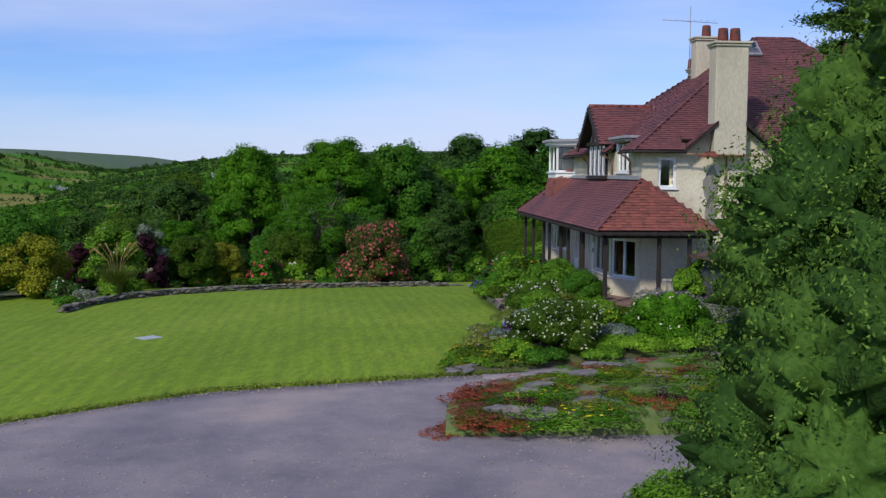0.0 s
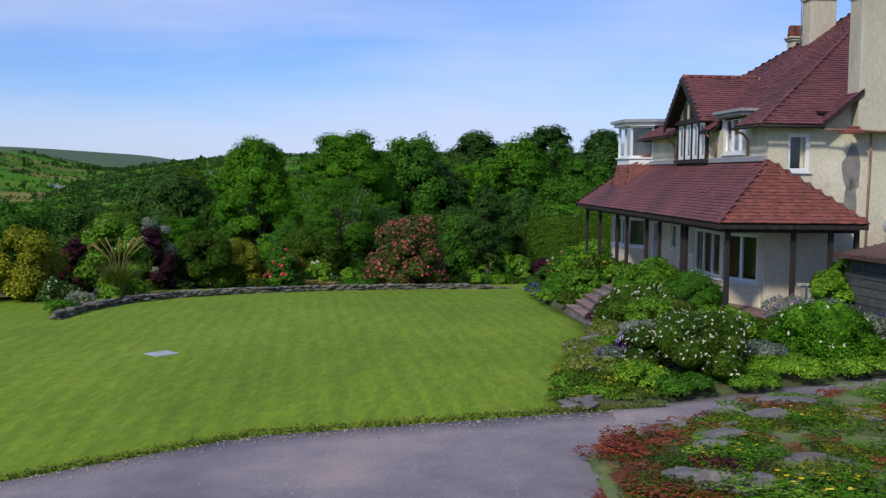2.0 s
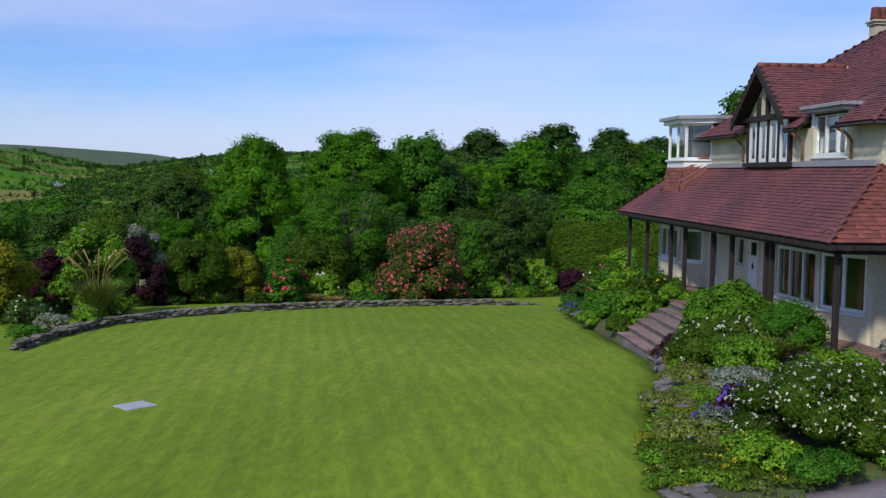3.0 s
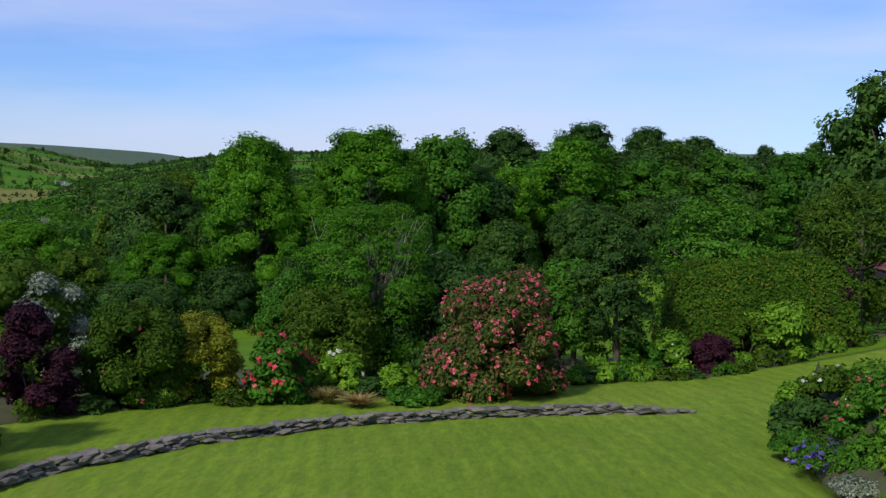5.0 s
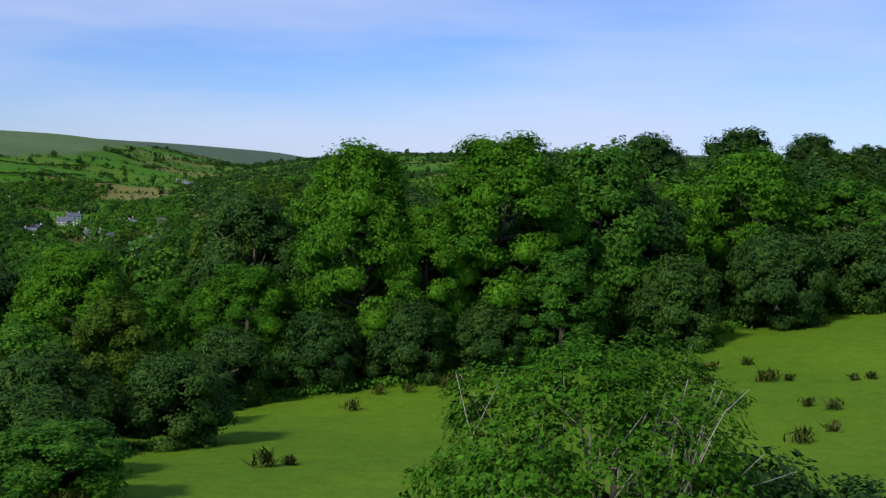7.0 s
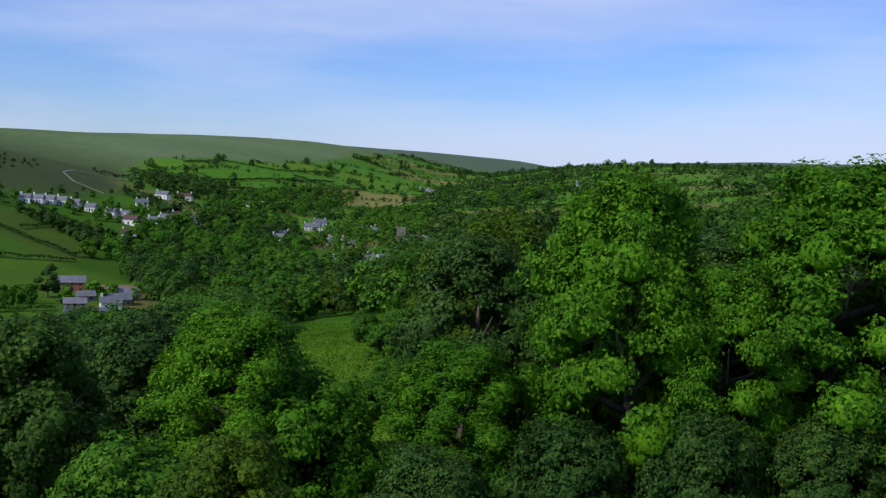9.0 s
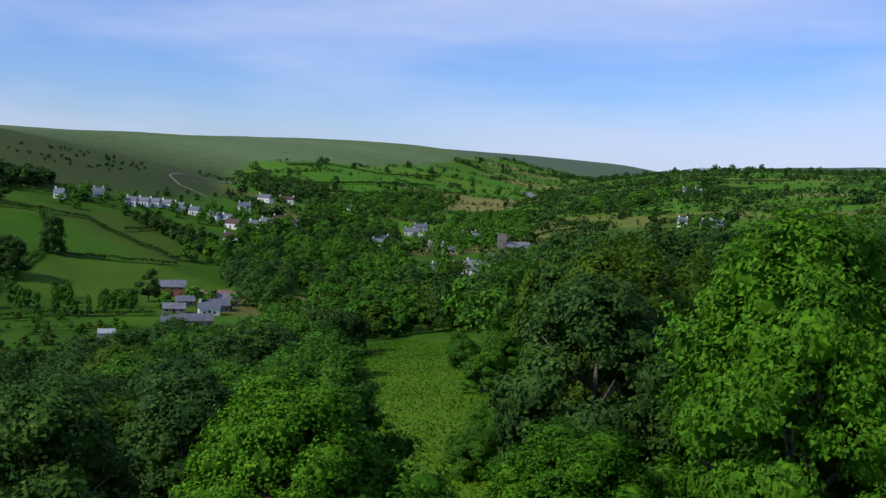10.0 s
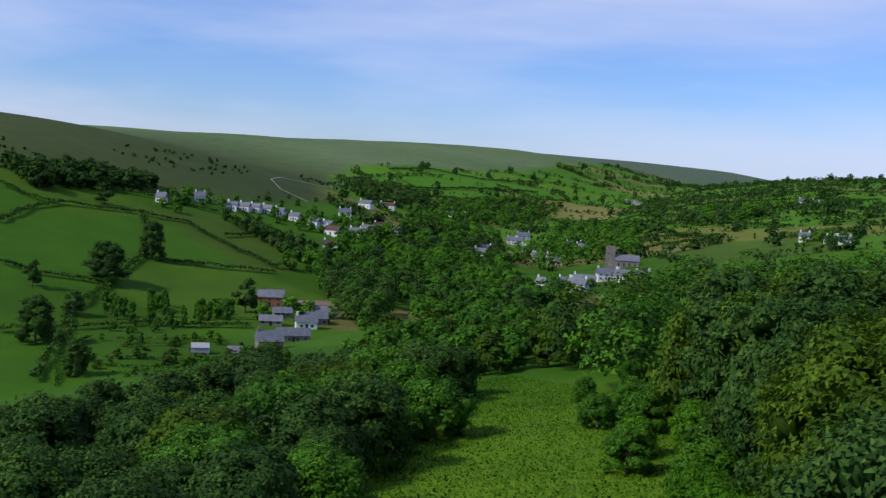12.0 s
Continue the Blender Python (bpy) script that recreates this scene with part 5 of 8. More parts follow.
def fill(poly, gap, seed, mats, size, tall, radius, group, limit=400, avoid=()):
    rng = np.random.default_rng(seed)
    xs, ys = [p[0] for p in poly], [p[1] for p in poly]
    done, tries = [], 0
    while tries < 9000 and len(done) < limit:
        tries += 1
        x, y = rng.uniform(min(xs), max(xs)), rng.uniform(min(ys), max(ys))
        if not inside(poly, x, y) or any(math.hypot(x - a, y - b) < gap for a, b in done) or any(inside(q, x, y) for q in avoid):
            continue
        done.append((x, y))
        mat = mats[int(rng.integers(0, len(mats)))]
        s = rng.uniform(0.8, 1.15)
        plant(mat, "near" if size == "wood" and math.hypot(x + 30, y - 100) < 92 else size, int(rng.integers(0, 2)) if size != "far" else 0, x, y, (tall(x) if callable(tall) else tall) * s, radius * s * rng.uniform(0.9, 1.15), rng.uniform(0, 6.28), group)
    return done


MEADOW = [(-42, 124), (-44, 160), (-54, 188), (-72, 222), (-97, 254), (-116, 268), (-124, 258), (-100, 207), (-86, 172), (-74, 138), (-60, 116)]
WOOD_R = [(-38, 141), (-4, 146), (-4, 200), (-30, 235), (-75, 235), (-70, 222), (-52, 186), (-44, 168)]
WOOD_E = [(-4, 150), (40, 152), (60, 170), (40, 220), (-4, 220)]
WOOD_L = [(-58, 114), (-70, 138), (-80, 168), (-94, 205), (-112, 245), (-128, 245), (-108, 190), (-82, 128)]
THICKET = [(-82, 118), (-110, 190), (-130, 245), (-165, 260), (-150, 190), (-115, 130)]
fill(WOOD_R, 6.8, 7, ("dark", "olive", "dark", "olive", "dark"), "wood", lambda x: float(np.interp(x, [-45, -32], [15.5, 12.0])), 5.8, "hillside wood", 85)
fill(WOOD_E, 8.5, 9, ("mid", "dark", "mid"), "wood", 8.0, 5.2, "hillside wood", 26)
fill(WOOD_L, 7.6, 8, ("dark", "olive", "mid", "dark"), "wood", 8.6, 5.2, "valley side wood", 45)
fill(THICKET, 7.6, 12, ("dark", "olive", "dark"), "wood", 7.4, 4.8, "valley side wood", 45)
fill([(-42, 150), (-52, 186), (-70, 220), (-92, 250), (-97, 244), (-76, 212), (-60, 182), (-50, 150)], 5.5, 13, ("bright", "mid", "mid"), "wood", 4.2, 2.6, "meadow edge bushes", 18)


# ---- garden: beds, steps, walls, stones ----
def bed(name, outline, z_of, label, material="soil", n=26):
    """A planted bed: a soft mound over an outline given as two edges of equal length."""
    left, right = outline
    rows = []
    for (xa, ya), (xb, yb) in zip(left, right):
        rows.append([(xa + (xb - xa) * s, ya + (yb - ya) * s, z_of(xa + (xb - xa) * s, ya + (yb - ya) * s, s)) for s in np.linspace(0, 1, n)])
    return tagged(new(name, sheet(name, rows, MAT[material], 0.3)), label, "flower bed", kind="structure")


def veranda_x(y):
    return 5.27 - 0.0785 * (y - 35.0) - 0.22


def bed_z(x, y, s):
    return spot(x, y) + 0.08 + (5.0 - spot(x, y) - 0.08) * s ** 0.7 + 0.05 * math.sin(3 * x + 2 * y)


def bed_height(x, y):
    """The bed's surface: from the path's edge up to the veranda."""
    y0 = float(np.interp(x, *PATH_FAR)) + 0.1
    s = max(0.0, min(1.0, (y - y0) / (34.3 - y0))) if y0 < 34.2 else 0.0
    g = spot(x, y) + 0.07
    if y > 34.3:
        s = max(s, 0.0) * min(1.0, max(0.0, (x - float(lawn_right(y))) / 2.2))
    else:
        s = s * min(1.0, max(0.0, (x - float(lawn_right(y))) / 1.8))
    return g + (5.0 - g) * s ** 0.8 + 0.03 * math.sin(3 * x + 2 * y)


xs = list(np.linspace(0.12, 9.6, 30))
bed("planting_bed", ([(x, max(float(np.interp(x, *PATH_FAR)), 26.9) + 0.1) for x in xs], [(x, 34.35) for x in xs]), lambda x, y, s: bed_height(max(x, float(lawn_right(y)) + 0.02), y) if x >= float(lawn_right(y)) else spot(x, y) - 0.05, "sloping flower bed of dark soil below the veranda")
ys = list(np.linspace(34.3, 40.7, 12))
bed("planting_bed", ([(float(lawn_right(y)) + 0.03, y) for y in ys], [(veranda_x(y), y) for y in ys]), lambda x, y, s: bed_height(x, y), "sloping flower bed of dark soil beside the veranda")
ys = list(np.linspace(44.6, 58.5, 18))
bed("planting_bed", ([(float(lawn_right(y)) + 0.05, y) for y in ys], [(max(veranda_x(min(y, 54)), float(lawn_right(y)) + 0.4), y) for y in ys]), bed_z, "sloping flower bed of dark soil beside the steps")
ys = list(np.linspace(59.5, 66.5, 14))
xs = list(np.linspace(-24, 14, 50))
back_edge = lambda x: float(np.interp(x, [-24, -20, -17.5, -15.5, -13.5, -11, -8, -5, -2, 0.5, 4, 8, 14], [48.5, 51, 57.3, 59.3, 60.8, 61.5, 62.4, 63.9, 65.8, 66.6, 67.2, 69.5, 72.5]))
bed("border_bed", ([(x, back_edge(x) + 0.75) for x in xs], [(x - 0.5, back_edge(x) + 9) for x in xs]), lambda x, y, s: spot(x, y) + 0.11 + 0.05 * math.sin(2 * x + 3 * y), "deep shrub border with dark soil behind the lawn", n=12)

# steps from the lawn to the veranda
steps = thing("garden_steps", pose(2.35, 43.2, 0, 0, 0, 4.5), "flight of worn stone garden steps up to the veranda", "steps")
for k in range(6):
    z = 4.12 + 0.175 * k
    part("step", boxes((0.36 * k, 2.5, -1.95, 1.95, z - 0.5, z + 0.11)), MAT["stone"], steps)
    part("tread", boxes((0.36 * k - 0.04, 0.36 * k + 0.36, -1.98, 1.98, z + 0.11, z + 0.175), bevel=0.012), MAT["step"], steps)


def rock(seed, sx, sy, sz, rough=0.22, sub=2):
    bm = bmesh.new()
    bmesh.ops.create_icosphere(bm, subdivisions=sub, radius=1.0)
    for v in bm.verts:
        n = noise.noise(v.co * 1.3 + Vector((seed * 3.1, seed * 1.7, 0))) + 0.5 * noise.noise(v.co * 3.1 + Vector((seed, 0, seed)))
        f = 1 + rough * n
        q = Vector([math.copysign(abs(c) ** 0.6, c) for c in v.co])
        v.co = Vector((q.x * f * sx, q.y * f * sy, q.z * f * sz))
    me = bpy.data.meshes.new("stone")
    bm.to_mesh(me)
    bm.free()
    return me


# curved dry-stone edging of the upper lawn, stone by stone
WALL_LINE = [(-15.9, 42.3), (-16.0, 45.5), (-15.6, 49.0), (-14.3, 52.2), (-12.0, 55.3), (-9.0, 57.7), (-5.5, 59.2), (-2.0, 60.0), (1.0, 60.3)]
wall = thing("dry_stone_wall", Matrix.Identity(4), "low curved dry-stone wall of mossy grey slabs edging the lawn", "garden wall", kind="structure")
wall.name = "dry_stone_wall"
stones = []
for k in range(6):
    me = rock(k + 1, 0.23, 0.15, 0.046, 0.3, 1)
    me.materials.append(MAT["wallstone"])
    stones.append(me)
rng = np.random.default_rng(2)
cum = np.concatenate([[0], np.cumsum([math.dist(a, b) for a, b in zip(WALL_LINE, WALL_LINE[1:])])])
for row in range(4):
    s = rng.uniform(0, 0.2)
    while s < cum[-1]:
        x, y = np.interp(s, cum, [p[0] for p in WALL_LINE]), np.interp(s, cum, [p[1] for p in WALL_LINE])
        x2, y2 = np.interp(s + 0.2, cum, [p[0] for p in WALL_LINE]), np.interp(s + 0.2, cum, [p[1] for p in WALL_LINE])
        tall = 0.34 * min(1, (cum[-1] - s) / 5 + 0.25)
        if row * 0.08 < tall:
            ob = part("stone", stones[int(rng.integers(0, 6))], None, wall)
            a = math.atan2(y2 - y, x2 - x) + rng.normal(0, 0.15)
            off = rng.normal(0, 0.05)
            ob.matrix_basis = Matrix.Translation((x - math.sin(a) * off, y + math.cos(a) * off, spot(x, y) + 0.07 + row * 0.08)) @ Euler((rng.normal(0, 0.08), rng.normal(0, 0.08), a)).to_matrix().to_4x4() @ Matrix.Diagonal((*rng.uniform(0.75, 1.35, 3), 1))
        s += rng.uniform(0.34, 0.46)

# pale slab set in the lawn
slab = new("lawn_slab", mesh_of("lawn_slab", [], []))
bm = boxes((-0.36, 0.36, -0.3, 0.3, -0.03, 0.02), bevel=0.01)
bm.to_mesh(slab.data)
bm.free()
slab.data.materials.append(MAT["dish"])
slab.matrix_world = pose(-9.9, 34.0, spot(-9.9, 34.0) + 0.07, 0, 0, 48)
tagged(slab, "flat blue-grey slab set flush in the lawn", "slab")


# rock garden beside the drive
def rock_top(x):
    return float(np.interp(x, *PATH_NEAR))


def rock_z(x, y):
    k = max(0.0, min(1.0, (x - 0.1) / 1.6)) * max(0.0, min(1.0, (y - 20.3) / 0.9)) * max(0.0, min(1.0, (rock_top(x) - y) / 1.0))
    return spot(x, y) + 0.02 + 0.55 * k ** 0.6 * (0.8 + 0.2 * math.sin(1.7 * x + 0.8) * math.sin(1.3 * y)) + 0.03 * math.sin(5 * x) * math.sin(4 * y)


rows = [[(x, 20.5 + 0.02 * x + (rock_top(x) - 20.5) * s, rock_z(x, 20.5 + (rock_top(x) - 20.5) * s)) for s in np.linspace(0, 1, 30)] for x in np.linspace(0.25, 12.0, 44)]
tagged(new("rock_garden", sheet("rock_garden", rows, MAT["moss"], 0.3)), "raised rock garden of soil, moss and flat stones", "rock garden", kind="structure")
rng = np.random.default_rng(9)
slabs = []
for k in range(5):
    me = rock(20 + k, 0.62, 0.36, 0.10, 0.34, 3)
    me.materials.append(MAT["stone"])
    slabs.append(me)
for k in range(34):
    x = rng.uniform(1.0, 9.0)
    y = rng.uniform(20.8, rock_top(x) - 0.3)
    ob = new("rockery_stone", slabs[k % 5])
    s = rng.uniform(0.3, 0.72)
    ob.matrix_world = Matrix.Translation((x, y, rock_z(x, y) - 0.01)) @ Euler((rng.normal(0, 0.12), rng.normal(0, 0.12), rng.uniform(-0.5, 0.5))).to_matrix().to_4x4() @ Matrix.Diagonal((s, s, rng.uniform(0.6, 1.2), 1))
    tagged(ob, "flat grey lichened stone bedded in the rock garden", "stone", "rock garden stones")
for k, (x, y, s, h) in enumerate(((1.9, 21.05, 0.7, 3.0), (2.35, 20.95, 0.45, 2.6), (2.9, 20.9, 0.4, 2.2), (0.85, 22.4, 1.0, 0.7), (0.9, 21.5, 0.9, 0.6), (4.9, 20.9, 0.4, 1.8), (8.2, 21.2, 0.5, 1.8), (9.4, 21.3, 0.6, 1.8))):
    ob = new("rockery_stone", slabs[k % 5])
    ob.matrix_world = Matrix.Translation((x, y, spot(x, y) + 0.09 * h)) @ Matrix.Rotation(0.2 * k, 4, "Z") @ Matrix.Diagonal((s, s, h, 1))
    tagged(ob, "rough grey boulder at the edge of the drive", "stone", "rock garden stones")
# stone bench: a slab on two upright stones
bench = thing("stone_bench", pose(7.3, 22.6, 4.8, 0, 0, 10) @ Matrix.Scale(0.8, 4), "rough stone bench, slab on two upright stones", "bench")
for name, sx, sy, sz, x, z, s in (("seat", 0.95, 0.3, 0.14, 0, 0.62, 31), ("leg", 0.28, 0.24, 0.42, -0.55, 0.2, 32), ("leg", 0.3, 0.24, 0.42, 0.5, 0.2, 33)):
    me = rock(s, sx, sy, sz, 0.12, 2)
    me.materials.append(MAT["stone"])
    part(name, me, None, bench).location = (x, 0, z)

# ---- garden shed with weathered paling and brown tiled roof ----
shed = thing("garden_shed", Matrix.Identity(4), "dark boarded garden shed with brown tiled roof", "shed")
S0, S1, S2, S3 = (9.8, 30.7), (8.95, 34.9), (13.6, 36.2), (14.6, 36.4)
part("body", prism([S0, S3, S2, S1], 4.2, 7.0), MAT["shed_wood"], shed)
for k in range(12):
    z = 4.3 + 0.23 * k
    d = Vector((S1[0] - S0[0], S1[1] - S0[1])).normalized()
    part("board", boxes((0.02, math.dist(S0, S1), 0.0, 0.035, z, z + 0.21), turn=Matrix.Translation((S0[0], S0[1], 0)) @ Matrix.Rotation(math.atan2(d.y, d.x), 4, "Z")), MAT["shed_wood"], shed)
a = math.atan2(S3[1] - S0[1], S3[0] - S0[0])
for k in range(30):
    x = 0.1 + 0.245 * k
    z = 7.05 + 0.02 * x
    part("pale", boxes((x, x + 0.2, -0.09, -0.03, 4.55 + 0.02 * (k % 3), z), turn=Matrix.Translation((S0[0], S0[1], 0)) @ Matrix.Rotation(a, 4, "Z")), MAT["grey_wood"], shed)
part("corner_post", boxes((-0.1, 0.08, -0.12, 0.08, 4.3, 7.0), turn=Matrix.Translation((S0[0], S0[1], 0))), MAT["dark_wood"], shed)
R0, R1, R2, R3 = (9.45, 30.3, 6.98), (8.5, 35.1, 6.98), (13.6, 37.0, 7.0), (15.2, 36.6, 7.0)
P0, P1 = (11.2, 33.6, 7.75), (13.0, 36.2, 7.8)
for quad in ((R1, R0, P0, P1), (R0, R3, P1, P0)):
    r = roof_slab("shed_roof", list(quad), shed, 0.08, MAT["tile_brown"])
    tile_field("roof_tiles", quad, r, 60, MAT["tile_brown"])
part("security_lamp", boxes((-0.06, 0.06, -0.28, -0.1, 6.6, 6.78), (-0.04, 0.04, -0.3, -0.12, 6.48, 6.6), bevel=0.012, turn=Matrix.Translation((S0[0] + 0.05, S0[1], 0))), MAT["white"], shed, "small white outdoor lamp")


# ---- shrubs and flowers ----
def shrub(x, y, r, h, mat, label, bloom=None, blooms=0, n=2600, leaf=0.085, name="shrub", lobes=16, up=None, slim=0.5, seed=None, skirt=0.95, size=0.07, lobe=0.34):
    seed = seed if seed is not None else int(abs(x * 37 + y * 91)) % 9973
    ob = thing(name, Matrix.Translation((x, y, (spot(x, y) + 0.1) if up is None else up)), label, "flowering shrub" if bloom else "shrub", "garden shrubs")
    rng = np.random.default_rng(seed)
    c, rr = lumps(rng, lobes, r, h, 0.0, lobe, skirt)
    c[:, 2] = np.minimum(c[:, 2], h - rr * 0.6)
    c[:, 2] = np.maximum(c[:, 2], rr * 0.35)
    p, u = shell(rng, c, rr, n, min(1.0, h / (2 * r) + 0.3))
    keep = p[:, 2] > -0.02
    p, u = p[keep], u[keep]
    part("foliage", leaf_mesh("foliage", leaves(rng, p, u + np.array([0, 0, 0.5]), leaf, slim), GREEN[mat], 4, u + 0.6 * p / np.array([r, r, h]) + np.array([0, 0, 0.2]), 0.5), None, ob)
    if h > 0.9:
        inner = np.vstack([c[q] + BALL_V * (1 + 0.08 * rng.normal(0, 1, len(BALL_V)))[:, None] * rr[q] * 0.68 for q in range(len(c))])
        inner[:, 2] = np.maximum(inner[:, 2], 0.0)
        part("inner_foliage", mesh_of("inner_foliage", inner.tolist(), np.vstack([BALL_F + q * len(BALL_V) for q in range(len(c))]).tolist(), GREEN[mat], True), None, ob)
    stems = [([(0, 0, -0.15), (math.cos(k * 2.1) * r * 0.25, math.sin(k * 2.1) * r * 0.25, h * 0.35), (math.cos(k * 2.1) * r * 0.5, math.sin(k * 2.1) * r * 0.5, h * 0.6)], [0.035, 0.025, 0.012]) for k in range(4)]
    part("woody_base", tubes_mesh("woody_base", stems, MAT["bark"], 5), None, ob)
    if bloom:
        k = rng.choice(len(p), min(blooms, len(p)), replace=False)
        k = k[u[k, 2] > -0.25]
        base = p[k] + u[k] * 0.05
        pts = np.repeat(base, 5, 0) + rng.normal(0, size * 0.45, (len(base) * 5, 3))
        part("blossom", leaf_mesh("blossom", leaves(rng, pts, np.repeat(u[k], 5, 0) + np.array([0, -0.3, 0.4]), size * 0.75, 0.8, spread=0.5), BLOOM[bloom]), None, ob)
    return ob


def blades(x, y, r, h, mat, label, n=420, name="ornamental_grass", plumes=0, up=None):
    """A tuft of arching blades, with plumes where it has them."""
    rng = np.random.default_rng(int(abs(x * 53 + y * 17)))
    ob = thing(name, Matrix.Translation((x, y, (spot(x, y) + 0.08) if up is None else up)), label, "grass", "garden grasses")
    verts = []
    for k in range(n):
        a, lean, tall = rng.uniform(0, 6.283), rng.uniform(0.1, 1.0) * r, h * rng.uniform(0.55, 1.0)
        d, w = np.array([math.cos(a), math.sin(a), 0]), 0.022
        side = np.array([-d[1], d[0], 0]) * w
        p = [d * lean * t2 ** 1.8 + np.array([0, 0, tall * (t2 - 0.28 * t2 ** 3)]) + d * 0.1 * r for t2 in (0, 0.5, 1.0)]
        verts += [p[0] - side, p[0] + side, p[1] + side * 0.8, p[1] - side * 0.8, p[1] - side * 0.8, p[1] + side * 0.8, p[2] + side * 0.1, p[2] - side * 0.1]
    part("blades", leaf_mesh("blades", np.array(verts), GREEN[mat]), None, ob)
    for k in range(plumes):
        a = 2.4 * k
        e = (math.cos(a) * r * 0.75, math.sin(a) * r * 0.75, h * rng.uniform(1.0, 1.2))
        runs = [([(0, 0, 0), (e[0] * 0.4, e[1] * 0.4, e[2] * 0.75), e, (e[0] * 1.25, e[1] * 1.25, e[2] * 0.93)], [0.012, 0.012, 0.04, 0.015])]
        part("plume", tubes_mesh("plume", runs, GREEN["straw"], 5), None, ob)
    return ob


# border behind the lawn
shrub(-4.6, 63.4, 2.15, 3.7, "rhodo", "large rounded rhododendron covered in crimson-pink blooms", "pink", 950, 21000, 0.07, "rhododendron", 40, size=0.072)
shrub(-11.2, 61.9, 1.15, 1.95, "mid", "small rhododendron with clusters of scarlet blooms", "scarlet", 70, 3400, 0.09, "rhododendron", 16, size=0.11)
shrub(-13.6, 62.4, 1.35, 2.6, "yellow", "variegated yellow-green evergreen shrub", None, 0, 9500, 0.052, lobes=26)
shrub(-15.4, 61.2, 1.7, 3.0, "olive", "tall olive-green azalea with fading red blooms", "pink", 26, 10000, 0.068, size=0.055, lobes=26)
shrub(-17.3, 58.9, 1.35, 3.1, "purple", "dense dark purple-leaved garden shrub", None, 0, 6500, 0.07, "purple_shrub")
shrub(-18.6, 63.4, 1.5, 3.9, "grey", "silvery grey-leaved small tree among shrubs", "white", 20, 6000, 0.07, "silver_shrub")
shrub(-17.6, 53.9, 1.75, 3.6, "lime", "tall rounded fresh green shrub with pale flowers", "white", 40, 7000, 0.085, size=0.06)
shrub(-19.7, 54.6, 1.0, 2.7, "purple", "dense dark purple-leaved garden shrub", None, 0, 3500, 0.07, "purple_shrub")
shrub(-20.6, 50.2, 1.9, 3.0, "yellow", "broad shrub with golden leaves", None, 0, 7000, 0.08, "golden_shrub")
shrub(-23.5, 47.5, 2.0, 2.6, "dark", "dark evergreen shrub beside the lawn", None, 0, 4500, 0.09)
shrub(-18.6, 49.3, 0.9, 0.9, "dark", "low dark shrub with small pale flowers", "white", 45, 2000, 0.06, size=0.05)
shrub(-17.0, 47.6, 0.6, 0.55, "grey", "low silvery plant at the lawn edge", "lilac", 30, 1200, 0.045, size=0.04)
shrub(-16.1, 48.6, 0.6, 0.7, "lime", "fresh green low plant by the wall", None, 0, 1400, 0.06)
shrub(-16.5, 44.2, 0.7, 0.5, "mid", "low green plant on the end of the wall", None, 0, 1400, 0.05)
blades(-16.6, 51.2, 1.4, 2.3, "pampas", "tall feathery grass clump with straw plumes", 700, plumes=14)
shrub(-9.4, 63.6, 0.9, 1.2, "lime", "fresh green shrub with flat white flower heads", "white", 22, 2600, 0.09, size=0.09)
shrub(-7.6, 63.0, 0.65, 0.95, "lime", "bright green fern-like plant", None, 0, 1800, 0.09)
shrub(-7.1, 61.6, 0.8, 0.45, "mid", "low clump of broad glossy leaves by the wall", None, 0, 1000, 0.10)
blades(-8.6, 61.0, 0.8, 0.45, "straw", "tuft of rust-brown dry grass by the wall", 420)
blades(-9.6, 61.6, 0.7, 0.6, "straw", "tuft of rust-brown dry grass by the wall", 300)
shrub(-12.4, 61.0, 0.6, 0.5, "olive", "low green edging plant", "yellow", 12, 1000, 0.05, size=0.04)
shrub(-10.4, 67.2, 2.2, 3.4, "olive", "weeping shrub with dark olive leaves", None, 0, 7500, 0.075, lobes=22)
shrub(-6.4, 69.4, 2.6, 4.1, "dark", "dense dark green tall shrub", None, 0, 9000, 0.09, lobes=26)
shrub(-11.9, 68.9, 1.5, 3.9, "mid", "tall dense shrub with green leaves", None, 0, 9000, 0.07, lobes=24)
shrub(-20.5, 64.0, 2.6, 4.2, "olive", "tall shrub with russet-tinged olive leaves", None, 0, 6000, 0.09, lobes=22)
shrub(-24.5, 58.0, 3.0, 4.4, "mid", "tall dense shrub with green leaves", None, 0, 7000, 0.10, lobes=24)
shrub(-27.5, 51.5, 3.0, 3.6, "dark", "dense dark green tall shrub", None, 0, 7000, 0.10, lobes=24)
shrub(-0.9, 67.4, 0.95, 0.75, "lime", "hosta clump with broad pale green leaves", None, 0, 420, 0.17, "hosta", 8)
shrub(0.9, 68.9, 0.9, 1.3, "mid", "rounded green border shrub", None, 0, 2400, 0.08)
shrub(2.0, 69.0, 1.0, 1.5, "lime", "rounded green border shrub", "white", 14, 2600, 0.08, size=0.05)
shrub(3.5, 68.9, 1.05, 1.25, "purple", "low dark red Japanese maple", None, 0, 3200, 0.055, "japanese_maple")
shrub(5.0, 70.0, 1.0, 1.8, "olive", "rounded yellowish border shrub", None, 0, 2600, 0.08)
shrub(6.3, 70.4, 1.35, 2.2, "lime", "bright green leafy shrub", None, 0, 3600, 0.10)
shrub(8.7, 72.6, 1.5, 3.4, "purple", "dark purple-leaved shrub beside the hedge", None, 0, 5000, 0.08, "purple_shrub")
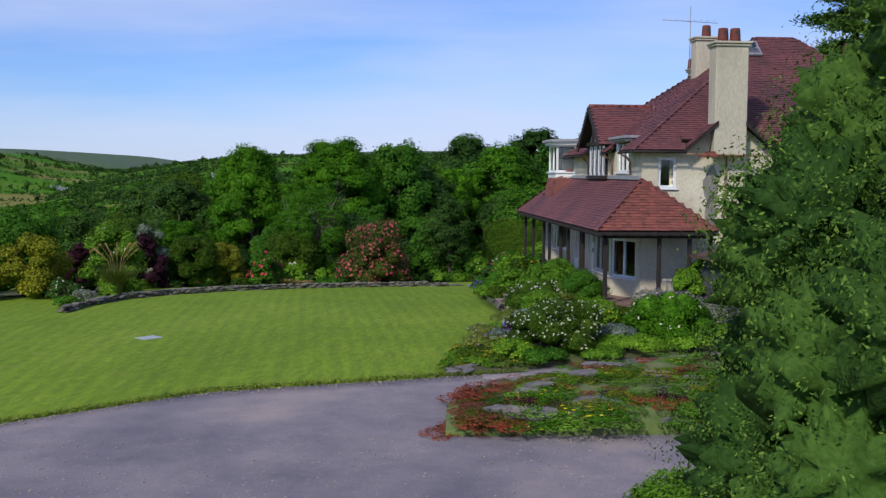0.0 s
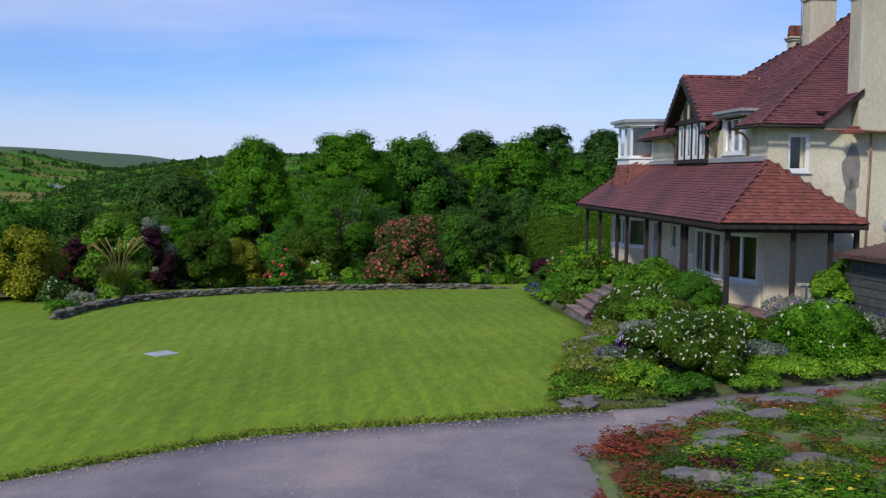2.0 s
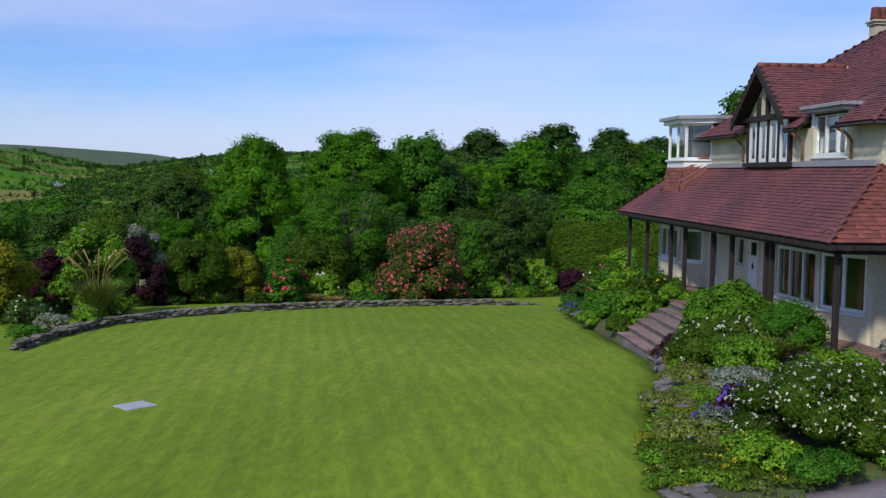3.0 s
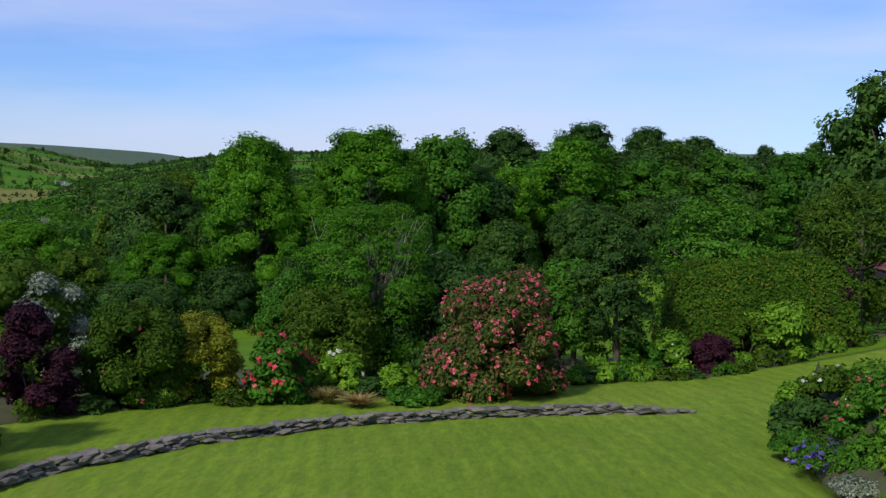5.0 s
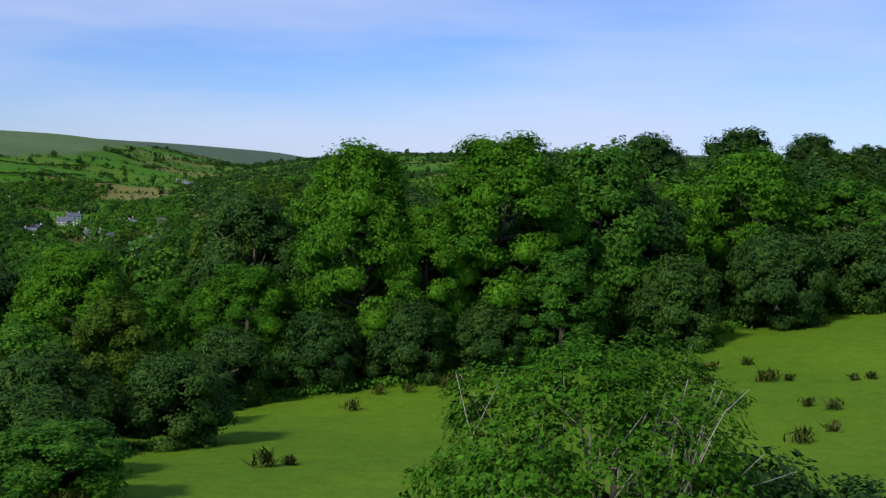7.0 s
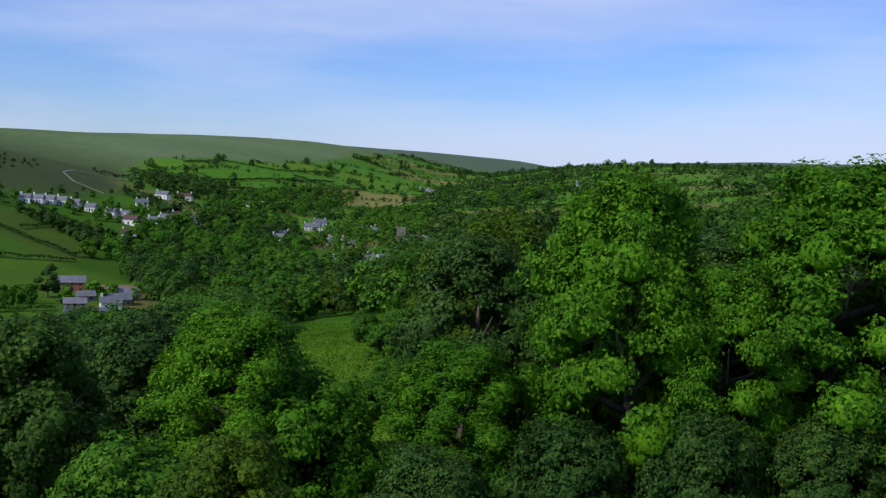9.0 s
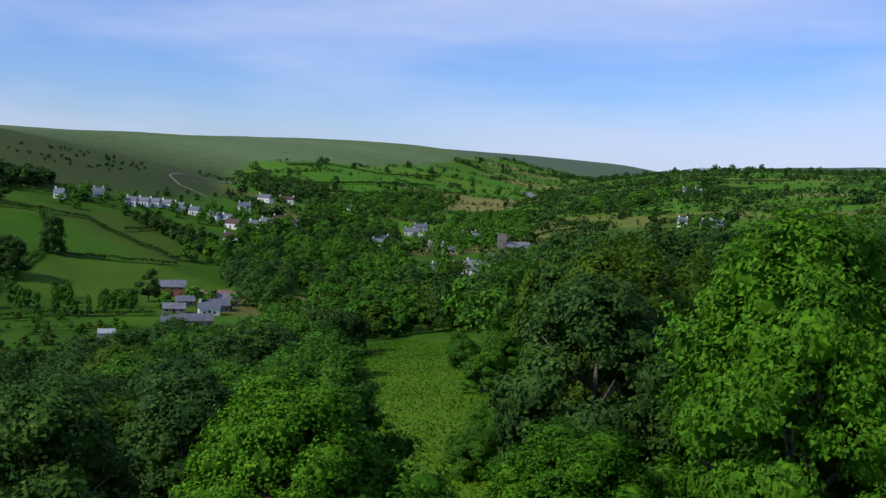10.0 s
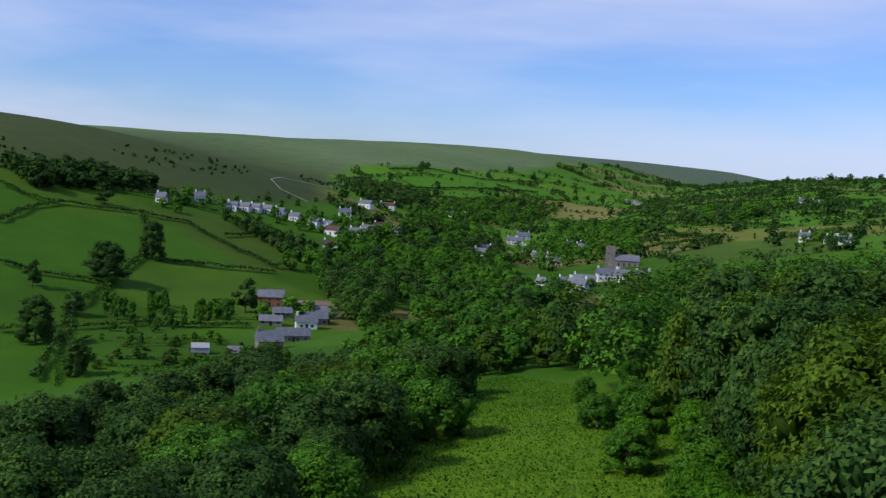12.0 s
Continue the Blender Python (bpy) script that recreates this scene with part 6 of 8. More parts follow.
for k, (x, y) in enumerate(((-6.9, 63.9), (-1.2, 68.0), (-1.9, 66.4), (0.2, 67.9), (4.3, 68.3), (7.8, 70.6), (10.4, 72.6))):
    shrub(x, y, 0.6, 0.45, ("mid", "olive", "lime")[k % 3], "low leafy border plant", None, 0, 900, 0.07)

rng = np.random.default_rng(3)
edge_forms = {}
for k in range(34):
    x = -19.0 + 31.0 * k / 33 + rng.uniform(-0.3, 0.3)
    y = back_edge(x) + 0.75 + rng.uniform(-0.1, 0.4)
    key = ("mid", "lime", "olive", "dark")[k % 4]
    m = Matrix.Translation((x, y, spot(x, y) + 0.08)) @ Matrix.Rotation(rng.uniform(0, 6), 4, "Z") @ Matrix.Diagonal((rng.uniform(0.7, 1.2), rng.uniform(0.7, 1.2), rng.uniform(0.6, 1.3), 1))
    if key in edge_forms:
        copy_thing(edge_forms[key], m)
    else:
        edge_forms[key] = shrub(0, 0, 0.65, 0.55, key, "low leafy plant at the lawn's edge", None, 0, 900, 0.065, up=0.0, name="edging_plant", seed=60 + k)
        edge_forms[key].matrix_world = m

# young trees and tall growth behind the border
def tall_tree(x, y, r, h, mat, seed, label, low=0.6, n=12000, leaf=0.09, lobes=30, sprays=12, spray=0.07):
    return tree(Matrix.Translation((x, y, spot(x, y))), trunk("trunk", seed, h * 0.86, 0.05 + h * 0.014, r * 0.8, 8), crown("crown", seed, r, h - low, low, lobes, n, leaf, GREEN[mat], 0.26, skirt=0.6, sides=4, sprays=sprays, spray=spray), label)

tall_tree(0.1, 69.2, 1.7, 6.2, "dark", 501, "slender young tree with dark leaves in the border", 1.2, 12000, 0.075, 34)
tall_tree(5.6, 77.5, 3.4, 7.0, "mid", 502, "broad tree with large pale green leaves", 0.5, 16000, 0.095, 36)
tall_tree(-1.2, 72.0, 2.0, 4.6, "mid", 503, "small tree with large pale green leaves", 0.5, 9000, 0.09, 24)
tall_tree(12.8, 79.5, 3.8, 7.4, "olive", 504, "spreading yellowish green tree beyond the hedge", 0.6, 16000, 0.09, 36)
ash = tall_tree(-9.0, 69.2, 3.0, 6.7, "bright", 505, "straggly ash with bare pale twigs rising through its leaves", 0.4, 44000, 0.055, 60, 18, 0.05)
rng = np.random.default_rng(77)
for k in range(30):
    a, q, z = rng.uniform(0, 6.28), rng.uniform(0.6, 2.2), rng.uniform(4.2, 5.9)
    e = np.array([q * math.cos(a), q * math.sin(a), z])
    bow = rng.normal(0, 0.22, 3)
    run = [tuple(e * (0.45, 0.45, 0.5)), tuple(e * (0.72, 0.72, 0.75) + bow), tuple(e * (0.95, 0.95, 0.93) + bow * 0.6), tuple(e + (0.25 * math.cos(a), 0.25 * math.sin(a), 0.25))]
    fork = [run[1], tuple(np.array(run[2]) + rng.normal(0, 0.3, 3)), tuple(e + rng.normal(0, 0.4, 3))]
    part("bare_twig", tubes_mesh("bare_twig", [(run, [0.016, 0.012, 0.008, 0.004]), (fork, [0.008, 0.006, 0.003])], MAT["twig"], 5), None, ash)
tall_tree(-21.5, 70.5, 2.4, 3.4, "dark", 506, "dense thicket tree below the garden", 0.3, 10000, 0.10)
tall_tree(-3.0, 75.0, 2.4, 3.0, "dark", 507, "dense thicket tree below the garden", 0.3, 9000, 0.095)
tall_tree(-24.0, 68.0, 3.0, 5.0, "dark", 508, "dense thicket tree below the garden", 0.3, 10000, 0.11)
tall_tree(-31.0, 64.0, 3.8, 6.4, "dark", 509, "dense thicket tree below the garden", 0.3, 10000, 0.11)

# clipped hedge
hedge = thing("clipped_hedge", pose(6.1, 72.2, 2.2, 0, 0, 4), "tall clipped beech hedge with bronze-tipped top", "hedge")
rng = np.random.default_rng(15)
n = 30000
face = rng.choice(5, n, p=[0.40, 0.12, 0.1, 0.28, 0.10])
u, w = rng.uniform(-1, 1, n), rng.uniform(0, 1, n)
L, D, T = 3.6, 0.95, 4.4
p = np.where((face == 0)[:, None], np.stack([u * L, np.full(n, -D), w * T], 1), np.where((face == 1)[:, None], np.stack([np.full(n, -L), (w * 2 - 1) * D, (u + 1) / 2 * T], 1), np.where((face == 2)[:, None], np.stack([np.full(n, L), (w * 2 - 1) * D, (u + 1) / 2 * T], 1), np.where((face == 3)[:, None], np.stack([u * L, (w * 2 - 1) * D, np.full(n, T)], 1), np.stack([u * L, np.full(n, D), w * T], 1)))))
nn = np.array([(0, -1, 0.3), (-1, 0, 0.3), (1, 0, 0.3), (0, 0, 1), (0, 1, 0.3)])[face]
p = p + nn * (0.07 * np.sin(p[:, 0] * 1.7 + p[:, 2] * 1.3)[:, None] + rng.normal(0, 0.045, (n, 1))) + np.stack([0 * u, 0 * u, 0.12 * np.sin(p[:, 0] * 0.9)], 1)
p[:, 2] -= np.where(p[:, 2] > T - 1.5, 0.75 * np.clip(np.abs(p[:, 0]) / L - 0.55, 0, 1) ** 2 / 0.2, 0)
part("foliage", leaf_mesh("foliage", leaves(rng, p, nn, 0.066, 0.6, spread=0.4), GREEN["hedge"], 4, nn, 0.7), None, hedge)
part("core", boxes((-L + 0.5, L - 0.5, -D + 0.15, D - 0.15, -0.4, T - 0.7)), GREEN["hedge"], hedge)

# beds below the veranda
def bz(x, y):
    return bed_height(x, y) - 0.03


def low(x, y, r, h, mat, label, bloom=None, blooms=0, n=2600, leaf=0.06, size=0.05, lobes=18):
    return shrub(x, y, r, h, mat, label, bloom, blooms, int(n * 1.7), leaf * 0.76, up=bz(x, y), size=size, lobes=lobes)


low(3.5, 30.2, 1.5, 1.3, "olive", "rounded shrub covered in small white flowers", "white", 520, 9000, 0.04, 0.028)
low(7.2, 32.1, 1.6, 1.25, "bright", "large rounded shrub with small green leaves", "white", 40, 6500, 0.055, 0.04, 24)
low(5.4, 31.2, 0.7, 0.5, "grey", "silvery mound of small leaves", None, 0, 2400, 0.04)
low(2.5, 31.5, 0.65, 0.55, "purple", "dark bushy plant with violet-blue flowers", "blue", 60, 1600, 0.045, 0.06)
low(1.9, 30.9, 0.5, 0.45, "grey", "grey-leaved plant with violet flowers", "blue", 25, 1000, 0.04, 0.05)
low(1.3, 30.6, 0.75, 0.4, "pampas", "low grey-green lavender clump", "lilac", 30, 1800, 0.04, 0.03)
low(1.2, 28.6, 0.8, 0.4, "olive", "low yellow-green ground cover", "yellow", 25, 1800, 0.04, 0.035)
low(1.5, 33.4, 0.7, 0.35, "pampas", "low grey-green clump at the lawn edge", "lilac", 20, 1500, 0.04, 0.03)
low(2.1, 28.9, 0.75, 0.5, "lime", "low lime-green leafy clump", "yellow", 14, 2000, 0.05, 0.035)
low(3.6, 36.8, 1.35, 1.0, "olive", "rounded shrub dotted with small pale flowers", "white", 110, 4200, 0.05, 0.04)
low(2.9, 38.6, 0.8, 0.7, "purple", "small dark red-leaved bush by the steps", None, 0, 1800, 0.045)
low(3.3, 34.3, 0.8, 0.8, "lime", "leafy plant with fresh green leaves", None, 0, 2200, 0.06)
blades(4.3, 35.6, 0.9, 0.9, "pampas", "clump of strap-like green leaves", 380, up=bz(4.3, 35.6))
low(2.45, 35.3, 0.7, 0.4, "pampas", "low grey-green clump at the lawn edge", "lilac", 14, 1500, 0.045, 0.03)
low(2.9, 33.2, 0.7, 0.45, "grey", "silvery mound of small leaves", None, 0, 2000, 0.045)
low(2.7, 36.5, 0.6, 0.4, "lime", "low lime-green leafy clump", None, 0, 1500, 0.05)
low(2.75, 37.7, 0.55, 0.4, "yellow", "low golden-leaved clump by the steps", None, 0, 1400, 0.045)
low(4.3, 39.3, 1.2, 1.45, "lime", "bright lime-green leafy shrub", None, 0, 5200, 0.075, 0.05, 22)
low(5.0, 36.6, 1.0, 1.25, "mid", "feathery dark green shrub", None, 0, 5000, 0.04, 0.05, 20)
low(4.9, 33.0, 1.0, 0.9, "lime", "low shrub with bright green leaves", "yellow", 12, 3000, 0.055, 0.04)
low(6.3, 33.4, 0.9, 0.55, "olive", "low clump of grassy green leaves", None, 0, 2200, 0.05)
low(8.0, 34.0, 0.9, 0.9, "grey", "lavender bush with lilac flower spikes", "lilac", 110, 2600, 0.04, 0.05)
low(7.2, 34.9, 0.8, 0.8, "grey", "lavender bush with lilac flower spikes", "lilac", 90, 2200, 0.04, 0.05)
low(9.0, 33.2, 0.9, 0.8, "grey", "catmint clump with blue-grey flowers", "blue", 70, 2400, 0.04, 0.035)
low(9.3, 35.6, 0.9, 2.1, "lime", "climbing green foliage on the shed wall", None, 0, 3800, 0.075)
low(8.6, 35.2, 0.8, 1.4, "lime", "fresh green leafy shrub beside the shed", None, 0, 3000, 0.07)
low(5.7, 30.4, 1.1, 0.45, "lime", "spreading bright green ground cover", None, 0, 3600, 0.05)
low(7.4, 31.2, 1.0, 0.4, "lime", "spreading bright green ground cover", None, 0, 3600, 0.05)
low(8.9, 32.1, 1.0, 0.5, "lime", "spreading bright green ground cover", None, 0, 3200, 0.05)
low(4.6, 29.5, 1.0, 0.35, "lime", "ivy ground cover along the path", None, 0, 3000, 0.05)
low(2.9, 28.7, 0.8, 0.4, "mid", "ivy ground cover along the path", None, 0, 2600, 0.05)
low(11.0, 33.2, 0.8, 1.0, "olive", "rounded green shrub by the paling", "blue", 16, 3000, 0.06, 0.05)
blades(11.6, 33.6, 0.8, 1.2, "straw", "tall tawny grass clump by the paling", 380, up=bz(11.6, 33.6))
low(2.0, 52.5, 0.8, 0.55, "mid", "dark green clump with violet-blue flowers", "blue", 55, 2000, 0.045, 0.06)
low(1.9, 50.6, 0.5, 0.35, "grey", "low silver-leaved edging plant", None, 0, 1200, 0.04)
for k, (x, y, r, h, mat, bloom) in enumerate(((3.0, 46.3, 0.9, 1.2, "lime", None), (2.6, 48.6, 0.9, 1.0, "mid", None), (3.6, 48.0, 1.1, 1.6, "olive", "yellow"), (3.4, 50.6, 1.1, 1.7, "lime", None), (3.3, 53.0, 1.1, 1.8, "mid", "pink"), (2.4, 54.6, 0.9, 1.0, "dark", None), (3.2, 55.6, 1.0, 1.5, "olive", "white"), (4.3, 46.2, 0.8, 1.4, "lime", None), (2.9, 57.3, 0.8, 0.9, "lime", None), (4.2, 57.0, 0.9, 1.3, "mid", None), (2.3, 45.2, 0.5, 0.5, "olive", None))):
    ob = shrub(x, y, r, h, mat, "leafy green bed shrub below the veranda" if not bloom else "leafy bed shrub with scattered %s flowers" % bloom, bloom, 26, 2800, 0.07, up=spot(x, y) + 0.35, size=0.05)
for k, (x, y, r, h, mat) in enumerate(((4.6, 50.2, 1.2, 1.7, "mid"), (4.4, 52.6, 1.2, 1.6, "dark"), (4.6, 54.8, 1.2, 1.7, "mid"), (4.9, 57.2, 1.2, 1.5, "lime"), (3.6, 58.3, 0.8, 0.9, "mid"), (2.5, 56.0, 0.8, 0.8, "dark"), (1.9, 54.0, 0.6, 0.5, "mid"), (2.7, 51.6, 0.8, 0.9, "mid"), (1.8, 48.6, 0.5, 0.45, "lime"))):
    shrub(x, y, r, h, mat, "dense leafy green shrub in the veranda bed", None, 0, 3200, 0.06, up=spot(x, y) + 0.25)
# ground cover between the shrubs below the veranda
rng = np.random.default_rng(91)
spread = {}
for k in range(130):
    y = 27.0 + 7.2 * rng.uniform(0, 1) ** 1.5
    x = float(lawn_right(y)) + 0.2 + (9.2 - float(lawn_right(y))) * rng.uniform(0, 1) ** 1.6
    if y < float(np.interp(x, *PATH_FAR)) + 0.25:
        continue
    key = ("olive", "lime", "pampas", "mid", "yellow", "lime")[k % 6] if x < 2.6 else ("lime", "mid", "bright")[k % 3]
    m = Matrix.Translation((x, y, bed_height(x, y) - 0.02)) @ Matrix.Rotation(rng.uniform(0, 6.28), 4, "Z") @ Matrix.Diagonal((rng.uniform(0.7, 1.2), rng.uniform(0.7, 1.2), rng.uniform(0.5, 1.1), 1))
    if key in spread:
        copy_thing(spread[key], m)
    else:
        spread[key] = shrub(0, 0, 0.55, 0.26, key, "low spreading ground cover plant in the bed", "yellow" if key == "olive" else None, 12, 700, 0.036, up=0.0, size=0.03, lobes=12, name="ground_cover", seed=820 + k)
        spread[key].matrix_world = m
# low planting over the rock garden
rng = np.random.default_rng(44)
kinds = (("sedum", None), ("lime", None), ("bright", "yellow"), ("lime", None), ("olive", None), ("yellow", None), ("bright", None), ("purple", None))
alpine = {"sedum": "mat of red-leaved sedum among the stones", "purple": "small dark purple alpine plant", "mid": "low green alpine cushion"}
forms = {}
for k in range(284):
    x = rng.uniform(0.7, 11.6)
    y = 20.6 + (rock_top(x) - 20.8) * (rng.uniform(0, 1) ** 1.25)
    mat, bloom = kinds[k % 7] if k % 23 else kinds[7]
    if x < 1.9:
        mat, bloom = ("sedum", None) if k % 2 else ("olive", None)
    key = (mat, bloom, k % 3)
    r, h = rng.uniform(0.32, 0.80), rng.uniform(0.08, 0.26)
    m = Matrix.Translation((x, y, rock_z(x, y) - 0.03)) @ Matrix.Rotation(rng.uniform(0, 6.28), 4, "Z") @ Matrix.Diagonal((r / 0.55, r / 0.55, h / 0.3, 1))
    if key in forms:
        copy_thing(forms[key], m)
    else:
        forms[key] = shrub(0, 0, 0.55, 0.3, mat, alpine.get(mat, "low yellowish green alpine cushion"), bloom, 14, 700, 0.028, up=0.0, size=0.026, lobes=12, name="alpine_plant", seed=700 + k)
        forms[key].matrix_world = m
for k in range(12):
    x, y = 0.3 + 0.13 * k, 20.7 + 0.22 * (k % 5) + 0.03 * k
    copy_thing(forms["sedum", None, k % 3] if ("sedum", None, k % 3) in forms else forms["sedum", None, 0], Matrix.Translation((x, y, spot(x, y) + 0.0)) @ Matrix.Diagonal((0.9, 0.9, 0.5, 1)))
# rough turf and loose gravel along the edge of the drive
rng = np.random.default_rng(52)
n = 9000
x = rng.uniform(-30, 2.4, n)
y = lawn_near(x) + np.abs(rng.normal(0, 0.14, n)) - 0.05
p = np.column_stack([x, y, height(x, y) + rng.uniform(0.03, 0.12, n)])
tagged(new("lawn_fringe", leaf_mesh("lawn_fringe", leaves(rng, p, rng.normal(0, 0.7, p.shape) + np.array([0, -0.6, 0.5]), 0.045, 0.25), GREEN["pampas"])), "uneven fringe of longer grass along the lawn's edge", "grass", kind="stuff")
n = 5200
x = rng.uniform(-30, 12, n)
near_edge = rng.uniform(0, 1, n) < 0.55
y = np.where(near_edge, np.where(x < 2.4, lawn_near(x), 20.45) - 0.04 - np.abs(rng.normal(0, 0.35, n)), 20.3 - np.abs(rng.normal(0, 4.5, n)))
r = rng.uniform(0.008, 0.028, n)
c = np.column_stack([x, y, height(x, y) + 0.015 + r * 0.4])
octa = np.array([(1, 0, 0), (-1, 0, 0), (0, 1, 0), (0, -1, 0), (0, 0, 0.7), (0, 0, -0.7)])
v = (c[:, None, :] + octa[None] * r[:, None, None] * rng.uniform(0.6, 1.4, (n, 6, 1))).reshape(-1, 3)
f = (np.arange(n)[:, None, None] * 6 + np.array([(0, 2, 4), (2, 1, 4), (1, 3, 4), (3, 0, 4), (2, 0, 5), (1, 2, 5), (3, 1, 5), (0, 3, 5)])[None]).reshape(-1, 3)
tagged(new("loose_gravel", mesh_of("loose_gravel", v.tolist(), f.tolist(), MAT["gravel"])), "loose tan gravel scattered over the drive", "gravel", kind="stuff")
edging = []
for k in range(4):
    me = rock(60 + k, 0.26, 0.17, 0.05, 0.25, 1)
    me.materials.append(MAT["stone"])
    edging.append(me)
for k in range(74):
    y = 27.3 + 13.2 * k / 74
    for q in range(2):
        x = float(lawn_right(y)) + 0.2 + 0.42 * q + rng.normal(0, 0.07)
        if y > 34.3 and q:
            continue
        ob = new("edging_stone", edging[(k + q) % 4])
        ob.matrix_world = Matrix.Translation((x, y, bed_height(x, y) + 0.015)) @ Euler((rng.normal(0, 0.06), rng.normal(0, 0.06), rng.uniform(0, 3.1))).to_matrix().to_4x4() @ Matrix.Diagonal((*rng.uniform(0.6, 1.1, 2), 1, 1))
        tagged(ob, "flat grey stone edging the bed beside the lawn", "stone", "bed edging stones")
# conifers beside the drive, in a round bed
rows = [[(3.3 + 2.7 * f * math.cos(a), 5.0 + 3.2 * f * math.sin(a), spot(3.3 + 2.7 * f * math.cos(a), 5.0 + 3.2 * f * math.sin(a)) + 0.03 + 0.10 * (1 - f * f)) for f in np.linspace(0.02, 1.0, 8)] for a in np.linspace(0, 2 * math.pi, 29)]
tagged(new("conifer_bed", sheet("conifer_bed", rows, MAT["soil"], 0.1)), "low round bed of mossy soil under the conifers", "flower bed", kind="structure")


def cypress(m, seed, label):
    """A dense conifer: boughs as lobes on a blunt cone, each bough covered with upright feathery tufts."""
    rng = np.random.default_rng(seed)
    ob = thing("cypress_tree", m, label, "conifer")
    c, r, verts, out = [], [], [], []
    for k in range(96):
        h = 0.3 + 8.0 * (k + rng.uniform(0, 1)) / 96
        wide = float(np.interp(h, [0, 1.5, 4.6, 6.2, 7.4, 8.5], [1.5, 1.75, 1.72, 1.05, 0.55, 0.1]))
        a, size = 2.399 * k + rng.uniform(-0.5, 0.5), rng.uniform(0.34, 0.56) * min(1.0, 0.4 + wide / 1.5)
        q = max(0.0, wide - size * rng.uniform(0.75, 1.1))
        c.append((q * math.cos(a), q * math.sin(a), h))
        r.append(size)
    c, r = np.array(c), np.array(r)
    tip, u = shell(rng, c, r, 5200, 1.1, 0.35, 0.86)
    size = rng.uniform(0.06, 0.12, len(tip))
    axis = u + np.array([0, 0, 0.9])
    axis /= np.linalg.norm(axis, axis=1)[:, None]
    k = rng.choice(len(tip), 230000, p=size ** 2 / (size ** 2).sum())
    v = rng.normal(0, 1, (len(k), 3))
    v /= np.linalg.norm(v, axis=1)[:, None]
    along_axis = (v * axis[k]).sum(1)[:, None]
    p = tip[k] + (v + 0.9 * axis[k] * along_axis) * (size[k] * rng.uniform(0.55, 1.1, len(k)))[:, None]
    nn = v + 0.5 * u[k]
    part("crown", leaf_mesh("crown", leaves(rng, p, nn, 0.0135, 0.45, spread=0.35), GREEN["conifer"], 4, nn + 0.5 * u[k] + np.array([0, 0, 0.2]), 0.6), None, ob)
    fine = bmesh.new()
    bmesh.ops.create_icosphere(fine, subdivisions=4, radius=1.0)
    fv, ff = np.array([q.co for q in fine.verts]), np.array([[q.index for q in f.verts] for f in fine.faces])
    fine.free()
    hv, hf = [], []
    for j in range(len(c)):
        q = c[j] + fv * r[j]
        tuft = np.abs(np.sin(q[:, 0] * 19 + 2.1 * np.sin(q[:, 2] * 11 + j)) * np.sin(q[:, 1] * 19 + 1.7 * np.sin(q[:, 2] * 13)) * np.sin(q[:, 2] * 15 + 2.0 * np.sin(q[:, 0] * 9)))
        hv.append(c[j] + fv * (r[j] * (0.62 + 0.52 * tuft ** 0.7 + 0.03 * rng.normal(0, 1, len(fv))))[:, None])
        hf.append(ff + j * len(fv))
    part("inner_crown", mesh_of("inner_crown", np.vstack(hv).tolist(), np.vstack(hf).tolist(), GREEN["conifer"], True), None, ob)
    part("trunk", trunk("trunk", seed, 8.0, 0.2, 1.0, 10), None, ob)
    return ob


cypress(Matrix.Translation((3.3, 4.3, spot(3.3, 4.3))), 602, "dense dark green cypress with feathery sprays beside the drive")
shrub(2.2, 7.1, 1.15, 3.2, "lime", "feathery bright green conifer bush beside the drive", None, 0, 70000, 0.026, "juniper", 34, slim=0.35, lobe=0.26)

# pine behind the house
pine = thing("scots_pine", Matrix.Translation((24.4, 62.9, spot(24.4, 62.9))), "tall open pine with flat dark needle tiers", "conifer")
runs, pts, nrs = [([(0, 0, -0.5), (0.2, 0.1, 9), (0.1, 0.3, 17.5)], [0.35, 0.26, 0.06])], [], []
rng = np.random.default_rng(5)
for k in range(30):
    z = 6 + 11 * k / 29
    a, q = 2.4 * k, (4.6 - 0.16 * k * 0.6) * rng.uniform(0.6, 1.0)
    e = np.array([q * math.cos(a), q * math.sin(a), z + rng.uniform(0.2, 0.9)])
    runs.append(([(0.1, 0.1, z), tuple(e * (0.5, 0.5, 1)), tuple(e)], [0.09, 0.06, 0.02]))
    for t2 in (0.45, 0.7, 0.95):
        c = np.array([e[0] * t2, e[1] * t2, e[2]])
        d = rng.normal(0, 1, (420, 3)) * (0.62, 0.62, 0.16)
        pts.append(c + d)
        nrs.append(np.tile([0, 0, 1.0], (420, 1)))
part("trunk", tubes_mesh("trunk", runs, MAT["bark"], 6), None, pine)
part("crown", leaf_mesh("crown", leaves(rng, np.vstack(pts), np.vstack(nrs), 0.15, 0.3), GREEN["dark"]), None, pine)


# ---- the valley: hedges, woods, lone trees, houses ----
def along(line, gap):
    cum = np.concatenate([[0], np.cumsum([math.dist(a, b) for a, b in zip(line, line[1:])])])
    s = np.arange(0, cum[-1], gap)
    return np.interp(s, cum, [p[0] for p in line]), np.interp(s, cum, [p[1] for p in line])


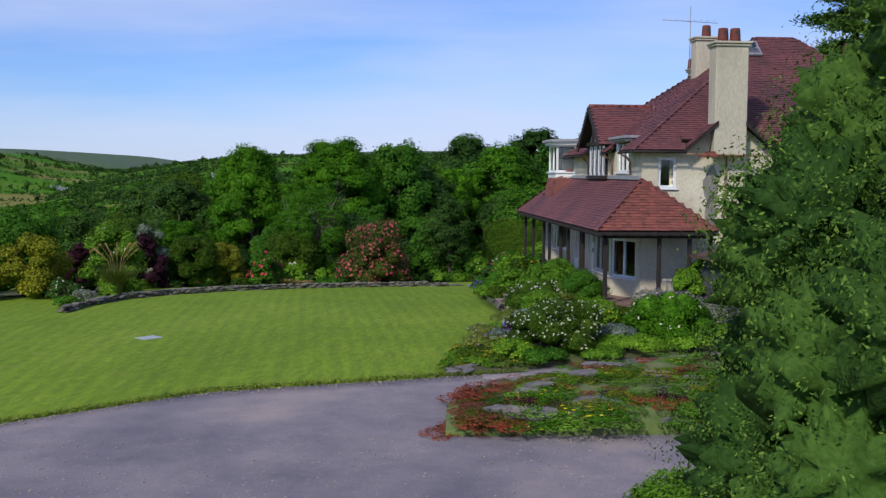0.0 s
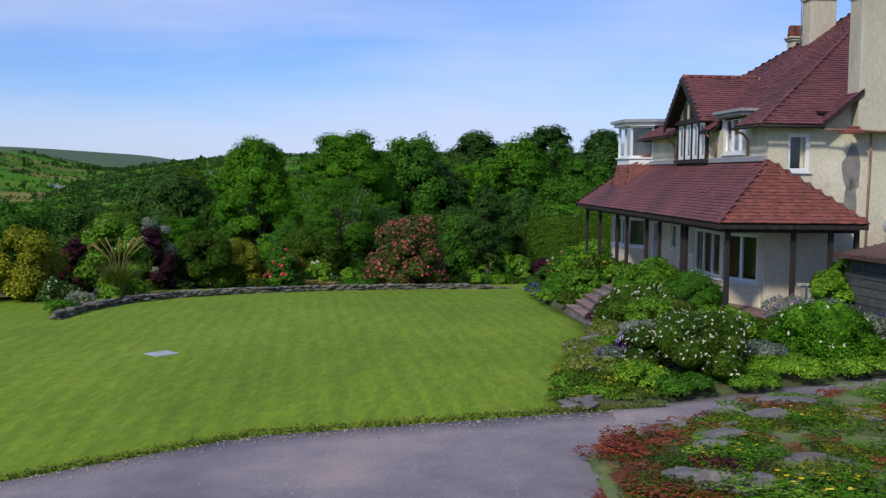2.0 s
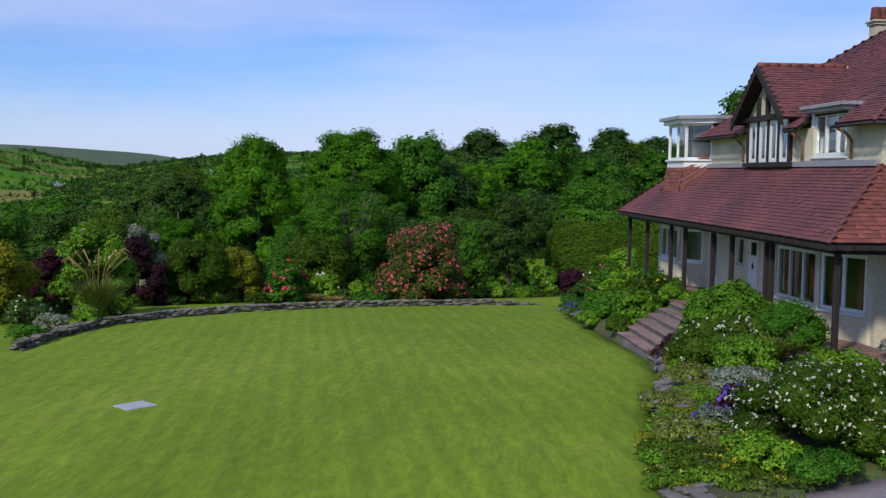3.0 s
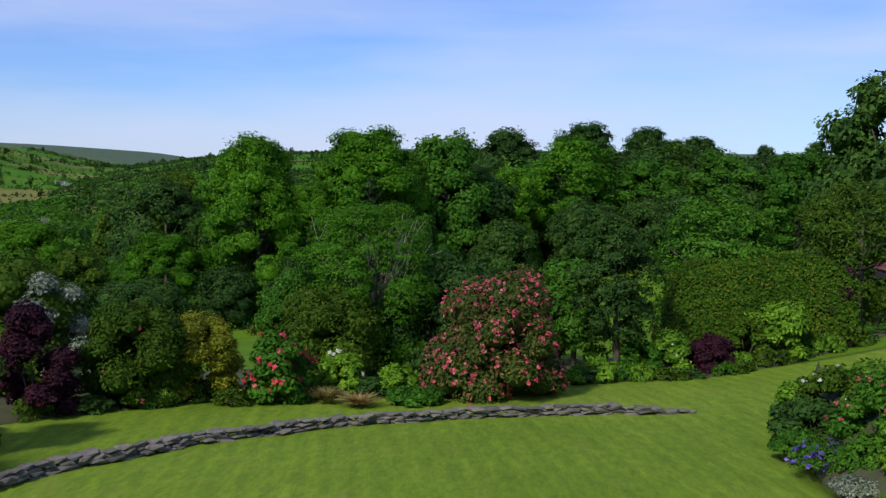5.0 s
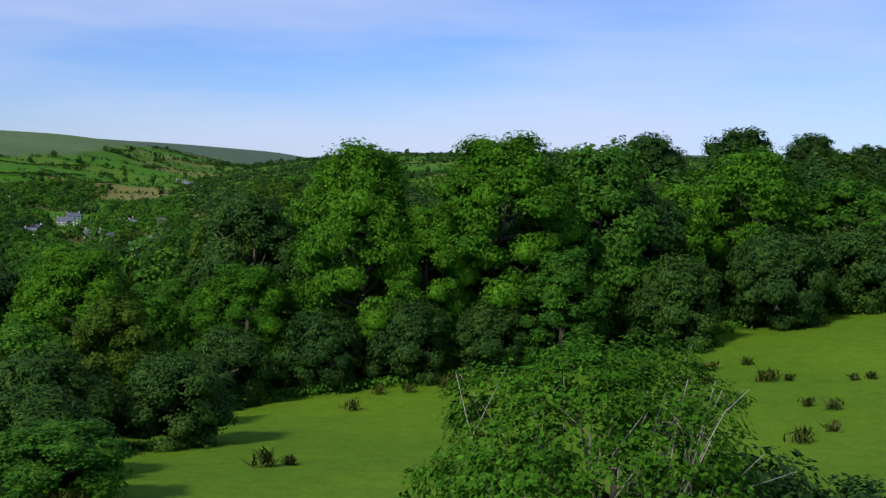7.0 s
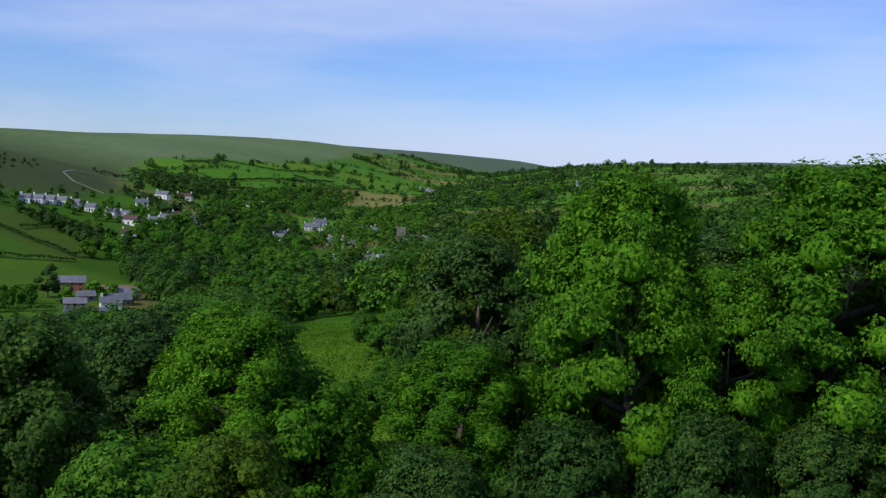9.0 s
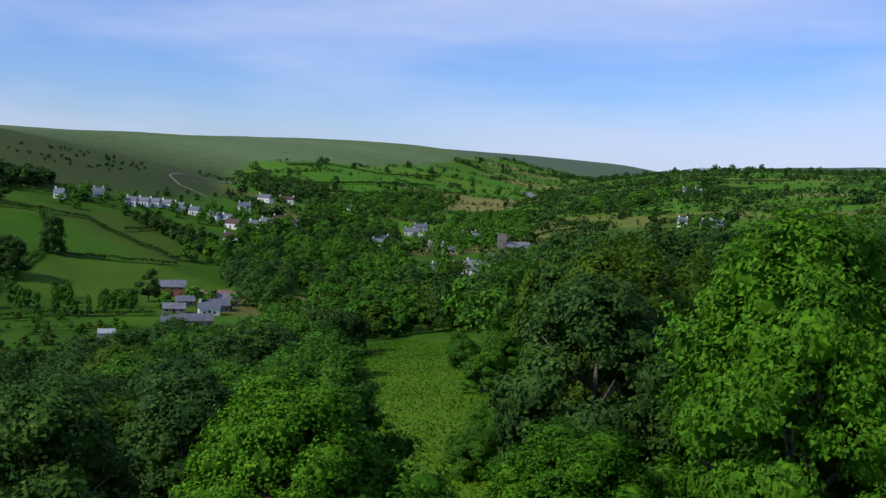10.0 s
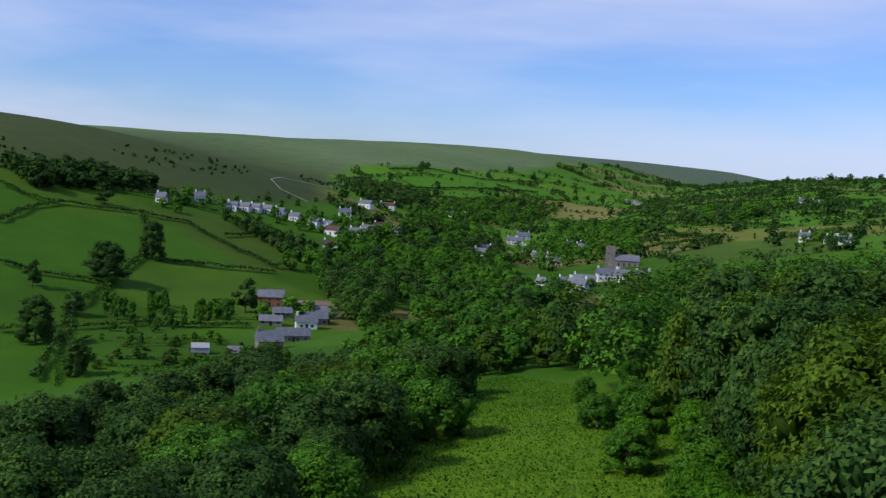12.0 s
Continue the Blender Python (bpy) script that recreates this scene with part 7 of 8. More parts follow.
def field_hedge(line, seed, tall=2.2, wide=1.5, dense=16, leaf=0.55, mat="dark"):
    """A bushy field hedge along a line on the ground, uneven in height and width."""
    rng = np.random.default_rng(seed)
    x, y = along(line, 1.4)
    k = np.repeat(np.arange(len(x)), dense)
    h = tall * (0.75 + 0.5 * np.abs(np.sin(x * 0.13 + seed) * np.cos(y * 0.17)))[k] * rng.uniform(0.35, 1.0, len(k)) ** 0.5
    px, py = x[k] + rng.normal(0, wide * 0.5, len(k)), y[k] + rng.normal(0, wide * 0.5, len(k))
    p = np.stack([px, py, height(px, py) + h], 1)
    nn = rng.normal(0, 0.6, (len(k), 3)) + np.array([0, 0, 1.0])
    return leaf_mesh("field_hedge", leaves(rng, p, nn, leaf, sides=3), GREEN[mat], 3, nn)


HEDGES = [
    [(-429, 388), (-448, 419), (-454, 440), (-440, 477), (-436, 480)], [(-380, 354), (-366, 358), (-356, 371), (-347, 377)],
    [(-440, 477), (-402, 448), (-379, 422), (-360, 395), (-347, 377), (-322, 339), (-298, 318), (-259, 278)], [(-375, 424), (-358, 453), (-347, 474)],
    [(-435, 479), (-426, 494), (-388, 485), (-352, 481)], [(-449, 553), (-385, 532)], [(-401, 497), (-401, 528), (-383, 539)],
    [(-314, 307), (-304, 333), (-299, 350), (-276, 378)], [(-490, 465), (-479, 492), (-465, 516), (-439, 533)], [(-483, 426), (-461, 429), (-454, 440)],
]
HEDGES_UP = [
    [(-446, 1014), (-400, 1080), (-351, 1038)], [(-309, 789), (-291, 807), (-253, 801)], [(-278, 723), (-251, 751), (-229, 770)], [(-380, 989), (-272, 811), (-229, 770)],
    [(-500, 1300), (-341, 1057), (-259, 1056)], [(-560, 1600), (-409, 1497), (-243, 1489)], [(-279, 868), (-250, 871), (-201, 834)],
    [(-784, 1196), (-793, 1305), (-713, 1305), (-697, 1458)], [(-710, 1014), (-680, 1058), (-673, 1168), (-631, 1309)], [(-601, 904), (-581, 952), (-622, 1147), (-589, 1305)],
    [(-674, 1281), (-593, 1250)], [(-430, 1130), (-330, 1150), (-200, 1180)], [(-480, 1250), (-360, 1260), (-180, 1290)],
]
for k, line in enumerate(HEDGES):
    tagged(new("field_hedge", field_hedge(line, 900 + k)), "bushy dark green hedge between pastures", "hedge", "field hedges")
for k, line in enumerate(HEDGES_UP):
    tagged(new("field_hedge", field_hedge(line, 950 + k, 3.2, 2.4, 12, 0.95)), "bushy dark green hedge between pastures", "hedge", "field hedges")

# far hedgerows and bank-top trees: what lies along the borders of the fields
rng = np.random.default_rng(61)
pts = np.column_stack([rng.uniform(-1150, 260, 400000), rng.uniform(640, 2300, 400000)])
_, gap = cell_of(pts[:, 0], pts[:, 1])
ok = (gap < 2.4) & (moor_mask(pts[:, 0], pts[:, 1]) < 0.3)
pts = pts[ok]
k = np.repeat(np.arange(len(pts)), 6)
p = np.column_stack([pts[k, 0] + rng.normal(0, 1.1, len(k)), pts[k, 1] + rng.normal(0, 0.9, len(k))])
clump = 0.8 + 0.6 * np.sin(pts[:, 0] / 9.0 + 1.7 * np.sin(pts[:, 1] / 13.0)) ** 4
p = np.column_stack([p, height(p[:, 0], p[:, 1]) + rng.uniform(0.3, 4.4, len(k)) * clump[k]])
tagged(new("far_hedgerows", leaf_mesh("far_hedgerows", leaves(rng, p, rng.normal(0, 0.6, p.shape) + np.array([0, -0.3, 0.8]), 1.30, sides=3), GREEN["dark"], 3)), "net of dark hedgerows over the far hillsides", "hedgerow", kind="stuff")
FAR_EDGE = pts[rng.choice(len(pts), 170, replace=False)]


def canopy(name, spots, seed, mat, per=170, leaf=0.9, tall=(7, 12), label="", lobes=9):
    """A far wood: many small crowns of leaves, joined."""
    rng = np.random.default_rng(seed)
    base = []
    for v in range(4):
        c, r = lumps(rng, lobes, 1.0, 1.9, 0.15, 0.40, 0.75)
        p, u = shell(rng, c, r, per, 0.85)
        base.append((p, u * 0.6 + (p - np.array([0, 0, 0.8])) * 0.9))
    allp, allu = [], []
    for x, y in spots:
        p, u = base[int(rng.integers(0, 4))]
        h = rng.uniform(*tall)
        rad = h * rng.uniform(0.42, 0.60)
        a = rng.uniform(0, 6.28)
        ca, sa = math.cos(a), math.sin(a)
        q = np.stack([(p[:, 0] * ca - p[:, 1] * sa) * rad + x, (p[:, 0] * sa + p[:, 1] * ca) * rad + y, p[:, 2] * h / 2.0 + spot(x, y)], 1)
        allp.append(q)
        allu.append(np.stack([u[:, 0] * ca - u[:, 1] * sa, u[:, 0] * sa + u[:, 1] * ca, u[:, 2] + 0.5], 1))
    v = leaves(rng, np.vstack(allp), np.vstack(allu), leaf, sides=3)
    return tagged(new(name, leaf_mesh(name, v, GREEN[mat], 3, np.vstack(allu))), label or "mass of broadleaf trees in the valley", "woodland", kind="stuff")


def scatter(poly, gap, seed, limit=400):
    rng = np.random.default_rng(seed)
    xs, ys = [p[0] for p in poly], [p[1] for p in poly]
    out, tries = [], 0
    while tries < 6000 and len(out) < limit:
        tries += 1
        x, y = rng.uniform(min(xs), max(xs)), rng.uniform(min(ys), max(ys))
        if inside(poly, x, y) and all(abs(x - a) + abs(y - b) > gap for a, b in out):
            out.append((x, y))
    return out


VALLEY = [(-351, 484), (-375, 558), (-397, 645), (-455, 790), (-408, 798), (-318, 640), (-262, 560), (-225, 490), (-160, 390), (-165, 350), (-225, 400), (-245, 440), (-300, 500)]
UPPER = [(-430, 693), (-549, 942), (-622, 1215), (-566, 1257), (-472, 935), (-466, 845)]
VILLAGE = [(-324, 646), (-371, 801), (-465, 1041), (-362, 969), (-258, 708), (-281, 647)]
MOORSIDE = [(-613, 876), (-617, 965), (-572, 959), (-502, 798), (-538, 793)]
LEFTTOP = [(-519, 451), (-513, 482), (-508, 517), (-489, 538), (-479, 492), (-479, 442)]
COPSE = [(-434, 528), (-384, 512), (-356, 502), (-370, 532), (-401, 528)]
KNOLL = [(-332, 486), (-338, 534), (-280, 470), (-240, 400), (-262, 420)]
EAST = [(-328, 1017), (-312, 1065), (-248, 1011), (-250, 871), (-300, 900)]
WOOD_FAR = [(-75, 232), (-20, 232), (30, 225), (60, 300), (-30, 370), (-90, 386), (-122, 380), (-120, 345), (-115, 285), (-96, 256)]
LOWER = [(-168, 290), (-200, 350), (-181, 355), (-171, 391), (-110, 290), (-124, 268), (-150, 290)]
for k, (poly, gap, n, mats, tall) in enumerate(((VALLEY, 12, 190, ("mid", "dark", "mid"), (7, 11.5)), (UPPER, 10, 190, ("mid", "mid", "dark"), (6, 11)), (VILLAGE, 13, 110, ("mid", "mid"), (6, 11)), (MOORSIDE, 9, 90, ("dark",), (7, 11)), (LEFTTOP, 6.5, 75, ("dark",), (6, 10)), (COPSE, 6, 60, ("dark",), (4, 8)), (KNOLL, 12, 60, ("mid", "dark", "dark"), (10, 14.5)), (EAST, 9, 90, ("mid", "dark"), (7, 11)), (LOWER, 8.0, 130, ("mid", "olive", "mid"), (4.5, 7.5)), (WOOD_FAR, 9.5, 190, ("mid", "olive", "dark", "mid"), (12, 17)))):
    spots = scatter(poly, gap, 70 + k, n)
    near_by = k in (0, 6, 8, 9)
    for j, mat in enumerate(mats):
        canopy("woodland", spots[j::len(mats)], 80 + 3 * k + j, mat, 1000 if k == 9 else 620 if near_by else 220, 0.42 if k == 9 else 0.60 if near_by else 0.85, tall, "mass of %s green broadleaf trees in the valley" % ("dark" if mat == "dark" else "fresh"))
# loose trees over the up-valley fields
rng = np.random.default_rng(17)
loose = [(x, y) for x, y in zip(rng.uniform(-900, 200, 120), rng.uniform(700, 1900, 120)) if float(moor_mask(np.array(x), np.array(y))) < 0.2]
canopy("scattered_trees", loose + [tuple(q) for q in FAR_EDGE], 99, "dark", 120, 1.3, (5, 11), "scattered dark hedgerow trees across the far fields")
# garden trees among the houses
rng = np.random.default_rng(29)
hamlet = []
for cx, cy, sx, sy, n in ((-425, 575, 34, 30, 34), (-392, 612, 22, 36, 30), (-340, 720, 45, 70, 46), (-236, 545, 22, 30, 16), (-158, 712, 20, 16, 16), (-250, 1108, 26, 26, 18), (-532, 1395, 30, 36, 18), (-272, 402, 30, 26, 14), (-462, 526, 16, 26, 14)):
    hamlet += [(cx + rng.normal(0, sx * 0.6), cy + 9 + rng.normal(0, sy * 0.6)) for _ in range(n)]
canopy("garden_trees", hamlet[::2], 97, "mid", 220, 0.62, (3.5, 7.5), "garden trees standing among the village houses")
canopy("garden_trees", hamlet[1::2], 96, "mid", 220, 0.62, (3.0, 6.5), "garden trees standing among the village houses")
# furze and scrub on the moor side
sc = [(x, y) for x, y in zip(rng.uniform(-640, -430, 700), rng.uniform(430, 860, 700)) if float(moor_mask(np.array(x), np.array(y))) > 0.4 and math.sin(x / 19) + math.sin(y / 31) > 0.5]
canopy("moor_scrub", sc, 98, "dark", 40, 0.7, (1.0, 2.6), "dark furze and scrub on the moor side", 5)

# field trees, each on its own
for k, (x, y, h, r) in enumerate(((-352.4, 380.5, 15.4, 8.5), (-377.7, 427.2, 16.0, 6.2), (-455.0, 466.0, 10.0, 5.5), (-296.5, 306.7, 14.0, 6.3), (-258.3, 290.4, 9.2, 3.9), (-353.1, 347.8, 9.0, 3.4), (-321.1, 340.1, 7.5, 4.0), (-479.5, 446.0, 12.0, 6.5), (90.8, 439.8, 13.8, 5.7), (112.8, 444.4, 13.0, 5.3), (73.1, 423.2, 17.4, 7.6), (134.0, 448.0, 13.0, 5.8), (-270, 300, 6, 3), (-262, 316, 4, 2.4), (-244, 310, 5, 2.6), (-300, 402, 12, 5))):
    plant("dark", "far" if k not in (0, 1, 3, 4, 8, 9, 10, 11) else "wood", 0, x, y, h, r, 1.3 * k, "field trees", "spreading dark field tree standing in pasture" if x < 0 else "wind-shaped round tree on the ridge")
rng = np.random.default_rng(23)
for k in range(26):
    x, y = -317 + 34 * rng.uniform(0, 1) + 0, 348 + 40 * rng.uniform(0, 1)
    plant("mid", "far", 0, x - 4, y, rng.uniform(5, 8.5), rng.uniform(1.3, 2.2), rng.uniform(0, 6), "thin young trees", "slender young tree in a loose row")
# clipped low hedges and rows of the smallholding
for k, (line, tall) in enumerate((([(-305, 336), (-299, 350), (-275, 376)], 1.6), ([(-252, 298), (-236, 306), (-222, 312)], 1.3), ([(-277, 322), (-269, 335), (-270, 350)], 0.9), ([(-268, 309), (-251, 323), (-236, 328)], 0.9), ([(-292, 323), (-277, 300), (-250, 278)], 1.4), ([(-286, 329), (-276, 342), (-262, 352)], 0.8), ([(-262, 302), (-246, 313), (-232, 320)], 0.8))):
    tagged(new("garden_hedge", field_hedge(line, 880 + k, tall, 0.7, 14, 0.32, ("dark", "mid", "olive")[k % 3])), "low hedge between the smallholding's garden plots", "hedge", "plot hedges")
# garden bushes round the lower house
for k in range(64):
    y = rng.uniform(292, 356)
    x = -262 - 0.55 * (y - 325) + rng.uniform(-30, 32)
    plant(("mid", "dark", "olive", "bright")[k % 4], "far", 0, x, y, rng.uniform(1.0, 3.0), rng.uniform(0.7, 1.7), rng.uniform(0, 6), "plot bushes", "rounded bush in the smallholding garden").name = "garden_bush"

# rushes in the near fields
rng = np.random.default_rng(31)
rush = []
for k in range(60):
    x, y = rng.uniform(-38, 40), rng.uniform(76, 132)
    for q in range(int(rng.integers(1, 4))):
        rush.append((x + rng.normal(0, 0.7), y + rng.normal(0, 0.7), rng.uniform(0.6, 1.15)))
rp = np.array(rush)
k = np.repeat(np.arange(len(rp)), 90)
p = np.column_stack([rp[k, 0] + rng.normal(0, 0.24, len(k)) * rp[k, 2], rp[k, 1] + rng.normal(0, 0.24, len(k)) * rp[k, 2]])
p = np.column_stack([p, height(p[:, 0], p[:, 1]) + rng.uniform(0.05, 0.55, len(k)) * rp[k, 2]])
tip = np.column_stack([rng.normal(0, 0.22, len(k)), rng.normal(0, 0.22, len(k)), np.full(len(k), 0.30)]) * rp[k, 2][:, None]
side = np.column_stack([rng.normal(0, 0.03, len(k)), rng.normal(0, 0.03, len(k)), np.zeros(len(k))])
v = np.stack([p - tip * 0.6, p + side, p + tip, p - side], 1).reshape(-1, 3)
tagged(new("rush_tufts", leaf_mesh("rush_tufts", v, GREEN["rush"], 4, np.tile([0, -0.2, 1.0], (len(p), 1)), 0.6)), "scattered brownish rush tufts in the pasture", "rushes", kind="stuff")
# long grass and nettles along the foot of the wood
ex, ey = along([(-34, 119), (-30, 124), (-20.6, 128.5), (-9.8, 133.5), (1.0, 143.0), (9.6, 152.0), (30, 152)], 0.01)
ex, ey = ex + rng.normal(0, 0.9, len(ex)), ey + rng.normal(0, 0.9, len(ey))
p = np.column_stack([ex, ey, height(ex, ey) + rng.uniform(0.05, 0.75, len(ex))])
tagged(new("long_grass", leaf_mesh("long_grass", leaves(rng, p, rng.normal(0, 1, p.shape) * (1, 1, 0.4) + np.array([0, -0.4, 0.3]), 0.13, sides=3), GREEN["mid"], 3, np.tile([0, -0.3, 1.0], (len(p), 1)), 0.5)), "strip of long grass and nettles along the wood", "grass", kind="stuff")
# lush grass on the meadow
n = 160000
mx, my = rng.uniform(-125, -40, n), rng.uniform(120, 268, n)
ok = np.array([inside(MEADOW, a, c) for a, c in zip(mx, my)])
mx, my = mx[ok], my[ok]
p = np.column_stack([mx, my, height(mx, my) + rng.uniform(0.0, 0.25, len(mx))])
tagged(new("meadow_grass", leaf_mesh("meadow_grass", leaves(rng, p, rng.normal(0, 0.6, p.shape) + np.array([0, -0.1, 1.0]), 0.13, sides=3), GREEN["meadow"], 3, np.tile([0, 0, 1.0], (len(p), 1)), 0.7)), "lush bright green bracken and grass of the meadow", "grass", kind="stuff")


# ---- houses of the valley ----
def cottage(x, y, turn, w, d, h, wall_mat="whitewash", roof_mat="slate", label="white cottage with grey slate roof", stacks=1, group="village houses"):
    z = spot(x, y)
    w, d, h = w * 0.86, d * 0.86, h * 0.68
    ob = thing("cottage", pose(x, y, z, 0, 0, turn), label, "house", group)
    part("wall", boxes((-w / 2, w / 2, -d / 2, d / 2, -1.2, h)), MAT[wall_mat], ob)
    rise = d * 0.46
    o = 0.3
    bm = bmesh.new()
    vs = [bm.verts.new(p) for p in ((-w / 2 - o, -d / 2 - o, h - 0.15), (w / 2 + o, -d / 2 - o, h - 0.15), (w / 2 + o, d / 2 + o, h - 0.15), (-w / 2 - o, d / 2 + o, h - 0.15), (-w / 2 - o, 0, h + rise), (w / 2 + o, 0, h + rise))]
    for f in ((0, 1, 5, 4), (2, 3, 4, 5), (0, 4, 3), (1, 2, 5), (0, 3, 2, 1)):
        bm.faces.new([vs[i] for i in f])
    part("roof", bm, MAT[roof_mat], ob)
    for s in range(stacks):
        cx = (-1 if s == 0 else 1) * (w / 2 - 0.5)
        part("chimney", boxes((cx - 0.4, cx + 0.4, -0.35, 0.35, h + rise * 0.6, h + rise + 1.0)), MAT[wall_mat], ob)
    floors = 2 if h > 3.2 else 1
    cols = max(2, int(w / 2.6))
    for f in range(floors):
        for c in range(cols):
            wx = -w / 2 + w * (c + 0.5) / cols
            part("window", boxes((wx - 0.5, wx + 0.5, -d / 2 - 0.03, -d / 2 + 0.1, 0.7 + 1.9 * f, 1.6 + 1.9 * f)), MAT["unlit_inside"], ob)
    part("door", boxes((-0.45, 0.45, -d / 2 - 0.05, -d / 2 + 0.1, 0.0, 1.9)), MAT["dark_wood"], ob)
    return ob


for k, (x, y) in enumerate(((-447, 551), (-445, 559), (-443, 566), (-440, 573), (-434, 577), (-424, 579), (-413, 583), (-407, 588))):
    cottage(x, y, 22 - 2 * k, 7.2, 5.6, 4.2, label="white terraced house with grey slate roof", stacks=1, group="terrace row")
for k, (x, y, w, h) in enumerate(((-395, 578, 11, 4.6), (-391, 594, 8, 4.6), (-397, 614, 8, 4.8), (-404, 638, 10, 5.2), (-397, 645, 7, 5.0), (-383, 621, 8, 3.0), (-374, 549, 9, 2.8), (-436, 643, 9, 4.6), (-481, 728, 12, 4.6), (-497, 779, 14, 3.6), (-461, 510, 6, 4.5), (-464, 542, 7, 4.5))):
    cottage(x, y, 4 + 13 * (k % 4), w, 6.5, h, "whitewash", "slate" if k % 3 else "tile_brown", "white cottage with grey slate roof" if k % 3 else "white cottage with brown tiled roof", 1 + k % 2)
for k, (x, y, w, h) in enumerate(((-499, 876, 13, 3.6), (-501, 919, 20, 4.0), (-545, 1415, 20, 7.0), (-518, 1374, 16, 4.5), (-255, 1117, 20, 7.5), (-244, 1099, 16, 6.5), (-168, 723, 9, 6.5), (-142, 697, 12, 4.0), (-150, 705, 9, 4.0))):
    cottage(x, y, 6 + 17 * (k % 3), w * 0.75, 6.4, h * 0.75, "whitewash", "slate", "pale farmhouse with grey slate roof among trees", 2)
for k, (x, y, w, h) in enumerate(((-346, 664, 11, 5.0), (-358, 690, 9, 5.0), (-393, 798, 14, 5.0), (-411, 846, 12, 5.0), (-349, 738, 12, 5.0), (-323, 699, 12, 5.2), (-303, 677, 12, 5.0), (-343, 794, 13, 5.0), (-322, 763, 12, 4.6))):
    cottage(x, y, 2 + 15 * (k % 4), w, 7.0, h, "whitewash" if k not in (5, 6) else "linen", "slate", "cream cottage with grey slate roof in the village" if k in (5, 6) else "white cottage with grey slate roof in the village", 1 + k % 2)
for k, (x, y, w, h) in enumerate(((-246, 549, 10, 7.0), (-239, 556, 8, 5.5), (-228, 522, 12, 4.5), (-226, 541, 10, 6.0), (-232, 562, 12, 5.5), (-231, 588, 13, 5.0), (-219, 578, 9, 5.0), (-210, 580, 8, 4.0))):
    cottage(x, y, 4 + 16 * (k % 3), w, 7.0, h, "whitewash", "slate", "bright white village house with grey slate roof", 1 + k % 2)
church = thing("church", pose(-249, 640, spot(-249, 640), 0, 0, 25), "grey stone church with square battlemented tower", "church")
part("nave", boxes((0, 13, -3.6, 3.6, -2, 4.6)), MAT["fieldstone"], church)
bm = bmesh.new()
vs = [bm.verts.new(p) for p in ((-0.2, -4, 4.5), (13.3, -4, 4.5), (13.3, 4, 4.5), (-0.2, 4, 4.5), (-0.2, 0, 7.6), (13.3, 0, 7.6))]
for f in ((0, 1, 5, 4), (2, 3, 4, 5), (0, 4, 3), (1, 2, 5), (0, 3, 2, 1)):
    bm.faces.new([vs[i] for i in f])
part("roof", bm, MAT["slate"], church)
part("tower", boxes((-5, 0, -2.5, 2.5, -2, 11.5)), MAT["fieldstone"], church)
for k in range(4):
    part("battlement", boxes((-5 + 1.4 * k, -4.2 + 1.4 * k, -2.52, -2.1, 11.5, 12.2)), MAT["fieldstone"], church)
    part("window", boxes((1.6 + 2.9 * k, 2.5 + 2.9 * k, -3.66, -3.5, 1.3, 3.4)), MAT["unlit_inside"], church)
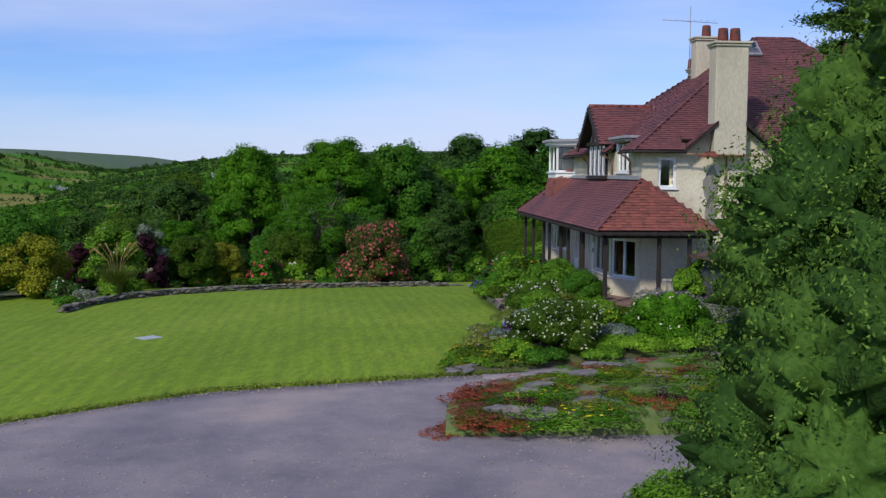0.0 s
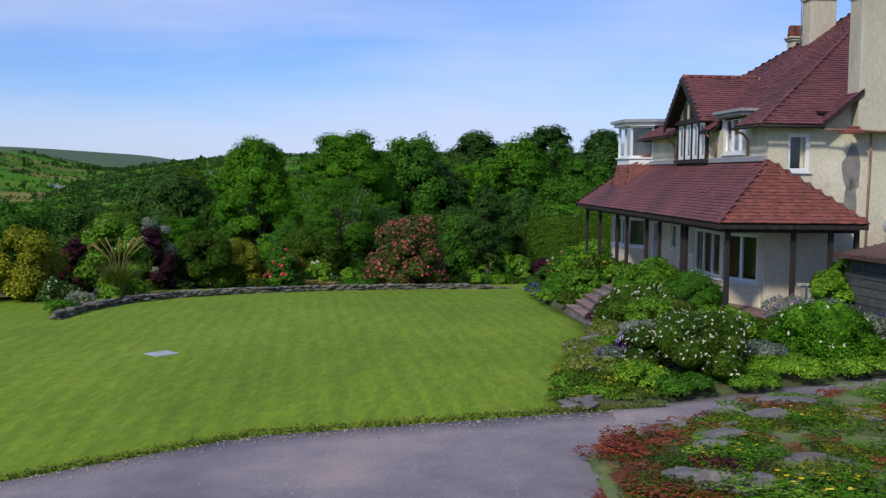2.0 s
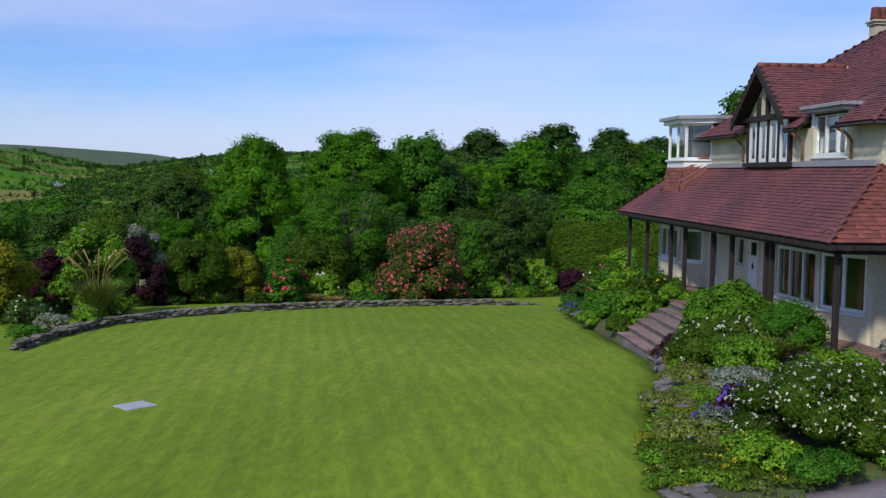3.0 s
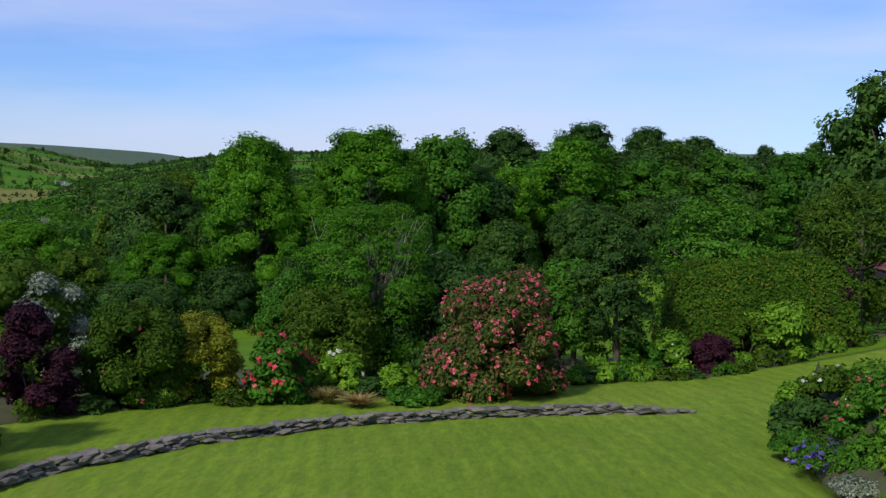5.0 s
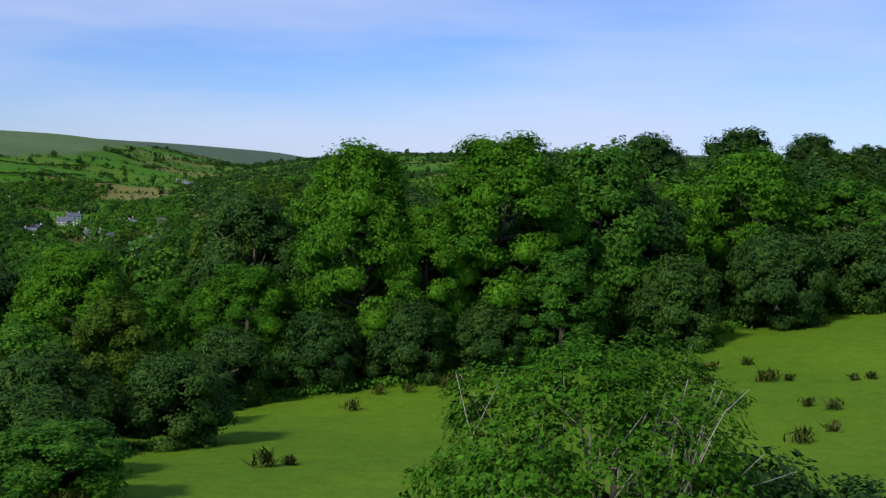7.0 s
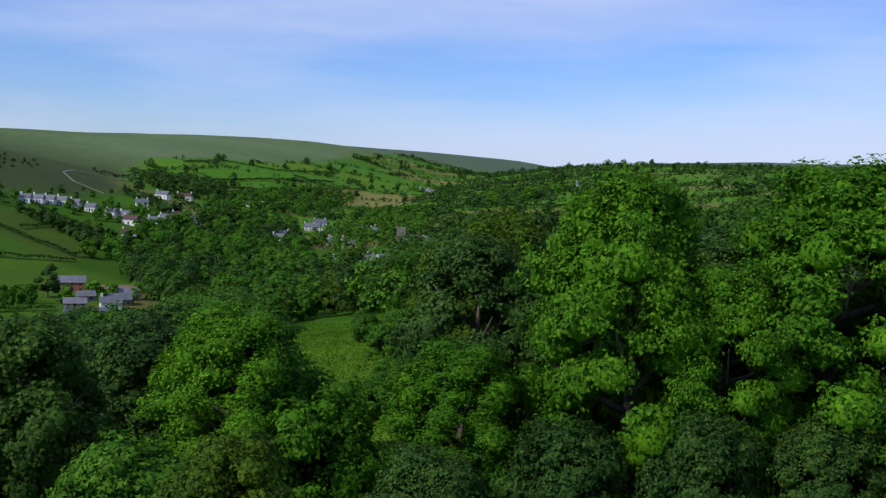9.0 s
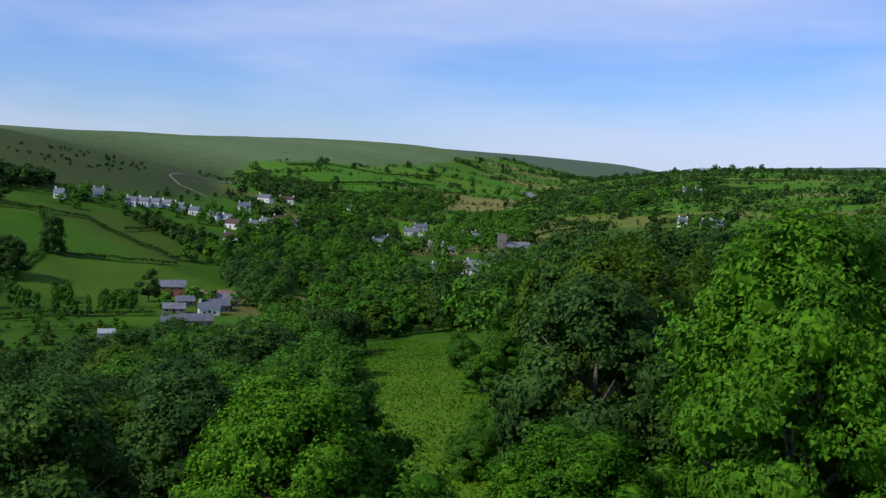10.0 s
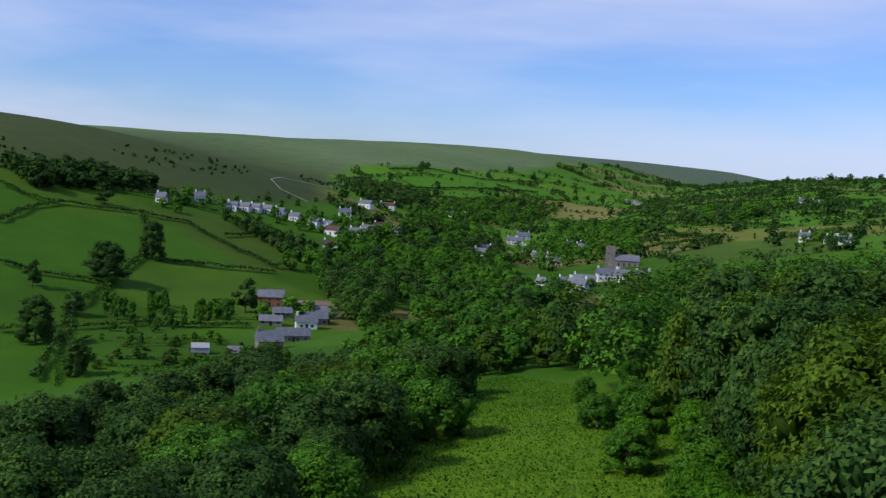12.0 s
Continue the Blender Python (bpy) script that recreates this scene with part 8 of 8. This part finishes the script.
# farm at the valley floor
for k, (x, y, w, d, h, wm, rm, label) in enumerate(((-307, 424, 15, 8, 5.0, "barnred", "slate", "red-brown clad barn with blue-grey roof"), (-318, 440, 11, 6, 3.4, "fieldstone", "slate", "low stone farm shed with slate roof"), (-286, 407, 10, 6, 3.6, "fieldstone", "slate", "stone farm building with slate roof"), (-276, 389, 12, 6, 3.4, "fieldstone", "slate", "stone farm building with slate roof"), (-264, 394, 11, 7, 5.0, "whitewash", "slate", "white farmhouse with slate roof"), (-268, 404, 13, 7, 4.6, "fieldstone", "slate", "stone farm building with slate roof"), (-276, 420, 14, 7, 4.4, "fieldstone", "slate", "stone barn with grey slate roof"), (-250, 370, 16, 7, 4.6, "fieldstone", "slate", "long stone barn with slate roof"), (-236, 342, 11, 9, 6.0, "fieldstone", "slate", "tall stone farmhouse with slate roof"), (-240, 332, 6, 5, 2.6, "whitewash", "slate", "small white outbuilding beside the farmhouse"))):
    cottage(x, y, 40 + 6 * (k % 3), w * 0.78, d * 0.78, h * (1.2 if k == 0 else 0.8), wm, rm, label, 1 if k in (4, 8) else 0, "farm buildings")
bm = boxes((-11, 11, -7, 7, 0.05, 0.12))
yard = new("farm_yard", mesh_of("farm_yard", [], []))
bm.to_mesh(yard.data)
bm.free()
yard.data.materials.append(MAT["paving"])
yard.matrix_world = pose(-298, 446, spot(-298, 446) + 0.6, 0, 0, 45)
tagged(yard, "brown earth riding yard beside the barns", "yard", kind="structure")
green = thing("greenhouse", pose(-255, 333, spot(-255, 333), 0, 0, 45), "small glazed greenhouse with white frame", "greenhouse")
part("base", boxes((-2.6, 2.6, -1.5, 1.5, -1, 0.7)), MAT["fieldstone"], green)
for k in range(7):
    part("glazing_bar", boxes((-2.6 + 0.866 * k - 0.05, -2.6 + 0.866 * k + 0.05, -1.52, 1.52, 0.7, 2.2)), MAT["white"], green)
part("glass_wall", boxes((-2.55, 2.55, -1.46, 1.46, 0.7, 2.2)), MAT["dish"], green)
bm = bmesh.new()
vs = [bm.verts.new(p) for p in ((-2.7, -1.7, 2.2), (2.7, -1.7, 2.2), (2.7, 1.7, 2.2), (-2.7, 1.7, 2.2), (-2.7, 0, 3.5), (2.7, 0, 3.5))]
for f in ((0, 1, 5, 4), (2, 3, 4, 5), (0, 4, 3), (1, 2, 5), (0, 3, 2, 1)):
    bm.faces.new([vs[i] for i in f])
part("roof", bm, MAT["dish"], green)
# pale track up the moor side
rows = []
track = [(-560, 800), (-548, 760), (-556, 720), (-540, 690), (-505, 660), (-470, 648)]
tx, ty = along(track, 6.0)
for a, c in zip(tx, ty):
    rows.append([(a + o, c, spot(a + o, c) + 0.4) for o in (-0.8, 0, 0.8)])
tagged(new("moor_track", sheet("moor_track", rows, MAT["fieldstone"], 0.3)), "pale stony track climbing the moor", "track", kind="structure")
